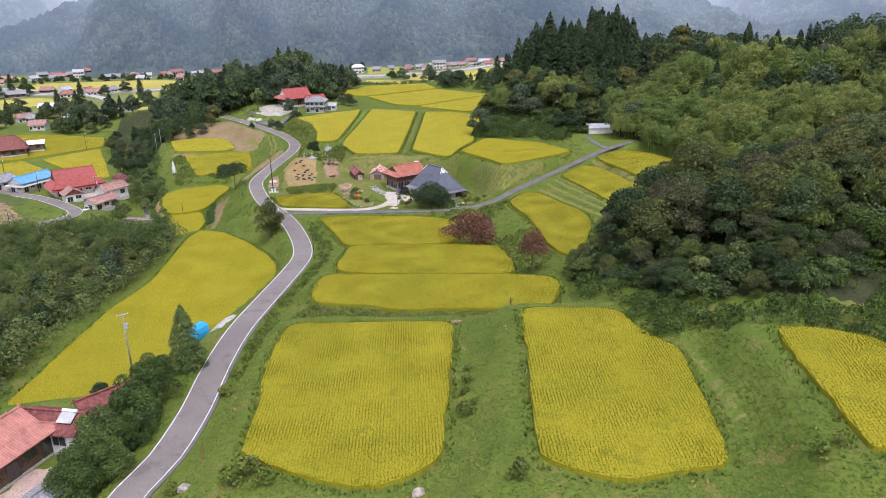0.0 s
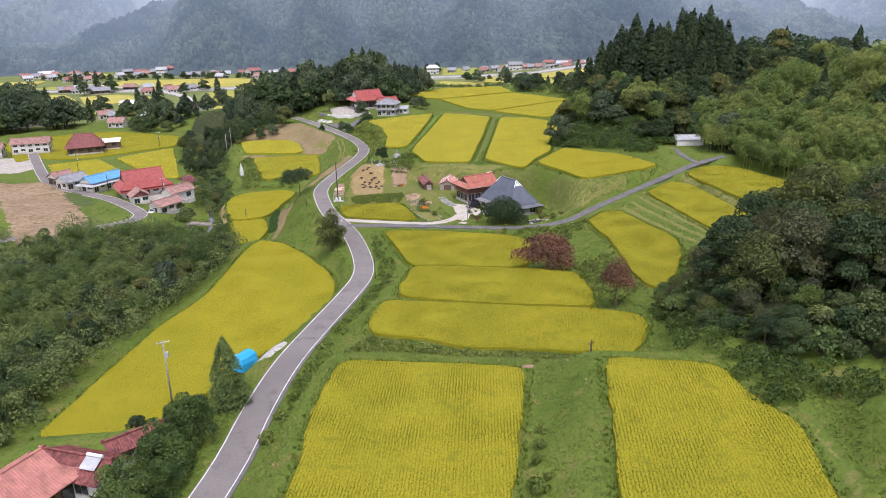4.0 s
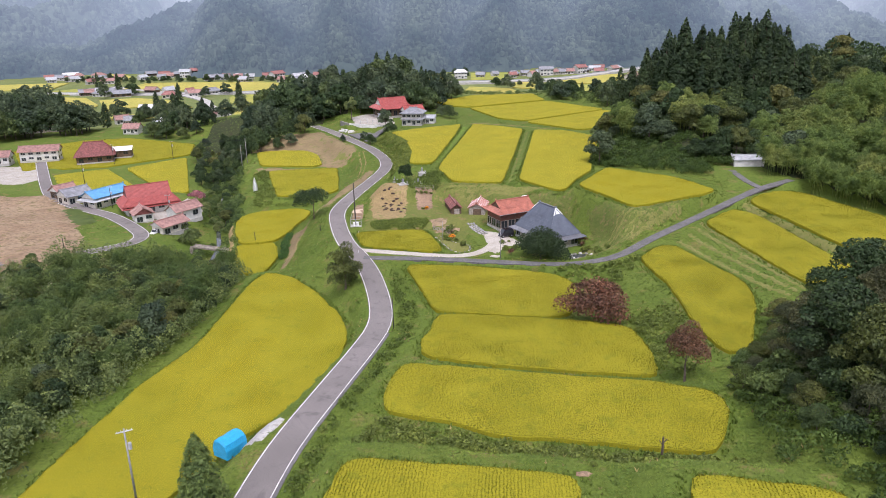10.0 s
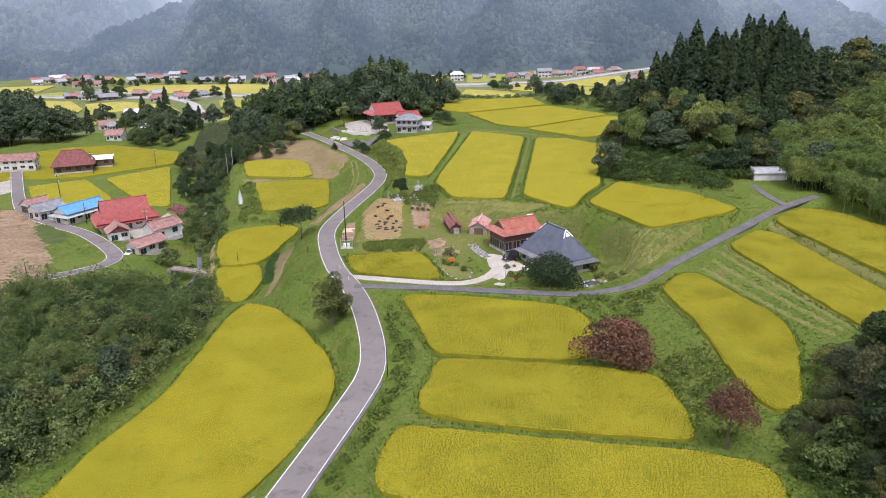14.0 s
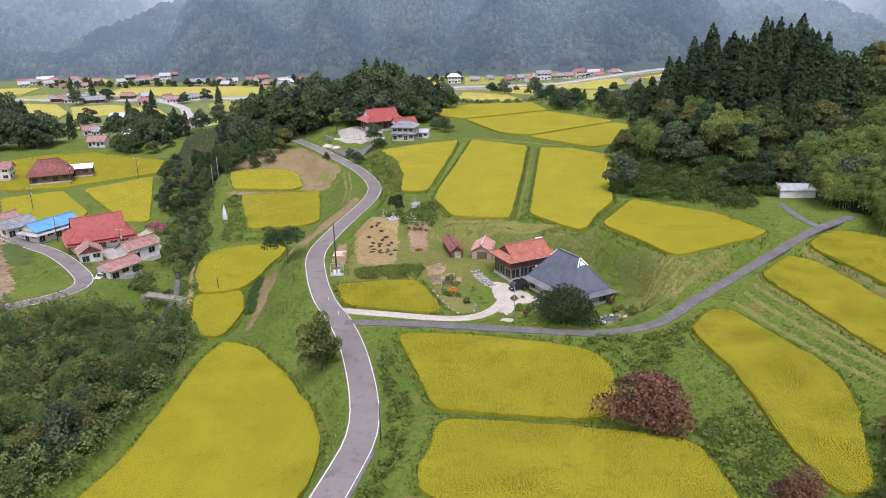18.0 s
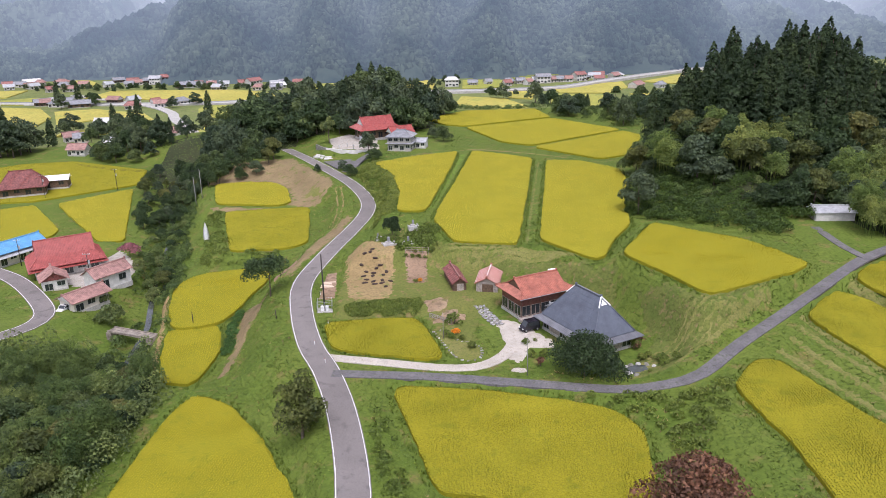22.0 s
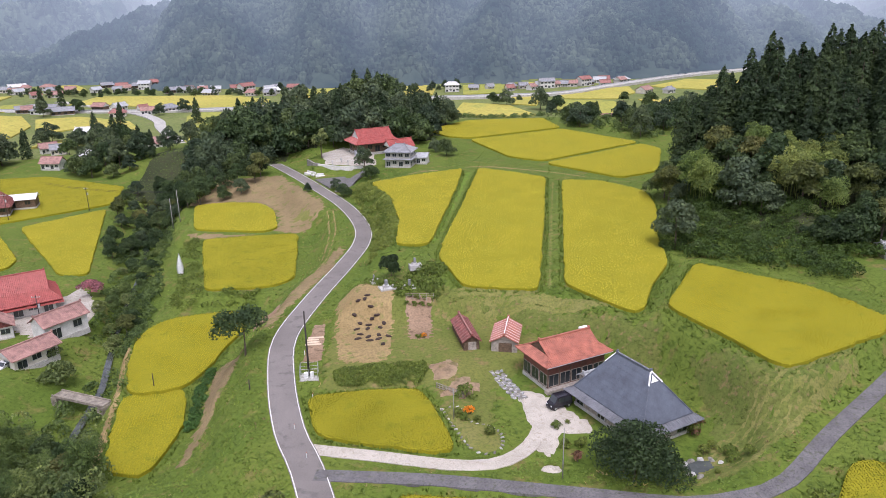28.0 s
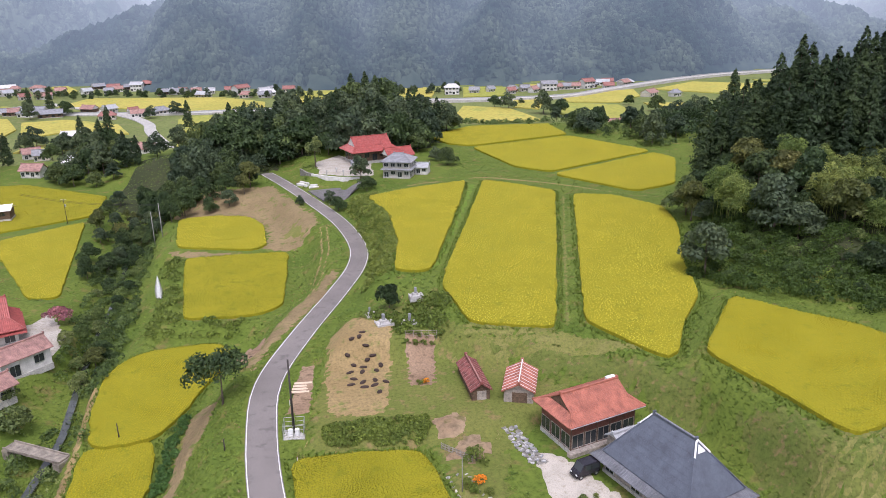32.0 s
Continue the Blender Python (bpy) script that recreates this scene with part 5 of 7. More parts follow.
thicket("bank_kudzu", [(-8, 112), (4, 110), (20, 106), (34, 104), (34, 107), (22, 109), (4, 114), (-6, 118)], 260, 67, 0.3, 0.8, 0.5, 0.9, M_WEEDS, "leafy weeds on the bank between the terraces", 40, 0.18, 0.2)
thicket("knoll_bank", [(-10.5, 256), (-10.2, 278), (-13.0, 298), (-19.6, 325), (-14.6, 334), (-9.5, 318), (-6.7, 302), (-4.3, 280), (-5.0, 258)], 420, 68, 0.25, 0.7, 0.6, 1.1, M_TUFT, "lush bright weeds on the bank between road and field", 60, 0.22, 0.2)
thicket("grave_bank", [(-10, 240), (0, 243), (6, 246), (4, 236), (3, 230), (-1, 230)], 110, 69, 0.4, 1.2, 0.6, 1.1, M_WEEDS, "leafy bushes round the graves", 50, 0.22, 0.0)
thicket("slope_wood", [(74, 134), (64, 124), (72, 100), (84, 80), (110, 60), (200, 60), (230, 200), (180, 190), (124, 164), (108, 150), (94, 138)], 420, 70, 4.0, 8.0, 2.6, 4.4, M_BROAD, "dark broadleaf woodland covering the hillside", 230, 0.42, 1.0)
thicket("hill_wood", [(120, 190), (175, 182), (260, 200), (280, 340), (180, 400), (130, 360), (160, 300), (180, 260)], 380, 71, 6.0, 11.0, 3.0, 5.0, M_BROAD, "woodland covering the hill behind the bamboo", 170, 0.55, 1.0)
thicket("north_slope_wood", [(84, 330), (96, 316), (150, 345), (240, 380), (240, 440), (180, 460), (130, 440), (100, 400), (96, 360)], 260, 72, 5.0, 9.0, 3.0, 5.0, M_BROAD, "woodland on the hill's far flank", 130, 0.6, 1.0)
thicket("grove_undergrowth", [(-84, 384), (-74, 358), (-58, 366), (-48, 382), (-36, 390), (2, 390), (10, 406), (14, 428), (4, 440), (-20, 440), (-80, 420)], 280, 73, 3.0, 7.5, 2.2, 3.6, M_GROVE_HAZED, "dense undergrowth and low trees of the knoll grove", 90, 0.5, 1.0)
thicket("valley_bank_scrub", [(20, 450), (62, 446), (64, 424), (90, 382), (104, 398), (130, 432), (150, 470), (100, 486), (20, 470)], 300, 74, 0.6, 2.2, 1.2, 2.6, M_SCRUB, "rough scrub on the bank above the valley", 50, 0.4, 1.0)
thicket("bamboo_understorey", [(93, 234), (92.5, 217), (98, 205), (103.5, 186), (105.5, 169), (150, 172), (180, 262), (110, 250)], 300, 75, 3.5, 9.0, 2.0, 3.4, M_BAMBOO, "dense bamboo thicket covering the hillside", 150, 0.32, 1.0)
thicket("vegetable_row", [(-36.3, 210), (-36.7, 216), (-37.6, 221), (-37.3, 229), (-36.0, 229.5), (-35.6, 222), (-34.7, 215), (-34.6, 210)], 90, 79, 0.4, 0.9, 0.35, 0.6, M_CROP, "row of leafy dark green vegetables", 60, 0.16, 0.05)
thicket("silver_grass", [(-70, 196), (-72, 160), (-78, 120), (-88, 96), (-130, 92), (-130, 190), (-92, 204), (-76, 206)], 850, 81, 1.6, 5.2, 0.8, 1.6, M_SILVER, "pale silver grass standing in the scrub", 60, 0.24)
verge = [(x + 3.3, y) for x, y, _ in MAIN if 96 < y < 176] + [(x + 6.0, y) for x, y, _ in MAIN[::-1] if 96 < y < 176]
thicket("verge_weeds", verge, 230, 76, 0.25, 0.8, 0.4, 0.9, M_WEEDS, "lush weeds on the verge above the road", 45, 0.17, 0.3)
thicket("terrace_weeds", [(33, 148), (40, 150), (41, 134), (36, 128), (33.5, 132)], 130, 77, 0.3, 0.9, 0.5, 1.0, M_WEEDS, "lush weeds between the terraces", 45, 0.19, 0.3)
thicket("stream_slope_weeds", [(-30, 262), (-36, 256), (-52, 256), (-57, 280), (-62, 305), (-57, 300), (-47, 262)], 170, 78, 0.3, 0.9, 0.7, 1.4, M_WEEDS, "leafy weeds on the slope above the stream", 45, 0.25, 0.4)

# ---- building materials ----
M_RED = plain("red_glazed_tile", (0.36, 0.085, 0.05), 0.45, 0.18, 0.9)
M_PINK_T = plain("faded_red_tile", (0.34, 0.195, 0.165), 0.65, 0.25, 0.9)
M_BRIGHT = plain("bright_red_tile", (0.34, 0.08, 0.068), 0.45, 0.15, 0.9)
M_SALMON = plain("salmon_red_tile", (0.44, 0.19, 0.15), 0.55, 0.18, 0.9)
M_ORANGE_T = plain("orange_red_tile", (0.38, 0.135, 0.09), 0.5, 0.2, 0.9)
M_MAROON = plain("rusty_maroon_metal", (0.22, 0.07, 0.06), 0.55, 0.35, 1.6)
# red tile muted to paint haze onto the far valley roofs
M_HAZE_RED = plain("dusty_red_tile", (0.30, 0.135, 0.115), 0.6, 0.2, 0.9)
M_PALE = plain("pale_metal_roof", (0.6, 0.6, 0.59), 0.5, 0.15, 0.9)
M_SLATE = plain("blue_grey_metal_roof", (0.105, 0.12, 0.15), 0.45, 0.15, 0.7, 0.0, 0.5)
M_GREY_T = plain("grey_tile", (0.26, 0.265, 0.28), 0.5, 0.2, 0.9)
M_SEAM = plain("dark_seamed_metal", (0.15, 0.155, 0.17), 0.45, 0.15, 0.8)
M_LGREY = plain("light_grey_roof", (0.42, 0.43, 0.44), 0.5, 0.15, 0.9)
M_BLUE = plain("blue_metal_roof", (0.12, 0.33, 0.55), 0.45, 0.12, 0.8)
M_WHITE = plain("white_plaster", (0.62, 0.61, 0.58), 0.8, 0.12, 0.8)
M_CREAM = plain("cream_wall", (0.60, 0.56, 0.48), 0.8, 0.1, 0.8)
M_SIDING = plain("grey_beige_siding", (0.42, 0.40, 0.37), 0.75, 0.1, 0.8)
M_WOOD = plain("dark_weathered_timber", (0.13, 0.085, 0.055), 0.8, 0.3, 2.5, bmp=0.4)
M_BOARD = plain("grey_weathered_boards", (0.34, 0.30, 0.26), 0.85, 0.25, 2.5, bmp=0.4)
M_RWOOD = plain("red_brown_timber", (0.15, 0.06, 0.042), 0.7, 0.2, 2.0)
M_STONE = plain("granite", (0.46, 0.45, 0.43), 0.7, 0.2, 2.0, bmp=0.4)
M_DSTONE = plain("mossy_stone", (0.24, 0.23, 0.20), 0.85, 0.3, 1.5, bmp=0.6)
M_METAL = plain("galvanised_metal", (0.55, 0.56, 0.57), 0.4, 0.1, 2.0, 0.8)
M_TARP = plain("blue_tarpaulin", (0.03, 0.36, 0.66), 0.4, 0.12, 1.2, bmp=0.5)
M_SHEET = plain("white_sheet", (0.84, 0.84, 0.83), 0.6, 0.06, 1.2, bmp=0.4)
M_BLACK = plain("black_plastic", (0.02, 0.02, 0.022), 0.5, 0.2, 2.0)
M_CARBLK = plain("dark_car_paint", (0.022, 0.02, 0.028), 0.15, 0.1, 0.5, 0.0, 0.6, 0.0)
M_CARWHT = plain("white_car_paint", (0.75, 0.75, 0.75), 0.2, 0.04, 0.5, 0.0, 0.6, 0.0)
M_RUBBER = plain("tyre_rubber", (0.02, 0.02, 0.02), 0.8, 0.2, 3.0)
M_POLE = plain("concrete_pole", (0.30, 0.29, 0.28), 0.8, 0.15, 1.5)
M_DPOLE = plain("dark_timber_pole", (0.05, 0.042, 0.038), 0.8, 0.2, 1.5)
M_WATER = plain("pond_water", (0.06, 0.068, 0.06), 0.08, 0.2, 0.8, 0.0, 0.6, 0.05)
M_GLASS, gn, gl, gb = node_mat("window_glass")
gb.inputs["Base Color"].default_value = (0.03, 0.035, 0.04, 1)
gb.inputs["Roughness"].default_value = 0.06
gb.inputs["Specular IOR Level"].default_value = 0.8


def slope(W, t0, t1, run, rise, origin, along, inward, thick=0.12, rib=0.33, ribr=0.05):
    """One roof plane with raised courses: eave width W, ridge from t0 to t1, going run inwards and rise up."""
    o, a, b = Vector(origin), Vector(along).normalized(), Vector(inward).normalized()
    up = Vector((0, 0, 1))
    at = lambda u, k: o + a * u + (b * run + up * rise) * k
    quad = [at(0, 0), at(W, 0), at(t1, 1), at(t0, 1)]
    if (quad[2] - quad[3]).length < 0.02:
        quad = quad[:3]
    deck, bm = slab([tuple(p) for p in quad], thick), bmesh.new()
    n = (a.cross(b * run + up * rise)).normalized()
    n = n if n.z > 0 else -n
    u = rib * 0.5
    while rib and u < W:
        k = 1.0 if t0 <= u <= t1 else (u / t0 if u < t0 else (W - u) / (W - t1))
        if k > 0.04:
            p, q = at(u, 0), at(u, k * 0.995)
            v = [bm.verts.new(x) for x in (p - a * ribr * 1.3, p + a * ribr * 1.3, p + n * ribr * 1.4, q - a * ribr * 1.3, q + a * ribr * 1.3, q + n * ribr * 1.4)]
            for f in ((0, 2, 1), (0, 3, 5, 2), (1, 2, 5, 4)):
                bm.faces.new([v[i] for i in f])
        u += rib
    return deck, bm


def pitch(name, made, mat, parent):
    """Links a roof plane and, on it, its rows of tiles."""
    ob = part(name, made[0], mat, parent)
    if made[1].verts:
        tagged(part("tile_course", made[1], mat, ob), kind="stuff")
    else:
        made[1].free()


def beam(p, q, r, mat_seg=6):
    p, q = Vector(p), Vector(q)
    bm = cyl(0, 0, 0, (q - p).length, r, r, mat_seg)
    bmesh.ops.transform(bm, matrix=Matrix.Translation(p) @ (q - p).to_track_quat('Z', 'Y').to_matrix().to_4x4(), verts=bm.verts)
    return bm


def roof(kind, L, D, z0, z1, mat, parent, ridge_len=None, cap=None, rib=0.33, gable_mat=None, name="roof"):
    """Roof on an L by D eave plan, from z0 at the eaves to z1 at the ridge; parts: each slope, ridge cap, gables."""
    h = D / 2
    R = {"gable": L, "hip": L - D * 0.8, "irimoya": L * 0.72}[kind] if ridge_len is None else ridge_len
    e = (L - R) / 2
    rise = z1 - z0
    if kind in ("gable", "hip"):
        pitch(name, slope(L, e, L - e, h, rise, (-L / 2, -h, z0), (1, 0, 0), (0, 1, 0), rib=rib), mat, parent)
        pitch(name, slope(L, e, L - e, h, rise, (L / 2, h, z0), (-1, 0, 0), (0, -1, 0), rib=rib), mat, parent)
        if kind == "hip":
            pitch(name, slope(D, h, h, e, rise, (L / 2, -h, z0), (0, 1, 0), (-1, 0, 0), rib=rib), mat, parent)
            pitch(name, slope(D, h, h, e, rise, (-L / 2, h, z0), (0, -1, 0), (1, 0, 0), rib=rib), mat, parent)
            for sx in (-1, 1):
                for sy in (-1, 1):
                    part("hip_ridge", beam((sx * L / 2, sy * h, z0 + 0.06), (sx * R / 2, 0, z1 + 0.04), 0.1), cap or mat, parent)
    else:
        # lower hipped skirt up to a share of the rise, gabled upper part
        k = 0.42
        ix, iy = e, h * k
        pitch(name, slope(L, e * 0.9, L - e * 0.9, h * k, rise * k * 0.85, (-L / 2, -h, z0), (1, 0, 0), (0, 1, 0), rib=rib), mat, parent)
        pitch(name, slope(L, e * 0.9, L - e * 0.9, h * k, rise * k * 0.85, (L / 2, h, z0), (-1, 0, 0), (0, -1, 0), rib=rib), mat, parent)
        for s in (-1, 1):
            pitch(name, slope(D, h * k, D - h * k, e * 0.9, rise * k * 0.85, (s * L / 2, -s * h, z0), (0, s, 0), (-s, 0, 0), rib=rib), mat, parent)
        zk, yk, xk = z0 + rise * k * 0.85, h * (1 - k), L / 2 - e * 0.9
        for s in (-1, 1):
            pitch(name, slope(2 * xk + 0.3, 0, 2 * xk + 0.3, yk, z1 - zk, (-s * (xk + 0.15), -s * yk, zk + 0.05), (s, 0, 0), (0, s, 0), rib=rib), mat, parent)
            part("gable", prism([[(s * (xk - 0.06), -yk * 0.92, zk), (s * (xk - 0.06), yk * 0.92, zk), (s * (xk - 0.06), 0, z1 - 0.15)], [(s * (xk + 0.02), -yk * 0.92, zk), (s * (xk + 0.02), yk * 0.92, zk), (s * (xk + 0.02), 0, z1 - 0.15)]]), gable_mat or M_WOOD, parent)
        R = 2 * xk
        for sx in (-1, 1):
            for sy in (-1, 1):
                part("hip_ridge", beam((sx * L / 2, sy * h, z0 + 0.06), (sx * xk, sy * yk, zk + 0.06), 0.1), cap or mat, parent)
    if kind == "gable":
        R = L
        for s in (-1, 1):
            part("gable", prism([[(s * (L / 2 - 0.45), -h * 0.86, z0), (s * (L / 2 - 0.45), h * 0.86, z0), (s * (L / 2 - 0.45), 0, z1 - 0.2)], [(s * (L / 2 - 0.38), -h * 0.86, z0), (s * (L / 2 - 0.38), h * 0.86, z0), (s * (L / 2 - 0.38), 0, z1 - 0.2)]]), gable_mat or M_WHITE, parent)
    part("ridge_cap", joined(box(-R / 2 - 0.1, R / 2 + 0.1, -0.16, 0.16, z1 - 0.1, z1 + 0.2, 0.04), box(-R / 2 - 0.16, -R / 2 + 0.1, -0.22, 0.22, z1 - 0.05, z1 + 0.42, 0.05), box(R / 2 - 0.1, R / 2 + 0.16, -0.22, 0.22, z1 - 0.05, z1 + 0.42, 0.05)), cap or mat, parent)


def window(x, y, z, w, h, face, parent, name="window", frame_mat=None):
    """A window proud of a wall: frame with a pane and a middle bar. face: 0 front, 1 right, 2 back, 3 left."""
    rot = Matrix.Translation((x, y, z)) @ Matrix.Rotation(face * math.pi / 2, 4, 'Z')
    fr = joined(box(-w / 2 - 0.06, w / 2 + 0.06, -0.07, 0.0, h, h + 0.07), box(-w / 2 - 0.06, w / 2 + 0.06, -0.09, 0.0, -0.08, 0), box(-w / 2 - 0.06, -w / 2, -0.07, 0, 0, h), box(w / 2, w / 2 + 0.06, -0.07, 0, 0, h), box(-0.03, 0.03, -0.06, 0, 0, h))
    bmesh.ops.transform(fr, matrix=rot, verts=fr.verts)
    ob = part(name, fr, frame_mat or M_METAL, parent)
    for s in (-1, 1):
        pn = box(min(0, s * w / 2), max(0, s * w / 2), -0.035, 0.004, 0, h)
        bmesh.ops.transform(pn, matrix=rot, verts=pn.verts)
        part("pane", pn, M_GLASS, ob)
    return ob


def walls(L, D, z0, z1, mat, parent, name="wall"):
    """Four walls with thickness."""
    t = 0.15
    for n, b in enumerate(((-L / 2, L / 2, -D / 2, -D / 2 + t), (L / 2 - t, L / 2, -D / 2 + t, D / 2 - t), (-L / 2, L / 2, D / 2 - t, D / 2), (-L / 2, -L / 2 + t, -D / 2 + t, D / 2 - t))):
        part(name, box(*b, z0, z1), mat, parent)


def house(name, x, y, z, turn, L, D, wall, rise, kind, wall_mat, roof_mat, label, category="house", eave=0.7, wins=((0, 3), (1, 2), (3, 2)), storeys=1, ridge_len=None, rib=0.33, skirt=None, group="", cap=None, gable_mat=None, posts=False, skirt_rib=None):
    h = empty(name, x, y, z, turn, label, category, group)
    part("base", box(-L / 2 - 0.1, L / 2 + 0.1, -D / 2 - 0.1, D / 2 + 0.1, -0.8, 0.35), M_CONCRETE, h)
    walls(L, D, 0.35, wall, wall_mat, h)
    part("ceiling_slab", box(-L / 2 + 0.16, L / 2 - 0.16, -D / 2 + 0.16, D / 2 - 0.16, wall - 0.25, wall - 0.05), M_WOOD, h)
    per = (wall - 0.35) / storeys
    for face, count in wins:
        span = L if face in (0, 2) else D
        for st in range(storeys):
            for i in range(count):
                u = (i + 0.5) / count * span - span / 2
                u, w = (u if face in (0, 1) else -u), min(1.7, span / count * 0.62)
                tall = per * (0.62 if (st == 0 and i % 2 == 0) else 0.42)
                zz = 0.35 + st * per + (0.1 if tall > per * 0.5 else per * 0.35)
                px, py = ((u, -D / 2 - 0.004), (L / 2 + 0.004, u), (u, D / 2 + 0.004), (-L / 2 - 0.004, u))[face]
                window(px, py, zz, w, tall, face, h, "window" if tall < per * 0.5 else "sliding_door", M_WOOD if wall_mat in (M_WOOD, M_RWOOD) else None)
    if posts:
        for i in range(int(L / 1.8) + 1):
            u = -L / 2 + i * L / int(L / 1.8)
            part("post", box(u - 0.07, u + 0.07, -D / 2 - 0.05, -D / 2 - 0.003, 0.35, wall), M_WOOD, h)
    if skirt:
        # lower pent roof round the walls
        sz, sw, smat = skirt
        LL, DD = L + 2 * sw, D + 2 * sw
        for W, run, o, a, b in ((LL, sw, (-LL / 2, -DD / 2), (1, 0, 0), (0, 1, 0)), (LL, sw, (LL / 2, DD / 2), (-1, 0, 0), (0, -1, 0)), (DD, sw, (LL / 2, -DD / 2), (0, 1, 0), (-1, 0, 0)), (DD, sw, (-LL / 2, DD / 2), (0, -1, 0), (1, 0, 0))):
            pitch("pent_roof", slope(W, sw, W - sw, run, sw * 0.45, (*o, sz), a, b, rib=skirt_rib or rib, thick=0.09), smat, h)
    roof(kind, L + 2 * eave, D + 2 * eave, wall - 0.12, wall + rise, roof_mat, h, ridge_len, cap, rib, gable_mat)
    return h


# farmhouse in two wings
red = house("farmhouse_wing", 21.0, 210.0, -6.6, 24, 9.9, 6.4, 4.3, 2.2, "irimoya", M_RWOOD, M_ORANGE_T, "farmhouse wing with an orange-red tiled roof and red-brown timber walls", eave=0.95, wins=(), posts=True)
for face, span, n in ((0, 9.9, 5), (3, 6.4, 3)):
    for i in range(n):
        u = (i + 0.5) / n * span - span / 2
        window(*((u, -3.204) if face == 0 else (-4.954, -u)), 0.6, span / n * 0.82, 1.75, face, red, "sliding_door", M_BOARD)
part("veranda", box(-5.6, 5.4, -4.2, -3.35, -0.1, 0.45), M_BOARD, red)
part("chimney_box", box(3.2, 4.6, 0.2, 0.9, 6.1, 6.65, 0.03), M_SHEET, red)
part("gutter", beam((-5.8, -4.18, 4.08), (5.8, -4.18, 4.08), 0.06), M_METAL, red)
blue_h = house("farmhouse", 27.5, 197.4, -6.7, -64, 13.0, 8.2, 2.9, 5.3, "hip", M_BOARD, M_SLATE, "old farmhouse with a steep blue-grey metal roof over former thatch", eave=0.15, ridge_len=6.2, rib=0.0, wins=((0, 6), (1, 3), (3, 2)), skirt=(2.1, 1.25, M_SEAM), cap=M_SLATE, skirt_rib=0.4)
for s in (-1, 1):
    part("roof_rib", beam((-3.1, s * 0.05, 8.34), (3.1, s * 0.05, 8.34), 0.07), M_LGREY, blue_h)
for sx in (-1, 1):
    part("gablet", joined(beam((sx * 3.15, 0, 8.3), (sx * 4.1, -1.15, 6.85), 0.12), beam((sx * 3.15, 0, 8.3), (sx * 4.1, 1.15, 6.85), 0.12), slab([(sx * 3.45, 0.0, 7.85), (sx * 3.95, -0.6, 7.1), (sx * 3.95, 0.6, 7.1)], 0.05)), M_SHEET, blue_h)
for i in range(9):
    q = 0.5 + i * 0.5
    part("roof_course", joined(*[beam((-(6.65 - q * 0.768) + 0.0, s * (4.25 - q * 0.92), 2.82 + q * 1.173), ((6.65 - q * 0.768), s * (4.25 - q * 0.92), 2.82 + q * 1.173), 0.035, 4) for s in (-1, 1)]), M_SLATE, blue_h)
link = house("link_roof_shed", 24.4, 204.6, -6.7, 24, 3.4, 2.6, 2.6, 0.8, "gable", M_BOARD, M_LGREY, "small metal-roofed link building between the farmhouse wings", "shed", 0.3, wins=((0, 1),))


# sheds
def small_shed(name, x, y, z, turn, L, D, wall, rise, wall_mat, roof_mat, label, stripe=None, eave=0.3):
    s = empty(name, x, y, z, turn, label, "shed")
    walls(L, D, -0.5, wall, wall_mat, s)
    for i in range(int(L / 0.45)):
        for sg in (-1, 1):
            u = -L / 2 + 0.22 + i * 0.45
            part("batten", box(u - 0.03, u + 0.03, sg * D / 2 - (0.03 if sg < 0 else 0.0), sg * D / 2 + (0.03 if sg > 0 else 0.0), 0, wall - 0.05), wall_mat, s)
    for sx in (-1, 1):
        part("shed_door", box(sx * L / 2 - 0.03, sx * L / 2 + 0.03, -D * 0.3, D * 0.22, 0, wall * 0.85), M_BOARD if wall_mat is not M_BOARD else M_WOOD, s)
    roof("gable", L + 2 * eave, D + 2 * eave, wall - 0.1, wall + rise, roof_mat, s, cap=roof_mat, rib=0.3, gable_mat=wall_mat)
    if stripe:
        h, rr = D / 2 + eave, rise + 0.1
        part("ridge_strip", box(-L / 2 - eave, L / 2 + eave, -0.07, 0.07, wall + rise + 0.2, wall + rise + 0.24), stripe, s)
        for i in range(int(L / 0.9) + 1):
            u = -L / 2 + i * 0.9
            for sg in (-1, 1):
                part("roof_stripe", beam((u, sg * h, wall - 0.02), (u, 0, wall + rise + 0.08), 0.03, 5), stripe, s)
    return s


small_shed("garden_shed", 7.2, 221.2, -5.55, 99, 8.6, 2.5, 1.7, 0.95, M_WOOD, M_MAROON, "long low shed with a rusty maroon metal roof", M_PINK_T)
small_shed("barn", 13.6, 219.0, -5.55, 77, 6.6, 4.0, 1.9, 1.1, M_BOARD, M_ORANGE_T, "weathered board barn with a red and white striped metal roof", M_SHEET)
ws = small_shed("white_shed", 88.2, 234.6, 1.15, -6, 8.0, 4.4, 2.0, 0.9, M_WHITE, M_LGREY, "white walled shed with a pale metal roof at the wood's edge")

# temple on the knoll and the house beside it
house("temple_hall", -14.6, 377.0, -2.6, 24, 14.0, 9.5, 3.8, 4.2, "irimoya", M_WOOD, M_BRIGHT, "temple hall with a sweeping bright red tiled roof", "temple", 1.6, ((0, 5), (3, 3)), gable_mat=M_WHITE)
house("temple_wing", -5.0, 369.5, -2.8, 24, 8, 6, 3.2, 2.2, "gable", M_WOOD, M_BRIGHT, "side wing of the temple with a red tiled roof", "temple", 0.8, ((0, 3), (3, 2)))
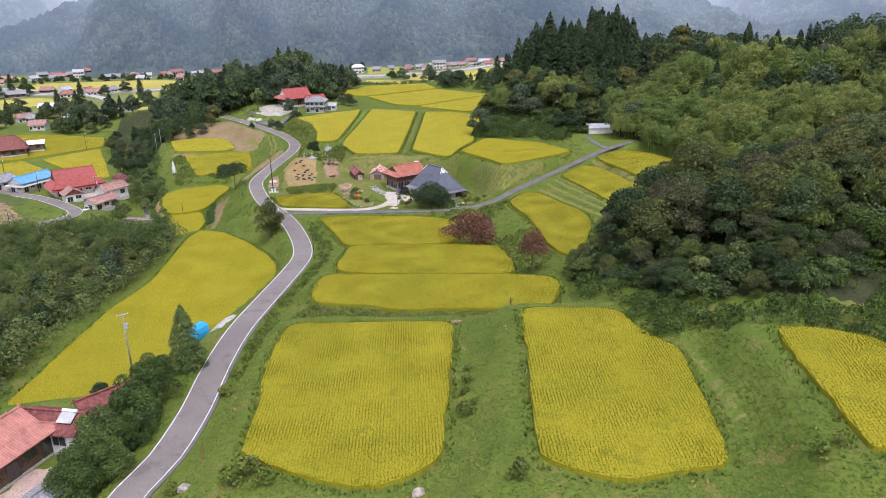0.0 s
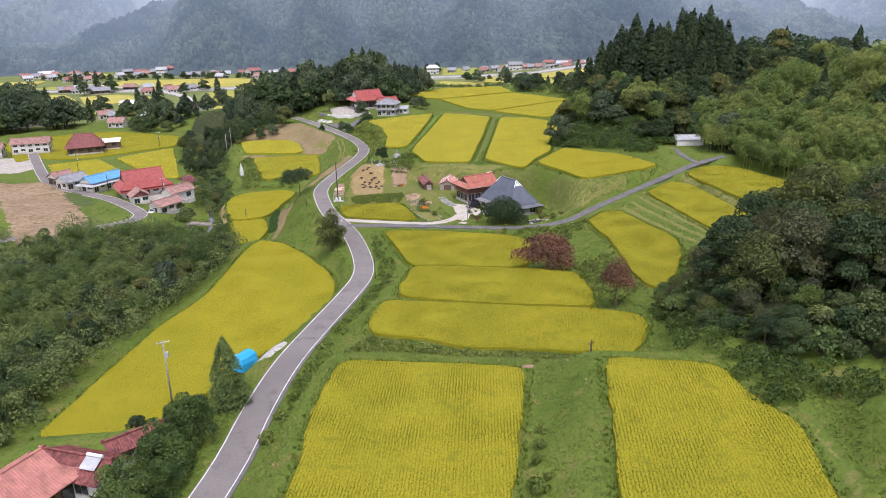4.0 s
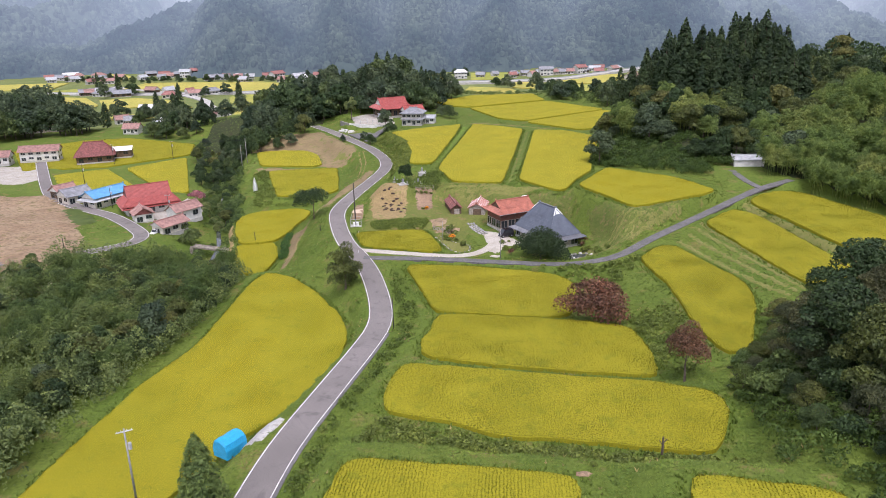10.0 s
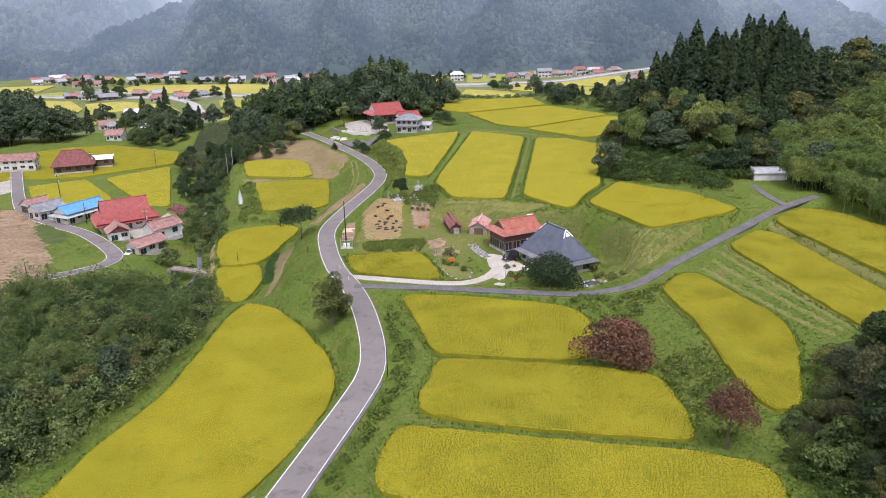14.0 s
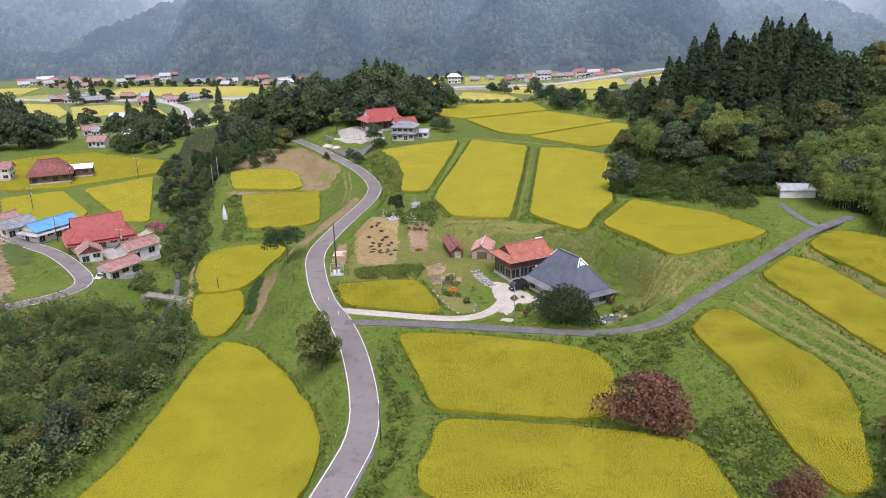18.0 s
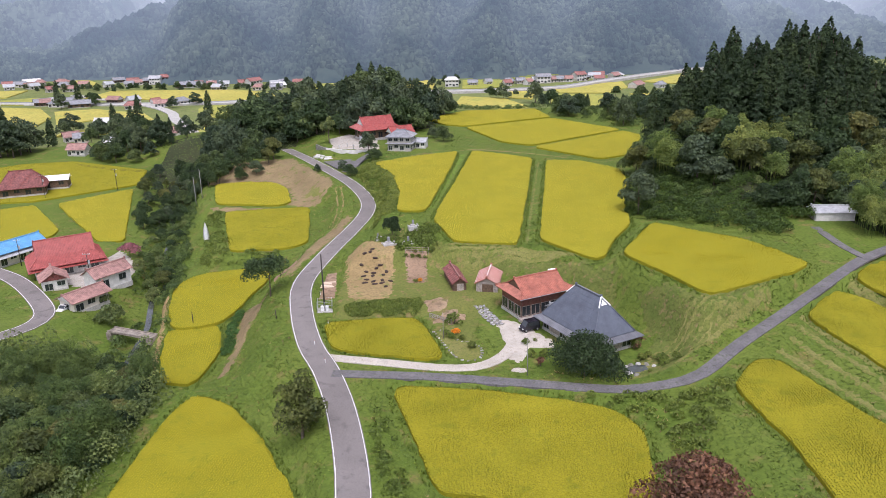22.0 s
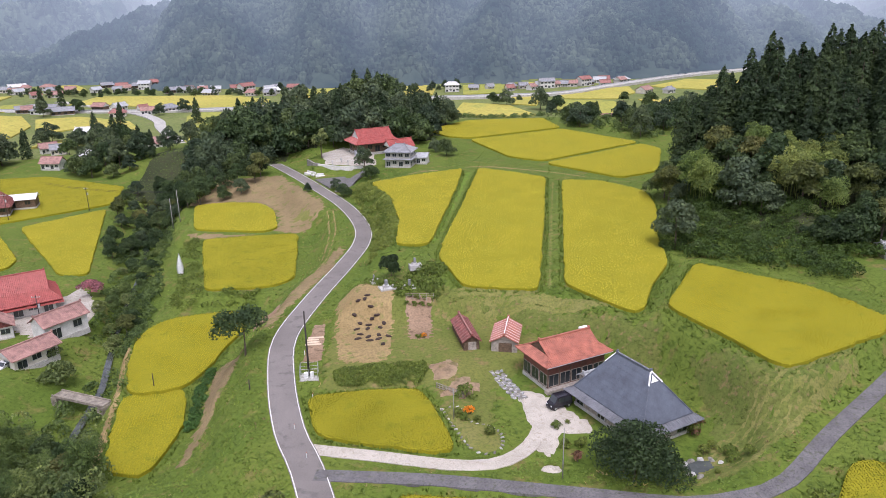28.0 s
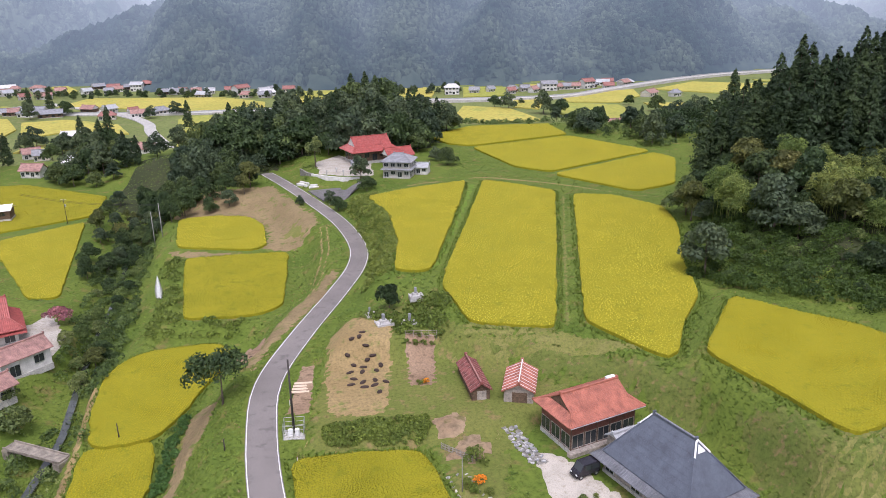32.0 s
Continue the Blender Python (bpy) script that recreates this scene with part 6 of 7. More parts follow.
house("two_storey_house", -4.3, 351.5, -3.2, -14, 8.4, 7.2, 5.2, 2.0, "hip", M_SIDING, M_GREY_T, "two-storey house with grey-beige siding and a grey tiled hip roof", wins=((0, 4), (1, 3), (3, 2)), storeys=2, skirt=(2.7, 0.7, M_GREY_T))
house("house_annex", 3.0, 354.5, -3.2, -14, 3.6, 4.6, 2.4, 1.0, "gable", M_WHITE, M_LGREY, "low annex with a light grey roof", "house", 0.4, ((0, 2),))
house("temple_gate", -17.5, 358.0, -3.0, 10, 3.0, 2.2, 2.4, 1.4, "gable", M_WOOD, M_GREY_T, "small roofed temple gate", "gate", 0.7, ())

# village on the stream's far bank
V = -13.3
house("village_farmhouse", -84.8, 259.4, V, 30, 14.0, 9.0, 3.2, 5.0, "irimoya", M_WHITE, M_BRIGHT, "large farmhouse with a bright red hipped tile roof", eave=1.3, skirt=(2.4, 1.6, M_BRIGHT), wins=((0, 5), (1, 3)), gable_mat=M_MAROON)
house("front_wing", -82.3, 247.0, V, 120, 5.0, 5.0, 2.7, 1.8, "gable", M_WHITE, M_PINK_T, "front wing with a faded red tile gable roof", eave=0.6, wins=((3, 2), (0, 1)), gable_mat=M_MAROON)
house("storehouse", -70.2, 247.0, V, 55, 8.6, 4.6, 3.6, 1.7, "gable", M_WHITE, M_PINK_T, "white plastered storehouse with a faded red roof", "storehouse", 0.5, ((0, 2),))
house("cottage", -70.6, 235.2, V, 56, 8.0, 4.8, 2.7, 1.3, "gable", M_CREAM, M_PINK_T, "single-storey cottage with a faded pink tile roof", eave=0.7, wins=((0, 3), (3, 1)))
house("blue_roof_house", -101.5, 268.5, V, 60, 12.5, 6.0, 3.6, 1.8, "gable", M_CREAM, M_BLUE, "house with a bright blue metal roof", eave=0.7, wins=((0, 5), (3, 2)), skirt=(2.5, 1.3, M_LGREY))
house("grey_roof_house", -113.0, 272.0, V, 55, 8, 6, 3.0, 1.9, "gable", M_CREAM, M_GREY_T, "house with a grey tile gable roof by the lane", wins=((0, 3), (3, 2)))
house("grey_roof_house", -119.5, 278.5, V, 55, 6, 5.5, 2.8, 1.8, "gable", M_WOOD, M_PINK_T, "small house with a faded red roof by the lane", wins=((0, 2), (3, 2)))
house("brown_roof_house", -138, 347, -14.4, 20, 14, 9, 3.0, 5.2, "hip", M_WOOD, M_MAROON, "farmhouse with a steep brown hip roof", eave=1.0, wins=((0, 4), (1, 2)))
house("metal_barn", -131, 356, -14.4, 15, 9, 6, 3.2, 1.0, "gable", M_WOOD, M_SHEET, "open barn with a white metal roof", "barn", 0.5, ((0, 2),))
house("long_house", -163, 352, -14.2, 10, 15, 6, 4.2, 2.0, "gable", M_WHITE, M_PINK_T, "long house with a red tile roof beside the lane", wins=((0, 5), (1, 2)), storeys=2)
house("long_house", -178, 346, -14.2, 10, 10, 6, 3.2, 2.0, "gable", M_WHITE, M_PINK_T, "house with a red tile roof beside the lane", wins=((0, 4), (1, 2)))
house("long_barn", -208, 446, -16.5, 8, 22, 9, 3.5, 3.0, "gable", M_BOARD, M_PINK_T, "long weathered barn with a faded roof", "barn", 0.6, ((0, 5),))

# farther houses: place, length, roof and wall shades, with reds muted for haze
ROOFS, WALLS = (M_PINK_T, M_GREY_T, M_HAZE_RED, M_LGREY, M_PALE, M_PINK_T), (M_WHITE, M_CREAM, M_SIDING, M_WOOD)
RNAME, WNAME = ("faded red", "grey", "dark red", "light grey", "pale metal", "faded red"), ("white", "cream", "grey-beige", "dark timber")
FAR = [(81, 709, 9, 1, 3), (91, 711, 8, 1, 1), (96, 700, 9, 5, 0), (110, 711, 13, 1, 0), (119, 716, 9, 0, 1), (131, 719, 12, 0, 0), (143, 722, 12, 2, 0), (161, 742, 11, 3, 0), (180, 742, 13, 3, 0), (91, 516, 10, 3, 2), (110, 519, 13, 0, 1), (174, 660, 14, 0, 1), (33, 701, 12, 4, 0),
       (-358, 811, 16, 4, 0), (-355, 784, 12, 1, 1), (-353, 760, 9, 3, 0), (-326, 803, 14, 0, 0), (-289, 733, 12, 0, 0), (-269, 765, 9, 3, 0), (-259, 798, 11, 2, 0), (-246, 795, 10, 1, 3), (-233, 782, 11, 3, 0), (-200, 744, 9, 1, 3), (-188, 746, 14, 1, 0), (-176, 753, 6, 3, 0), (-160, 717, 12, 3, 2), (-146, 752, 12, 2, 0), (-135, 735, 14, 2, 0), (-126, 710, 10, 0, 1), (-112, 720, 13, 4, 0), (-98, 745, 10, 2, 1),
       (-266, 635, 12, 1, 3), (-250, 626, 14, 1, 0), (-234, 621, 16, 1, 3), (-203, 639, 10, 3, 0), (-174, 611, 9, 0, 0), (-164, 623, 12, 1, 1), (-177, 523, 14, 4, 3), (-176, 473, 8, 0, 0), (-150, 421, 9, 5, 0), (-139, 429, 6, 4, 3), (-125, 472, 15, 0, 0), (-168, 466, 7, 1, 1), (-262, 640, 8, 3, 1), (-310, 770, 10, 1, 1), (-340, 770, 10, 0, 1), (-216, 444, 8, 0, 1)]
more = random.Random(4)
for x, y, L, r, w in list(FAR):
    if y > 600 and more.random() < 0.75:
        FAR.append((x + more.choice((-1, 1)) * more.uniform(13, 19), y + more.uniform(-9, 9), more.randint(7, 11), more.choice((1, 1, 2, 0, 3)), more.choice((0, 1, 2, 3))))
for i, (x, y, L, r, w) in enumerate(FAR):
    st = 2 if i % 3 == 0 and w == 0 and L > 9 else 1
    house("valley_house", x, y, float(ground_z(x, y)), (i * 37) % 84 - 24, L * 0.9, L * 0.55, 2.8 * st, 2.3, "hip" if i % 4 == 0 else "gable", WALLS[w], ROOFS[r], f"{WNAME[w]} walled valley house with a {RNAME[r]} roof", wins=((0, 4),), storeys=st, rib=0.0, group="valley houses")

# ---- valley fields and roads ----
def flat_field(poly, z, mat, label):
    q = np.asarray(poly, float)
    c = q.mean(0)
    f = tagged(new("valley_field"), label, "rice field", "valley rice fields")
    f.location = (*c, z)
    bm = prism([[(*p, -0.5) for p in q - c], [(*p, 0.7) for p in q - c]])
    part("stand", bm, mat, f)


# valley rice muted in colour to stand in for distance haze
M_VFIELD = earth("valley_rice", (0.36, 0.33, 0.07), (0.42, 0.37, 0.085), (0.30, 0.32, 0.075), 0.02, 0.5, 0.9, 0.3, 0.3)
M_VFIELD2 = earth("greener_valley_rice", (0.27, 0.29, 0.06), (0.33, 0.325, 0.07), (0.24, 0.27, 0.07), 0.02, 0.5, 0.9, 0.3, 0.3)
VALLEY = [[(-12, 745), (14, 753), (20, 715), (17, 683), (-9, 689)], [(45, 745), (81, 741), (75, 681), (40, 677)], [(74, 655), (97, 650), (83, 600), (68, 612)], [(110, 669), (175, 704), (167, 659), (143, 625), (109, 633)],
          [(102, 628), (138, 613), (137, 577), (123, 551), (97, 556), (92, 578)], [(36, 625), (65, 607), (77, 550), (34, 547), (25, 565)], [(-251, 726), (-144, 711), (-105, 674), (-98, 633), (-160, 626), (-185, 650), (-253, 675)], [(-314, 669), (-296, 684), (-271, 668), (-269, 637), (-299, 641)],
          [(-295, 626), (-257, 612), (-228, 564), (-219, 522), (-232, 510)], [(-239, 593), (-215, 602), (-174, 575), (-155, 539), (-165, 535), (-197, 547), (-208, 527)], [(-143, 590), (-142, 608), (-125, 606), (-117, 557), (-125, 540), (-135, 561)], [(-327, 829), (-336, 870), (-288, 792), (-285, 752)],
          [(-90, 690), (-20, 690), (-20, 640), (-92, 632)], [(-90, 745), (-20, 745), (-18, 696), (-88, 696)], [(190, 700), (240, 750), (290, 720), (230, 660)], [(-400, 740), (-330, 745), (-320, 690), (-400, 680)]]
for i, p in enumerate(VALLEY):
    flat_field(p, -17.0, M_VFIELD2 if i % 3 == 1 else M_VFIELD, "pale yellow rice field on the valley floor")
HIGH = smooth_line([(-330, 655, -16.3), (-190, 622, -16.2), (-100, 622, -15.8), (-34, 634, -15.5), (5, 650, -15.4), (71, 652, -15.4), (115, 661, -15.3), (147, 690, -15.2), (171, 711, -15), (237, 767, -15), (299, 805, -15), (420, 850, -15)], 12)
ribbon("highway", HIGH, 4.0, M_CONCRETE, "pale two-lane valley road on a low embankment", 0.1, thick=2.0)
ribbon("guard_rail", HIGH, 0.12, M_METAL, "white guard rail along the valley road", 0.8, -3.7, category="rail", thick=0.9)
ribbon("road_valley", smooth_line([(-271, 698, -16.8), (-190, 622, -16.8), (-158, 578, -16.8), (-145, 545, -16.8), (-123, 498, -16.5), (-116, 482, -16.2), (-101, 446, -16)], 6), 3.2, M_CONCRETE, "pale curving valley road", 0.35, thick=0.6)

# smaller plots between the larger ones
plots = random.Random(8)
taken = [(np.array(p), 3.0) for p in VALLEY] + [(np.array(f[1]), 4.0) for f in FIELDS.values()]
homes = np.array([(x, y) for x, y, *_ in FAR] + [(-208, 446), (-138, 347)], float)
for gy_ in range(500, 770, 27):
    for gx_ in range(-340, 330, 40):
        cx, cy = gx_ + plots.uniform(-5, 5) + (gy_ % 2) * 14, gy_ + plots.uniform(-3, 3)
        w, d, sk = plots.uniform(15, 19), plots.uniform(9.5, 12.5), plots.uniform(-0.3, 0.3)
        q = [(cx - w, cy - d - sk * w), (cx + w, cy - d + sk * w), (cx + w + plots.uniform(-3, 3), cy + d + sk * w), (cx - w + plots.uniform(-3, 3), cy + d - sk * w)]
        Q = np.array(q + [(cx, cy)])
        far_h = min(float(np.hypot(homes[:, 0] - a, homes[:, 1] - b).min()) for a, b in q + [(cx, cy)])
        if far_h < 13 or hills(Q).max() > 0.2 or plots.random() < 0.12 or abs(float(ground_z(cx, cy)) + 17) > 1.2:
            continue
        if min(float(seg_dist(Q, a[:2], b[:2])[0].min()) for a, b in zip(HIGH, HIGH[1:])) < 9 or any(poly_dist(Q, [tuple(v) for v in p]).min() < g or poly_dist(p, q).min() < g for p, g in taken):
            continue
        flat_field(q, -17.0, M_VFIELD2 if plots.random() < 0.4 else M_VFIELD, "pale yellow rice field on the valley floor")

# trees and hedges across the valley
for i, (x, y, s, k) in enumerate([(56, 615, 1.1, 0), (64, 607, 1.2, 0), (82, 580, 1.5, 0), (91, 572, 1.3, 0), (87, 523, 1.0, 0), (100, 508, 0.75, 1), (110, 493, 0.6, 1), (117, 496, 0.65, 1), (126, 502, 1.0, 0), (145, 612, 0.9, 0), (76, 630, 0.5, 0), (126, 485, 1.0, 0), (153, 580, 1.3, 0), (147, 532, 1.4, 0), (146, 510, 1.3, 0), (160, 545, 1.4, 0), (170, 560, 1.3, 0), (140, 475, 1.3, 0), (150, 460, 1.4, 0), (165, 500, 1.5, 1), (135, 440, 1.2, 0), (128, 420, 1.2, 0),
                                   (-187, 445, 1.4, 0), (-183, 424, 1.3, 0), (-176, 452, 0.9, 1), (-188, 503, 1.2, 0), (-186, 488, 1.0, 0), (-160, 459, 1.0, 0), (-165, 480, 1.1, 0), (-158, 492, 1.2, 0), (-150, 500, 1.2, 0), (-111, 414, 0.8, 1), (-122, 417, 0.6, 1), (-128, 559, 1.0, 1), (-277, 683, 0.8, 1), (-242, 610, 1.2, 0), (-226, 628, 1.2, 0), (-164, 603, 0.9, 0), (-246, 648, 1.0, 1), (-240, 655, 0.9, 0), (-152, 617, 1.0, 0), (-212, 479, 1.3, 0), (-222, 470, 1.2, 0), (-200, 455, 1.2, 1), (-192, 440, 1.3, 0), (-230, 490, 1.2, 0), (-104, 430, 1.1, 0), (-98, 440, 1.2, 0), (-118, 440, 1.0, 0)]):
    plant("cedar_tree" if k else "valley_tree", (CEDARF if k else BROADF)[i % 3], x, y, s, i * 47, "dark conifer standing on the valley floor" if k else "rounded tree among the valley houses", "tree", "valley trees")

mbf, mcf = (1, "valley_tree", BROADF, *mb[3:]), (1, "cedar_tree", CEDARF, *mc[3:])
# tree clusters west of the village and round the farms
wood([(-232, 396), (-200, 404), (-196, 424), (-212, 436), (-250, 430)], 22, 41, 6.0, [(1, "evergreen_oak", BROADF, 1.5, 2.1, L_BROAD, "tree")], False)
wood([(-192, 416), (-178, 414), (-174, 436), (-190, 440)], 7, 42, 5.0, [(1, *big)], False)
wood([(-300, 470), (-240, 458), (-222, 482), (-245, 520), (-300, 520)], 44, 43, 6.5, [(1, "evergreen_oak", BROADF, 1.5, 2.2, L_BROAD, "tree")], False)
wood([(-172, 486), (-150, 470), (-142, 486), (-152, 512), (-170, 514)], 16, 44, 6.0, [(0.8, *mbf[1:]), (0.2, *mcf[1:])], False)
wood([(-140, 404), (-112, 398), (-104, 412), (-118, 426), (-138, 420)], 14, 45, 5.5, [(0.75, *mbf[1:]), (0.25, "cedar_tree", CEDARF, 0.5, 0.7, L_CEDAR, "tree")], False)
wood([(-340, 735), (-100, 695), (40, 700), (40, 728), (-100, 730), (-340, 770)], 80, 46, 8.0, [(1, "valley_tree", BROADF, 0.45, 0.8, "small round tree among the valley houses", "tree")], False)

# ---- single trees and bushes ----
M_MULCH = plain("dark_mulch", (0.05, 0.032, 0.025), 0.9, 0.3, 3.0)
M_BOULDER = plain("lichened_boulder", (0.33, 0.30, 0.25), 0.85, 0.3, 1.5, bmp=0.6)
ROUND = broadleaf(501, 5.6, 4.7, 13000, 0.135, M_DARK, 0.03, 26, 0.75, 0.15)
plant("camellia_tree", ROUND, 24.2, 184.2, 1.25, 20, "large dense round evergreen before the farmhouse", "tree")
MAPLE = broadleaf(502, 5.2, 4.6, 6500, 0.17, M_PURPLE, 0.06, 24, 0.6, 0.25)
plant("reddish_tree", MAPLE, 28.0, 150.6, 1.35, 0, "spreading tree with dark reddish-brown leaves", "tree", squash=0.95)
MAPLE2 = broadleaf(503, 9.0, 3.0, 5500, 0.14, M_PURPLE, 0.3, 22, 1.1, 0.2)
plant("reddish_tree", MAPLE2, 34.6, 126.0, 1.0, 0, "tall thin tree with reddish-brown leaves", "tree")
ROAD_T = broadleaf(504, 9.6, 3.0, 5200, 0.17, M_OLIVE, 0.02, 26, 1.0, 0.1)
plant("roadside_tree", ROAD_T, -15.5, 171.2, 1.15, 0, "green tree leaning over the road by the junction", "tree")
plant("round_tree", broadleaf(505, 5.0, 2.3, 2600, 0.2, M_DARK, 0.05, 14), -5.2, 243.0, 1.0, 0, "dark round evergreen by the graves", "tree")
plant("bank_tree", broadleaf(506, 6.6, 3.6, 2600, 0.2, M_BROAD, 0.25, 14, 0.9), -28.6, 221.5, 1.35, 0, "open spreading tree on the grassy bank", "tree")
PINE = cedar(507, 10.5, 3.3, 9000, 0.19, M_CYPRESS, 0.62)
for x, y, s in ((-23.0, 102.6, 0.95),):
    plant("roadside_conifer", PINE, x, y, s, x * 31, "dark conifer beside the road", "tree", "roadside trees")
DENSE = broadleaf(508, 8.2, 3.4, 14000, 0.125, M_CYPRESS, 0.02, 26, 1.05, 0.12)
for x, y, s in ((-25.6, 94.0, 0.95), (-27.6, 88.6, 1.05), (-26.2, 84.6, 0.7), (-29.4, 82.6, 1.0), (-27.8, 78.4, 0.8), (-30.2, 76.2, 0.9), (-26.6, 98.6, 0.6)):
    plant("garden_tree", DENSE, x, y, s, x * 53, "dense feathery green cypress beside the road", "tree", "roadside trees")
plant("pink_blossom_tree", broadleaf(509, 4.6, 2.8, 900, 0.25, M_PINK, 0.2, 10), -72.4, 266.5, 1.0, 0, "crape myrtle with dusky pink blossom", "tree")
for (x, y), s in zip([(-67.3, 257.7), (-63.9, 230.7), (-68.1, 237.2), (-63.1, 260.8), (-66.7, 262.5)], (0.9, 1.5, 1.1, 1.0, 0.9)):
    plant("shrub", SHRUB[int(s * 10) % 4], x, y, s, s * 90, "dark shrub beside the stream", "shrub", "stream shrubs")
for x, y, s, m in ((12.2, 76.7, 1.25, 0), (12.9, 80.9, 0.9, 1), (13.9, 84.3, 0.8, 2), (14.7, 87.3, 0.7, 0), (13.6, 77.7, 0.6, 1), (-16.7, 93.3, 1.1, 2), (-15.8, 98.0, 1.0, 0), (-17.0, 92.8, 0.8, 1), (-13.8, 104.5, 0.9, 2), (-13.7, 108.5, 0.8, 1), (-11.8, 70.4, 1.6, 0), (-13.4, 69.4, 1.5, 1), (-10.0, 68.7, 1.4, 2), (14.3, 60.1, 1.3, 1), (-20.2, 72.8, 1.0, 2), (39.4, 52.8, 1.1, 0), (41.4, 53.2, 0.9, 1), (17.3, 104.5, 0.5, 1)):
    plant("bush", BUSH[m], x, y, s, x * 71, "small leafy bush on the grassy bank", "bush", "bank bushes")
plant("blue_green_tree", broadleaf(511, 3.4, 1.5, 700, 0.2, M_CEDAR, 0.05, 8), -36.0, 104.0, 1.0, 0, "small grey-green tree at the field's edge", "tree")
for i, (x, y) in enumerate([(-20.8, 321.9), (-23.8, 331.1), (-16.1, 348.8), (-13.8, 338.2), (11.5, 365.8), (7.9, 373.8), (-32.2, 329.6), (2.0, 390.4), (-2.2, 405.0), (-7.0, 425.3)]):
    plant("temple_tree", BROADF[i % 4], x, y, (0.55, 0.4, 0.75, 0.6, 0.8, 0.55, 0.3, 0.9, 1.0, 1.1)[i], i * 77, "trimmed green tree near the temple", "tree", "temple trees")
plant("ginkgo_tree", broadleaf(512, 12, 3.0, 1500, 0.38, M_SCRUB, 0.2, 14, 1.2), -32.1, 368.2, 1.0, 0, "tall pale green ginkgo beside the temple", "tree")
plant("evergreen_oak", broadleaf(516, 13, 7.0, 5200, 0.4, M_GROVE_HAZED, 0.03, 26, 0.95, 0.2), 14.5, 432.0, 1.0, 0, "big round dark evergreen at the grove's end", "tree")
wood([(-60, 392), (-44, 384), (-34, 384), (-8, 392), (2, 400), (-10, 420), (-50, 420)], 40, 78, 4.6, [(0.8, *big), (0.2, "cedar_tree", CEDARF, 0.8, 1.0, L_CEDAR, "tree")], False)
# garden bushes near the pond and drive
for i, (x, y, s, mt) in enumerate([(6.0, 204.2, 1.5, 0), (4.5, 199.3, 0.9, 1), (5.2, 198.3, 0.8, 0), (8.2, 194.4, 1.0, 1), (7.0, 197.9, 0.7, 2), (8.6, 195.4, 0.6, 0), (17.4, 191.1, 0.9, 2), (17.2, 195.7, 0.8, 0), (18.8, 196.5, 0.5, 1), (34.2, 192.7, 1.3, 1), (33.9, 188.3, 1.0, 0), (36.8, 187.7, 1.1, 2), (36.8, 186.0, 0.9, 0), (38.5, 186.1, 1.0, 1), (35.3, 189.2, 0.9, 2), (33.8, 183.7, 0.5, 1), (19.5, 190.9, 1.0, 1), (18.4, 215.4, 0.6, 2), (-0.1, 222.2, 0.6, 0), (-0.7, 222.5, 0.5, 1)]):
    plant("garden_bush", BUSH[mt], x, y, s, i * 61, "clipped green garden bush", "bush", "garden bushes")
FLOWER = broadleaf(513, 1.5, 1.0, 260, 0.14, M_ORANGE, 0.2, 8)
plant("flowering_bush", FLOWER, 6.2, 199.5, 1.0, 0, "bush covered in orange-yellow flowers", "bush")
plant("flowering_bush", FLOWER, 0.5, 222.4, 0.7, 60, "low clump of bright orange flowers", "flowers")
plant("flowering_bush", broadleaf(514, 1.8, 0.9, 260, 0.16, M_PURPLE, 0.2, 8), 18.3, 188.0, 1.0, 0, "small bush with rust-coloured leaves", "bush")
plant("flowering_bush", broadleaf(515, 2.2, 1.5, 380, 0.18, M_PURPLE, 0.1, 8), 34.6, 193.2, 1.0, 0, "dark red shrub by the farmhouse corner", "bush")


# ---- poles ----
def pole(x, y, z, h, mat, label, arms=1, r=0.14, turn=0):
    p = empty("utility_pole", x, y, z, turn, label, "pole", "utility poles")
    part("shaft", cyl(0, 0, -0.5, h, r, r * 0.65, 10), mat, p, smooth=True)
    for i in range(arms):
        zz = h - 0.35 - i * 0.75
        arm = part("crossarm", box(-0.85, 0.85, -0.06, 0.06, zz - 0.05, zz + 0.05, 0.01), M_METAL, p)
        for u in (-0.75, -0.3, 0.3, 0.75):
            part("insulator", cyl(u, 0, zz + 0.05, zz + 0.24, 0.05, 0.035, 6), M_WHITE, arm)
    if arms:
        part("transformer", cyl(0.32, 0, h - 2.6, h - 1.8, 0.2, 0.2, 10), M_LGREY, p)
    return p


pole(-32.3, 108.1, -6.9, 9.3, M_POLE, "grey concrete utility pole at the field's edge", 1, turn=25)
pole(-17.0, 211.4, -6.1, 10.6, M_DPOLE, "tall dark utility pole beside the road", 0, 0.17)
pole(-5.4, 148.8, -5.4, 5.4, M_DPOLE, "slim pole at the road's outer bend", 0, 0.08)
pole(-69.0, 322.5, -13.5, 11, M_POLE, "twin pale poles on the grassy slope", 0, 0.13)
pole(-70.6, 320.5, -13.5, 9, M_POLE, "twin pale poles on the grassy slope", 0, 0.13)
pole(15.6, 183.8, -6.4, 7.0, M_POLE, "slim grey pole beside the drive", 0, 0.07)
pole(3.9, 198.4, -6.5, 4.6, M_POLE, "slim grey pole in the rock garden", 0, 0.06)
for x, y, h in ((-123.5, 302.6, 8), (-127.7, 340.0, 9), (-107.0, 350.4, 8), (-75.6, 250.3, 7), (-97.7, 263.2, 7), (-84.9, 204.9, 6), (-87.5, 176.8, 6), (-44.6, 223.0, 3), (-25.2, 208.3, 1.6)):
    pole(x, y, float(ground_z(x, y)), h, M_DPOLE, "weathered village utility pole", 1 if h > 6.5 else 0, 0.11)
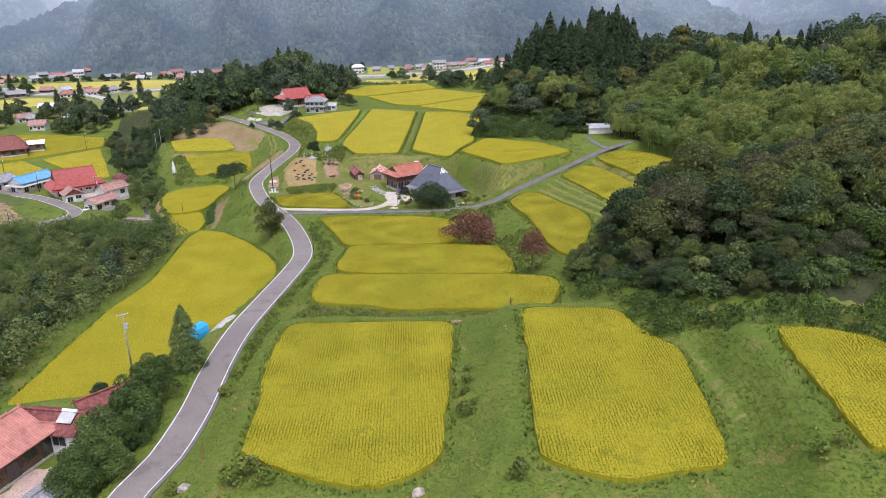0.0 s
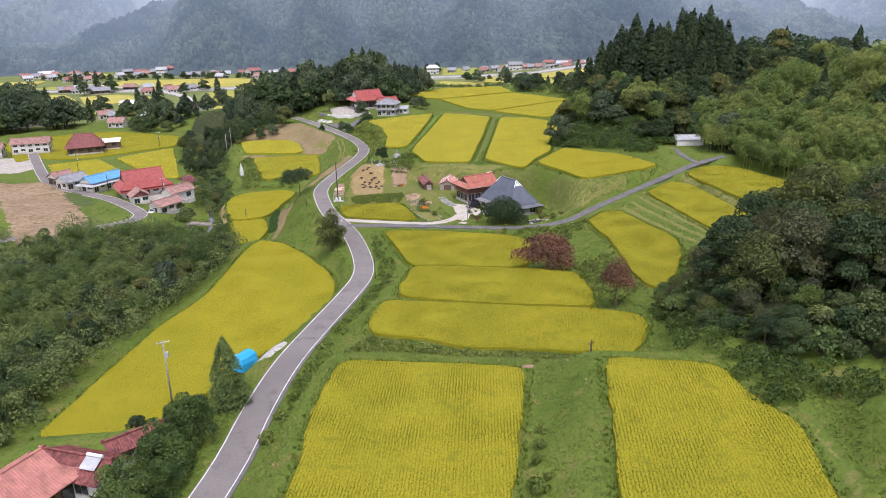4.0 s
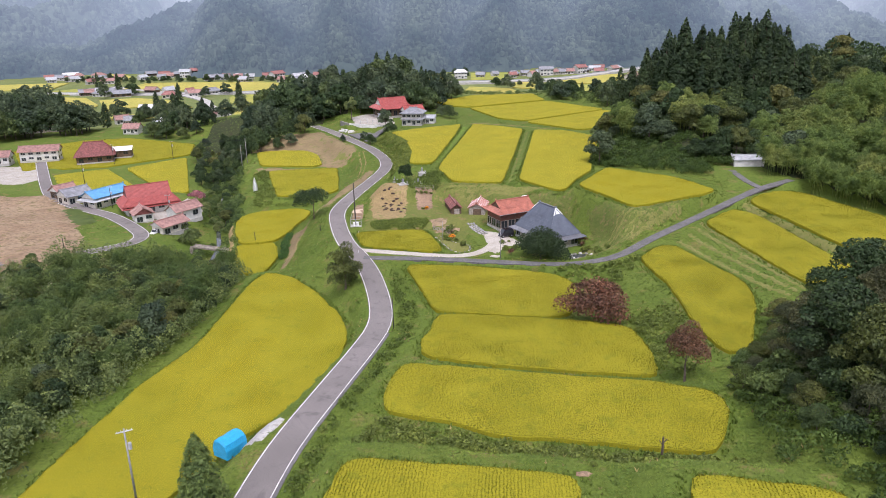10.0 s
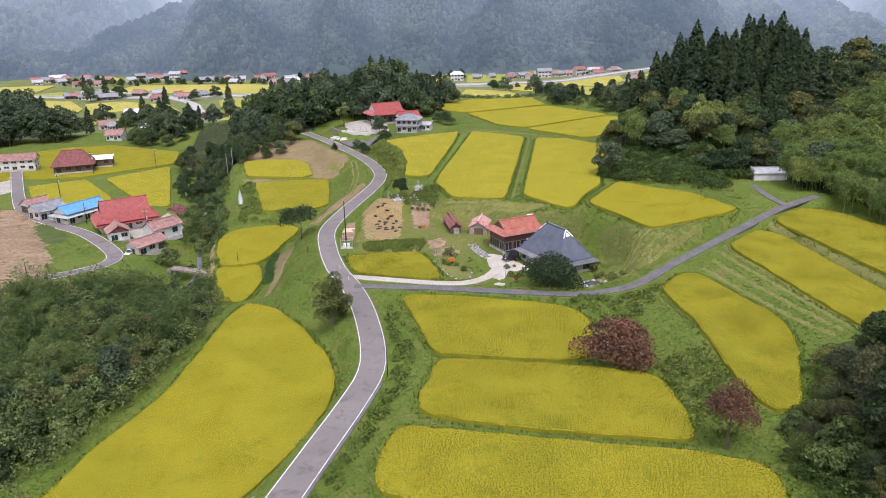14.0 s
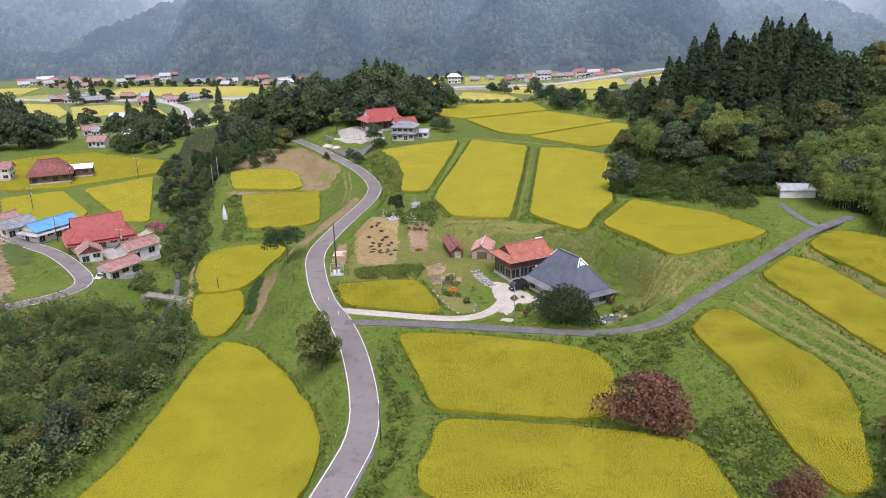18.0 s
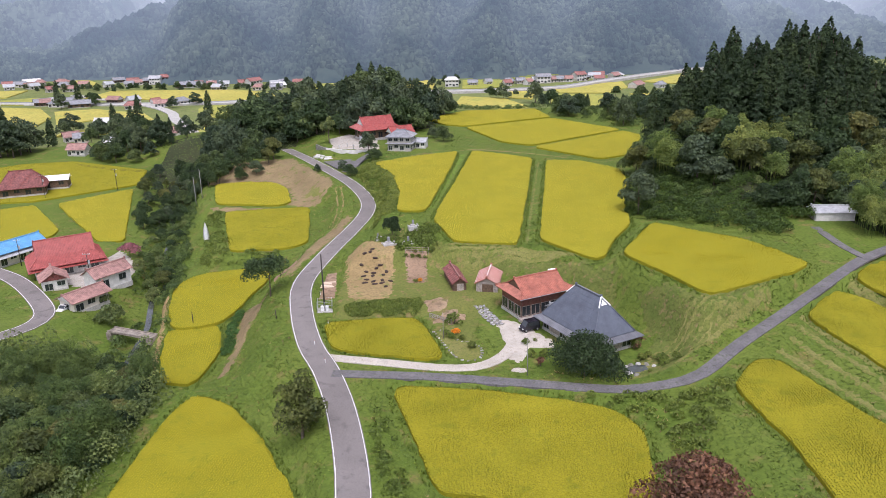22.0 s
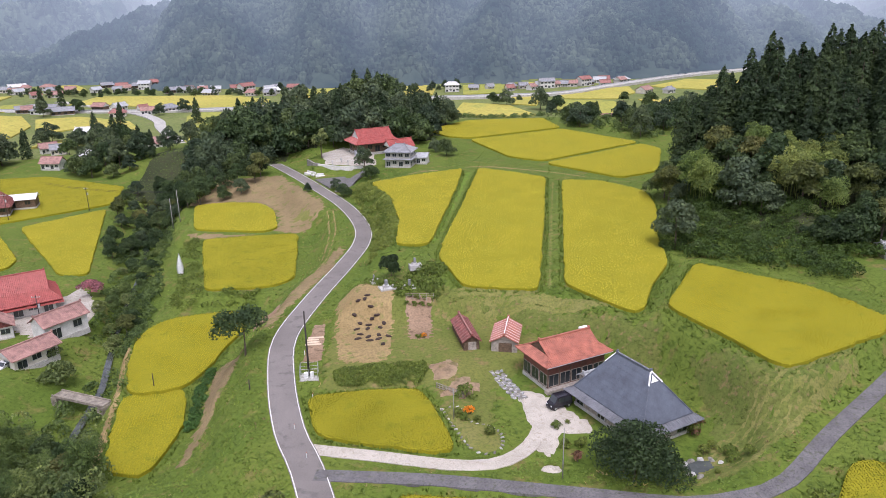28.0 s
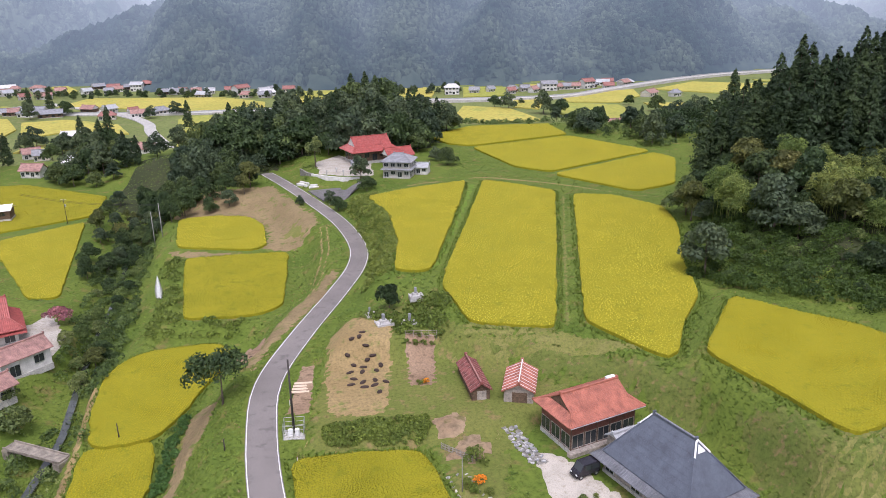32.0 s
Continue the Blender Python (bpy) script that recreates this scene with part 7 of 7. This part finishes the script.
for k, (a, b) in enumerate((((-69.0, 322.5, -2.8), (-117, 345, -4.0)), ((-69.0, 322.5, -3.1), (-117, 345, -4.4)))):
    q = [(a[0] + (b[0] - a[0]) * s, a[1] + (b[1] - a[1]) * s, a[2] + (b[2] - a[2]) * s - 4 * 1.2 * s * (1 - s)) for s in np.linspace(0, 1, 9)]
    tagged(part("power_cable", prism([[(x, y, z - 0.03), (x + 0.02, y + 0.02, z), (x, y, z + 0.03), (x - 0.02, y - 0.02, z)] for x, y, z in q]), M_BLACK, None), "black power cable sagging between poles", "cable")


# ---- near farmstead by the road ----
nh = house("roadside_farmhouse", -42.3, 83.4, -6.6, 63, 12.6, 7.4, 3.5, 2.4, "irimoya", M_WOOD, M_SALMON, "roadside farmhouse with a salmon-red tiled roof", eave=0.95, wins=((0, 5), (1, 3)), skirt=None, gable_mat=M_WHITE)
house("roadside_wing", -36.5, 89.1, -6.6, -20, 8.0, 4.6, 3.2, 1.3, "gable", M_WHITE, M_MAROON, "wing with a maroon tiled roof and a solar panel", eave=0.6, wins=((0, 2), (1, 1)))
house("roadside_store", -31.8, 95.9, -6.6, 38, 8.5, 3.0, 2.4, 0.9, "gable", M_BOARD, M_MAROON, "narrow store with a maroon tiled roof", "shed", 0.4, ((0, 2),))
sp = empty("solar_panel", -34.5, 87.3, -2.25, -20, "solar water heater panel on the maroon roof", "solar panel")
pn = box(-1.0, 1.0, -0.75, 0.75, 0, 0.09, 0.01)
bmesh.ops.rotate(pn, verts=pn.verts, cent=(0, 0, 0), matrix=Matrix.Rotation(radians(27), 3, 'X'))
part("panel", pn, M_LGREY, sp)
tk = beam((-1.0, 0.85, 0.52), (1.0, 0.85, 0.52), 0.2, 10)
part("tank", tk, M_SHEET, sp)
house("roadside_lean_to", -33.9, 76.0, -6.6, 60, 4.5, 3.2, 1.9, 0.5, "gable", M_BOARD, M_GREY_T, "low lean-to with a grey sheet roof", "shed", 0.3, ())
for i in range(5):
    tagged(part("timber_plank", box(-37.5 + i * 0.45, -37.2 + i * 0.45, 73.5, 77.6, -6.42, -6.3 + 0.03 * i, 0.02), M_BOARD, None), "stacked weathered planks in the forecourt", "plank", "planks")

# ---- tarpaulin heap, rocks, posts ----
def heap(name, x, y, z, rx, ry, h, mat, label, category, seed, turn=0, rough=0.18):
    bm = bmesh.new()
    bmesh.ops.create_icosphere(bm, subdivisions=3, radius=1)
    for v in bm.verts:
        n = 1 + rough * noise.fractal(v.co * 1.7 + Vector((seed, 0, 0)), 1.0, 2.0, 4)
        v.co = Vector((v.co.x * rx * n, v.co.y * ry * n, max(v.co.z, -0.25) ** 1 * h * n if v.co.z > 0 else v.co.z * 0.3))
    me = bpy.data.meshes.new(name)
    bm.to_mesh(me), bm.free()
    me.materials.append(mat)
    ob = new(name, me)
    ob.matrix_world = pose(x, y, z, 0, 0, turn)
    return tagged(ob, label, category)


# long stack under a taut blue tarpaulin, arched along its top
prof = [(-1.25, -0.3), (-1.3, 0.9), (-1.12, 1.65), (-0.5, 2.05), (0.2, 2.1), (0.95, 1.75), (1.28, 1.0), (1.25, -0.3)]
rings = [[(u, v * (1 + 0.012 * math.sin(k * 2.1 + v * 3)) * f, z * f + 0.02 * math.sin(k * 1.7 + v * 5)) for v, z in prof] for k, (u, f) in enumerate(((-1.65, 0.9), (-1.5, 1), (-0.8, 1.02), (0, 0.99), (0.8, 1.02), (1.5, 1), (1.65, 0.9)))]
tp = part("tarpaulin_cover", prism(rings), M_TARP, None)
tp.matrix_world = pose(-24.2, 117.2, -6.5, 0, 0, 56)
tagged(tp, "long stack covered with a bright blue tarpaulin", "tarpaulin")
heap("tarpaulin_bundle", -81.7, 246.4, -13.3, 2.0, 1.1, 0.9, M_TARP, "blue tarpaulin beside the farmhouse", "tarpaulin", 5, 30)
heap("boulder", -18.7, 72.8, float(ground_z(-18.7, 72.8)), 0.8, 0.6, 0.6, M_BOULDER, "pale boulder in the grass", "rock", 7)
heap("boulder", 5.1, 64.0, float(ground_z(5.1, 64.0)), 0.8, 0.6, 0.5, M_BOULDER, "pale boulder in the grass", "rock", 8, 50)
heap("gravel_mound", 14.7, 186.0, -6.6, 1.3, 1.0, 0.5, M_GRAVEL, "heap of white gravel beside the drive", "heap", 9)
heap("soil_mound", 16.0, 103.2, float(ground_z(15.6, 103)) - 0.1, 0.9, 0.5, 0.35, M_SOIL, "mound of pale soil at the field corner", "heap", 10)
for i, (x, y) in enumerate([(-9.2, 233.2), (-10.7, 231.8), (-9.6, 232.0), (-11.4, 229.7), (-8.6, 230.6), (-7.5, 229.6), (-8.3, 229.2), (-6.3, 228.2), (-10.4, 228.2), (-8.9, 227.8), (-10.8, 226.3), (-9.0, 226.4), (-6.9, 226.7), (-10.1, 224.2), (-10.4, 222.5), (-8.7, 223.2), (-7.0, 223.7), (-5.4, 223.1), (-8.4, 221.7), (-7.0, 222.2), (-6.2, 220.2)]):
    heap("mulch_mound", x, y, float(ground_z(x, y)) + 0.22, 0.55 + 0.05 * (i % 4), 0.36, 0.2, M_MULCH, "dark heap of mulch on the lawn", "heap", i, i * 40)
for i, (x, y) in enumerate([(-27.9, 238.2), (-28.4, 236.9), (-29.3, 237.2), (-28.7, 235.1)]):
    heap("mulch_mound", x, y, float(ground_z(x, y)) + 0.05, 0.5, 0.35, 0.18, M_MULCH, "dark heap of mulch on bare soil", "heap", i + 30, i * 50)
tagged(part("dead_post", joined(cyl(25.5, 107.4, -2.6, -0.4, 0.14, 0.1, 7), beam((25.5, 107.4, -1.2), (25.9, 107.3, -0.6), 0.06), beam((25.5, 107.4, -1.5), (25.15, 107.5, -0.9), 0.05)), M_BARK, None), "dead stump standing on the bank", "post")
tagged(part("road_marker", joined(cyl(-17.4, 77.6, float(ground_z(-17.4, 77.6)) - 0.3, float(ground_z(-17.4, 77.6)) + 1.9, 0.06, 0.06, 8)), M_ORANGE_T, None), "slim orange marker post beside the road", "post")
# white sheet hung on the slope
bm = bmesh.new()
N = 10
rows = []
for k in range(N + 1):
    s = k / N
    w = 1.1 * math.sin(math.pi * min(1, s * 0.85 + 0.12)) ** 0.8 * (1 - 0.65 * s)
    rows.append([bm.verts.new((u * w, 0.16 * abs(u) + 2.4 * s, 5.0 * s)) for u in (-1, -0.4, 0.3, 1)])
for a, b in zip(rows, rows[1:]):
    for i in range(3):
        bm.faces.new((a[i], a[i + 1], b[i + 1], b[i]))
bmesh.ops.solidify(bm, geom=bm.faces[:], thickness=0.06)
sh = part("white_sheet", bm, M_SHEET, None, "", True)
sh.matrix_world = pose(-56.8, 280.0, float(ground_z(-56.8, 280.0)) - 0.1, 0, 0, 15)
tagged(sh, "white protective sheet standing on the grassy slope", "sheet")


# ---- vehicles ----
def car(name, x, y, z, turn, L, W, H, paint, label, boxy=True):
    c = empty(name, x, y, z, turn, label, "car")
    prof = [(-L / 2, 0.35), (-L / 2, 0.95), (-L / 2 + 0.12, H - 0.15), (-L / 2 + 0.35, H), (L * 0.22, H), (L * 0.36, 0.98), (L / 2 - 0.12, 0.85), (L / 2, 0.6), (L / 2, 0.35)] if boxy else [(-L / 2, 0.35), (-L / 2, 0.85), (-L * 0.34, 0.95), (-L * 0.22, H), (L * 0.1, H), (L * 0.26, 0.9), (L / 2 - 0.1, 0.75), (L / 2, 0.35)]
    body = prism([[(px, -W / 2, pz) for px, pz in prof], [(px * 0.98, W / 2, pz) for px, pz in prof]])
    bmesh.ops.bevel(body, geom=[e for e in body.edges], offset=0.05, segments=2, affect='EDGES')
    part("body", body, paint, c, smooth=False)
    for sg in (-1, 1):
        for k, (a, b) in enumerate(((-L * 0.42, -L * 0.12), (-L * 0.09, L * 0.17))):
            part("side_window", box(a, b, sg * W / 2 - 0.012, sg * W / 2 + 0.012, 1.0, H - 0.16, 0.005), M_GLASS, c)
        for px in (-L * 0.32, L * 0.33):
            wh = beam((px, sg * (W / 2 - 0.16), 0.3), (px, sg * (W / 2 + 0.02), 0.3), 0.3, 14)
            wheel = part("wheel", wh, M_RUBBER, c)
            part("rim", beam((px, sg * (W / 2 + 0.0), 0.3), (px, sg * (W / 2 + 0.035), 0.3), 0.17, 10), M_METAL, wheel)
        part("headlight", box(L / 2 - 0.06, L / 2 + 0.015, sg * W * 0.36 - 0.14, sg * W * 0.36 + 0.14, 0.62, 0.78, 0.01), M_SHEET, c)
    part("windscreen", slab([(L * 0.225, -W * 0.42, H - 0.03), (L * 0.225, W * 0.42, H - 0.03), (L * 0.355, W * 0.44, 1.03), (L * 0.355, -W * 0.44, 1.03)], 0.03) if boxy else slab([(L * 0.105, -W * 0.42, H), (L * 0.105, W * 0.42, H), (L * 0.255, W * 0.44, 0.95), (L * 0.255, -W * 0.44, 0.95)], 0.03), M_GLASS, c)
    part("bumper", box(L / 2 - 0.02, L / 2 + 0.06, -W * 0.46, W * 0.46, 0.3, 0.5, 0.02), M_BLACK, c)
    return c


car("van", 18.6, 200.8, -6.66, 204, 3.4, 1.48, 1.85, M_CARBLK, "small black van parked before the farmhouse")
car("car", -73.7, 232.4, -13.2, 255, 3.6, 1.5, 1.45, M_CARWHT, "white car parked beside the cottage", False)


# ---- graves ----
def grave(x, y, z, turn, s, label):
    g = empty("grave", x, y, z, turn, label, "grave", "graves")
    part("plinth", box(-1.3 * s, 1.3 * s, -1.1 * s, 1.1 * s, -0.6, 0.25, 0.03), M_STONE, g)
    part("kerb", joined(box(-1.3 * s, 1.3 * s, -1.1 * s, -0.95 * s, 0.254, 0.4), box(-1.3 * s, -1.15 * s, -0.95 * s, 1.1 * s, 0.254, 0.4), box(1.15 * s, 1.3 * s, -0.95 * s, 1.1 * s, 0.254, 0.4)), M_STONE, g)
    part("step", box(-0.5 * s, 0.5 * s, 0.1 * s, 0.95 * s, 0.254, 0.55, 0.02), M_STONE, g)
    part("headstone", box(-0.22 * s, 0.22 * s, 0.3 * s, 0.75 * s, 0.554, 1.55, 0.03), M_GREY_T, g)
    for u in (-0.8, 0.8):
        part("lantern", joined(cyl(u * s, -0.6 * s, 0.25, 0.75, 0.08, 0.07), box(u * s - 0.14, u * s + 0.14, -0.6 * s - 0.14, -0.6 * s + 0.14, 0.75, 0.95, 0.03)), M_STONE, g)


grave(-5.8, 236.2, -2.1, 18, 1.1, "family grave of pale granite on a plinth")
grave(-1.8, 236.0, -2.1, -6, 0.95, "row of weathered grave stones on pale gravel")
grave(-0.6, 244.6, -0.9, 10, 0.9, "pale granite grave on the bank")
grave(-8.2, 239.5, -2.1, 25, 0.6, "small pale stone monument")

for x, y in ((-17.6, 196.6), (-16.4, 205.6), (-19.2, 218.5), (-15.2, 190.0)):
    mk = empty("road_marker", x + 0.6, y, float(ground_z(x + 0.6, y)), 0, "short white marker post on the road verge", "post", "road markers")
    part("shaft", cyl(0, 0, -0.3, 0.8, 0.05, 0.05, 8), M_SHEET, mk)
    part("reflector", cyl(0, 0, 0.804, 0.9, 0.06, 0.05, 8), M_ORANGE_T, mk)
# ---- garden fixtures ----
for i in range(7):
    x, y = -2.2 + (i % 4) * 1.25 + (i // 4) * 0.5, 231.2 + (i // 4) * 1.3
    plant("vegetable_plant", BUSH[i % 3], x, y, 0.55 + 0.08 * (i % 3), i * 51, "leafy staked vegetable in the tilled bed", "vegetable", "bed vegetables")
tr = empty("garden_trellis", 0.0, 232.0, float(ground_z(0.0, 232.0)), -3, "low pole trellis over the vegetable bed", "trellis")
for u in (-2.4, -1.2, 0, 1.2, 2.4):
    part("trellis_post", cyl(u, 0, -0.3, 1.5, 0.04), M_BOARD, tr)
for zz in (0.6, 1.05, 1.48):
    part("trellis_rail", beam((-2.5, 0, zz), (2.5, 0, zz), 0.025), M_BOARD, tr)
for k in range(6):
    ob = part("soil_ridge", prism([[(-2.2, -0.22, 0), (2.2, -0.22, 0), (2.2, 0.22, 0), (-2.2, 0.22, 0)], [(-2.1, -0.08, 0.16), (2.1, -0.08, 0.16), (2.1, 0.08, 0.16), (-2.1, 0.08, 0.16)]]), M_SOIL, None)
    ob.matrix_world = pose(-0.1, 222.6 + k * 1.15, float(ground_z(-0.1, 222.6 + k * 1.15)) + 0.04, 0, 0, -3)
    tagged(ob, "ridge of tilled soil in the vegetable bed", "soil ridge", "bed ridges")
bed_x, bed_y = -17.6, 222.7
for i in range(4):
    ob = part("garden_board", box(-1.3, 1.3, -0.28, 0.28, 0, 0.1, 0.01), M_CREAMB, None)
    ob.matrix_world = pose(bed_x + 0.05 * i, bed_y - 1.2 + i * 0.85, float(ground_z(bed_x, bed_y)) + 0.22, 0, 0, 3)
    tagged(ob, "pale board laid across the tilled strip", "board", "garden boards")
cg = empty("tank_enclosure", -16.9, 211.0, -6.0, 4, "metal-railed enclosure holding white water tanks", "enclosure")
part("slab", box(-1.4, 1.4, -1.2, 1.2, -0.3, 0.06), M_CONCRETE, cg)
for u in (-1.3, 0, 1.3):
    for v in (-1.1, 1.1):
        part("post", cyl(u, v, 0.06, 1.9, 0.04), M_METAL, cg)
for zz in (0.7, 1.3, 1.9):
    for a, b in (((-1.3, -1.1), (1.3, -1.1)), ((1.3, -1.1), (1.3, 1.1)), ((1.3, 1.1), (-1.3, 1.1)), ((-1.3, 1.1), (-1.3, -1.1))):
        part("rail", beam((*a, zz), (*b, zz), 0.025), M_METAL, cg)
for u in (-0.45, 0.4):
    part("tank", cyl(u, -0.2, 0.06, 0.9, 0.3, 0.3, 12), M_SHEET, cg)
for i in range(90):
    # flat bed of rubble along the drive
    s = (i // 3) / 30
    x, y = 10.2 + (i % 3) * 0.75 + s * 2.6 + ((i * 5) % 7) * 0.05, 210.6 - s * 7.6 + ((i * 7) % 5) * 0.1
    st = part("stone", box(-0.34, 0.34, -0.22, 0.22, 0, 0.16 + 0.04 * (i % 3), 0.05), (M_DSTONE, M_STONE, M_GREY_T, M_DSTONE)[(i * 7) % 4], None)
    st.matrix_world = pose(x, y, float(ground_z(x, y)) + 0.02, 0, (i * 13) % 10, (i * 47) % 180)
    tagged(st, "flat grey stone in the rubble bed beside the drive", "stone", "rubble bed")
fx0, fy0, fx1, fy1 = 1.9, 207.0, 5.6, 203.8
fence = empty("garden_fence", fx0, fy0, float(ground_z(fx0, fy0)), math.degrees(math.atan2(fy1 - fy0, fx1 - fx0)), "low weathered board fence round the hollow", "fence")
flen = math.hypot(fx1 - fx0, fy1 - fy0)
for i in range(int(flen / 0.6) + 1):
    part("fence_post", box(i * 0.6 - 0.05, i * 0.6 + 0.05, -0.05, 0.05, -0.3, 1.0), M_BOARD, fence)
for z in (0.25, 0.6, 0.9):
    part("fence_rail", box(0, flen, -0.08, -0.052, z, z + 0.14), M_BOARD, fence)
BED = [(2.4, 201.2), (4.0, 196.0), (5.6, 191.6), (7.4, 190.2), (9.4, 191.4), (9.8, 194.6), (8.4, 196.6), (6.2, 197.6), (4.6, 201.6)]
for i, (x, y, _) in enumerate(smooth_line([(x, y, 0) for x, y in BED + BED[:1]], 0.8)):
    st = part("edging_stone", box(-0.26, 0.26, -0.13, 0.13, -0.1, 0.16, 0.05), M_DSTONE if i % 3 else M_STONE, None)
    st.matrix_world = pose(x, y, float(ground_z(x, y)), 0, 0, i * 31)
    tagged(st, "mossy edging stone of the rock garden", "stone", "edging stones")
px, py = 33.1, 185.3
bm = bmesh.new()
bmesh.ops.create_cone(bm, cap_ends=True, segments=20, radius1=1.9, radius2=1.9, depth=0.1)
pond = part("pond", bm, M_WATER, None)
pond.matrix_world = pose(px, py, float(ground_z(px, py)) + 0.08) @ Matrix.Diagonal((1.2, 0.8, 1, 1))
tagged(pond, "small dark garden pond ringed with rocks", "pond", kind="structure")
for i in range(12):
    a = i / 12 * 6.28
    heap("pond_rock", px + 2.5 * math.cos(a), py + 1.8 * math.sin(a), float(ground_z(px, py)), 0.45 + 0.1 * (i % 3), 0.35, 0.4, M_STONE if i % 2 else M_DSTONE, "grey rock at the pond's rim", "rock", i, i * 50)

# ---- stream, bridge, walls ----
ribbon("stream", STREAM, 0.6, M_WATER, "narrow stream between concrete banks", 0.35, category="water", thick=0.4)
M_BRIDGE = plain("stained_bridge_concrete", (0.27, 0.235, 0.19), 0.85, 0.25, 1.2, bmp=0.4)
br = empty("footbridge", -56.6, 222.6, -14.3, -24, "weathered concrete footbridge over the stream", "bridge")
part("deck", box(-5.4, 5.4, -1.1, 1.1, -0.25, 0.0, 0.03), M_BRIDGE, br)
for s in (-1, 1):
    part("kerb", box(-5.4, 5.4, s * 1.0 - 0.1, s * 1.0 + 0.1, 0.004, 0.22, 0.02), M_BRIDGE, br)
    part("abutment", box(s * 5.0 - 0.6, s * 5.0 + 0.6, -1.2, 1.2, -2.6, -0.254), M_BRIDGE, br)
WALL = smooth_line([(-36.5, 364, 0), (-33, 357, 0), (-28, 352.5, 0), (-22.5, 349.5, 0), (-16.5, 348.8, 0)], 1.5)
for i, (a, b) in enumerate(zip(WALL, WALL[1:])):
    st = part("retaining_block", box(-0.02, math.dist(a[:2], b[:2]) - 0.03, -0.3, 0.3, -3.0, 0.35 + 0.03 * (i % 3), 0.04), M_DSTONE if i < 6 else M_WHITE, None)
    st.matrix_world = pose(a[0], a[1], -3.0, 0, 0, math.degrees(math.atan2(b[1] - a[1], b[0] - a[0])))
    tagged(st, "mossy stone block of the temple's retaining wall" if i < 6 else "white rendered block of the temple's retaining wall", "wall block", "temple wall")
for x, y, L, t in ((-34.2, 352.6, 5.0, -46), (-30.6, 348.8, 3.0, 12)):
    st = part("stone_plinth", joined(box(-L / 2, L / 2, -0.9, 0.9, -0.8, 0.35, 0.04), box(-L / 2 + 0.3, L / 2 - 0.3, 0.2, 0.7, 0.354, 0.9, 0.04)), M_WHITE, None)
    st.matrix_world = pose(x, y, -5.5, 0, 0, t)
    tagged(st, "low pale stone plinth beside the temple road", "plinth", "temple plinths")
for i in range(5):
    lan = empty("stone_lantern", -27 + i * 2.6, 354 + (i % 2) * 4, -3.15, i * 20, "stone lantern in the temple forecourt", "lantern", "temple lanterns")
    part("shaft", cyl(0, 0, -0.6, 1.2, 0.16, 0.13), M_STONE, lan)
    part("cap", cyl(0, 0, 1.2, 1.9, 0.4, 0.1, 6), M_STONE, lan)
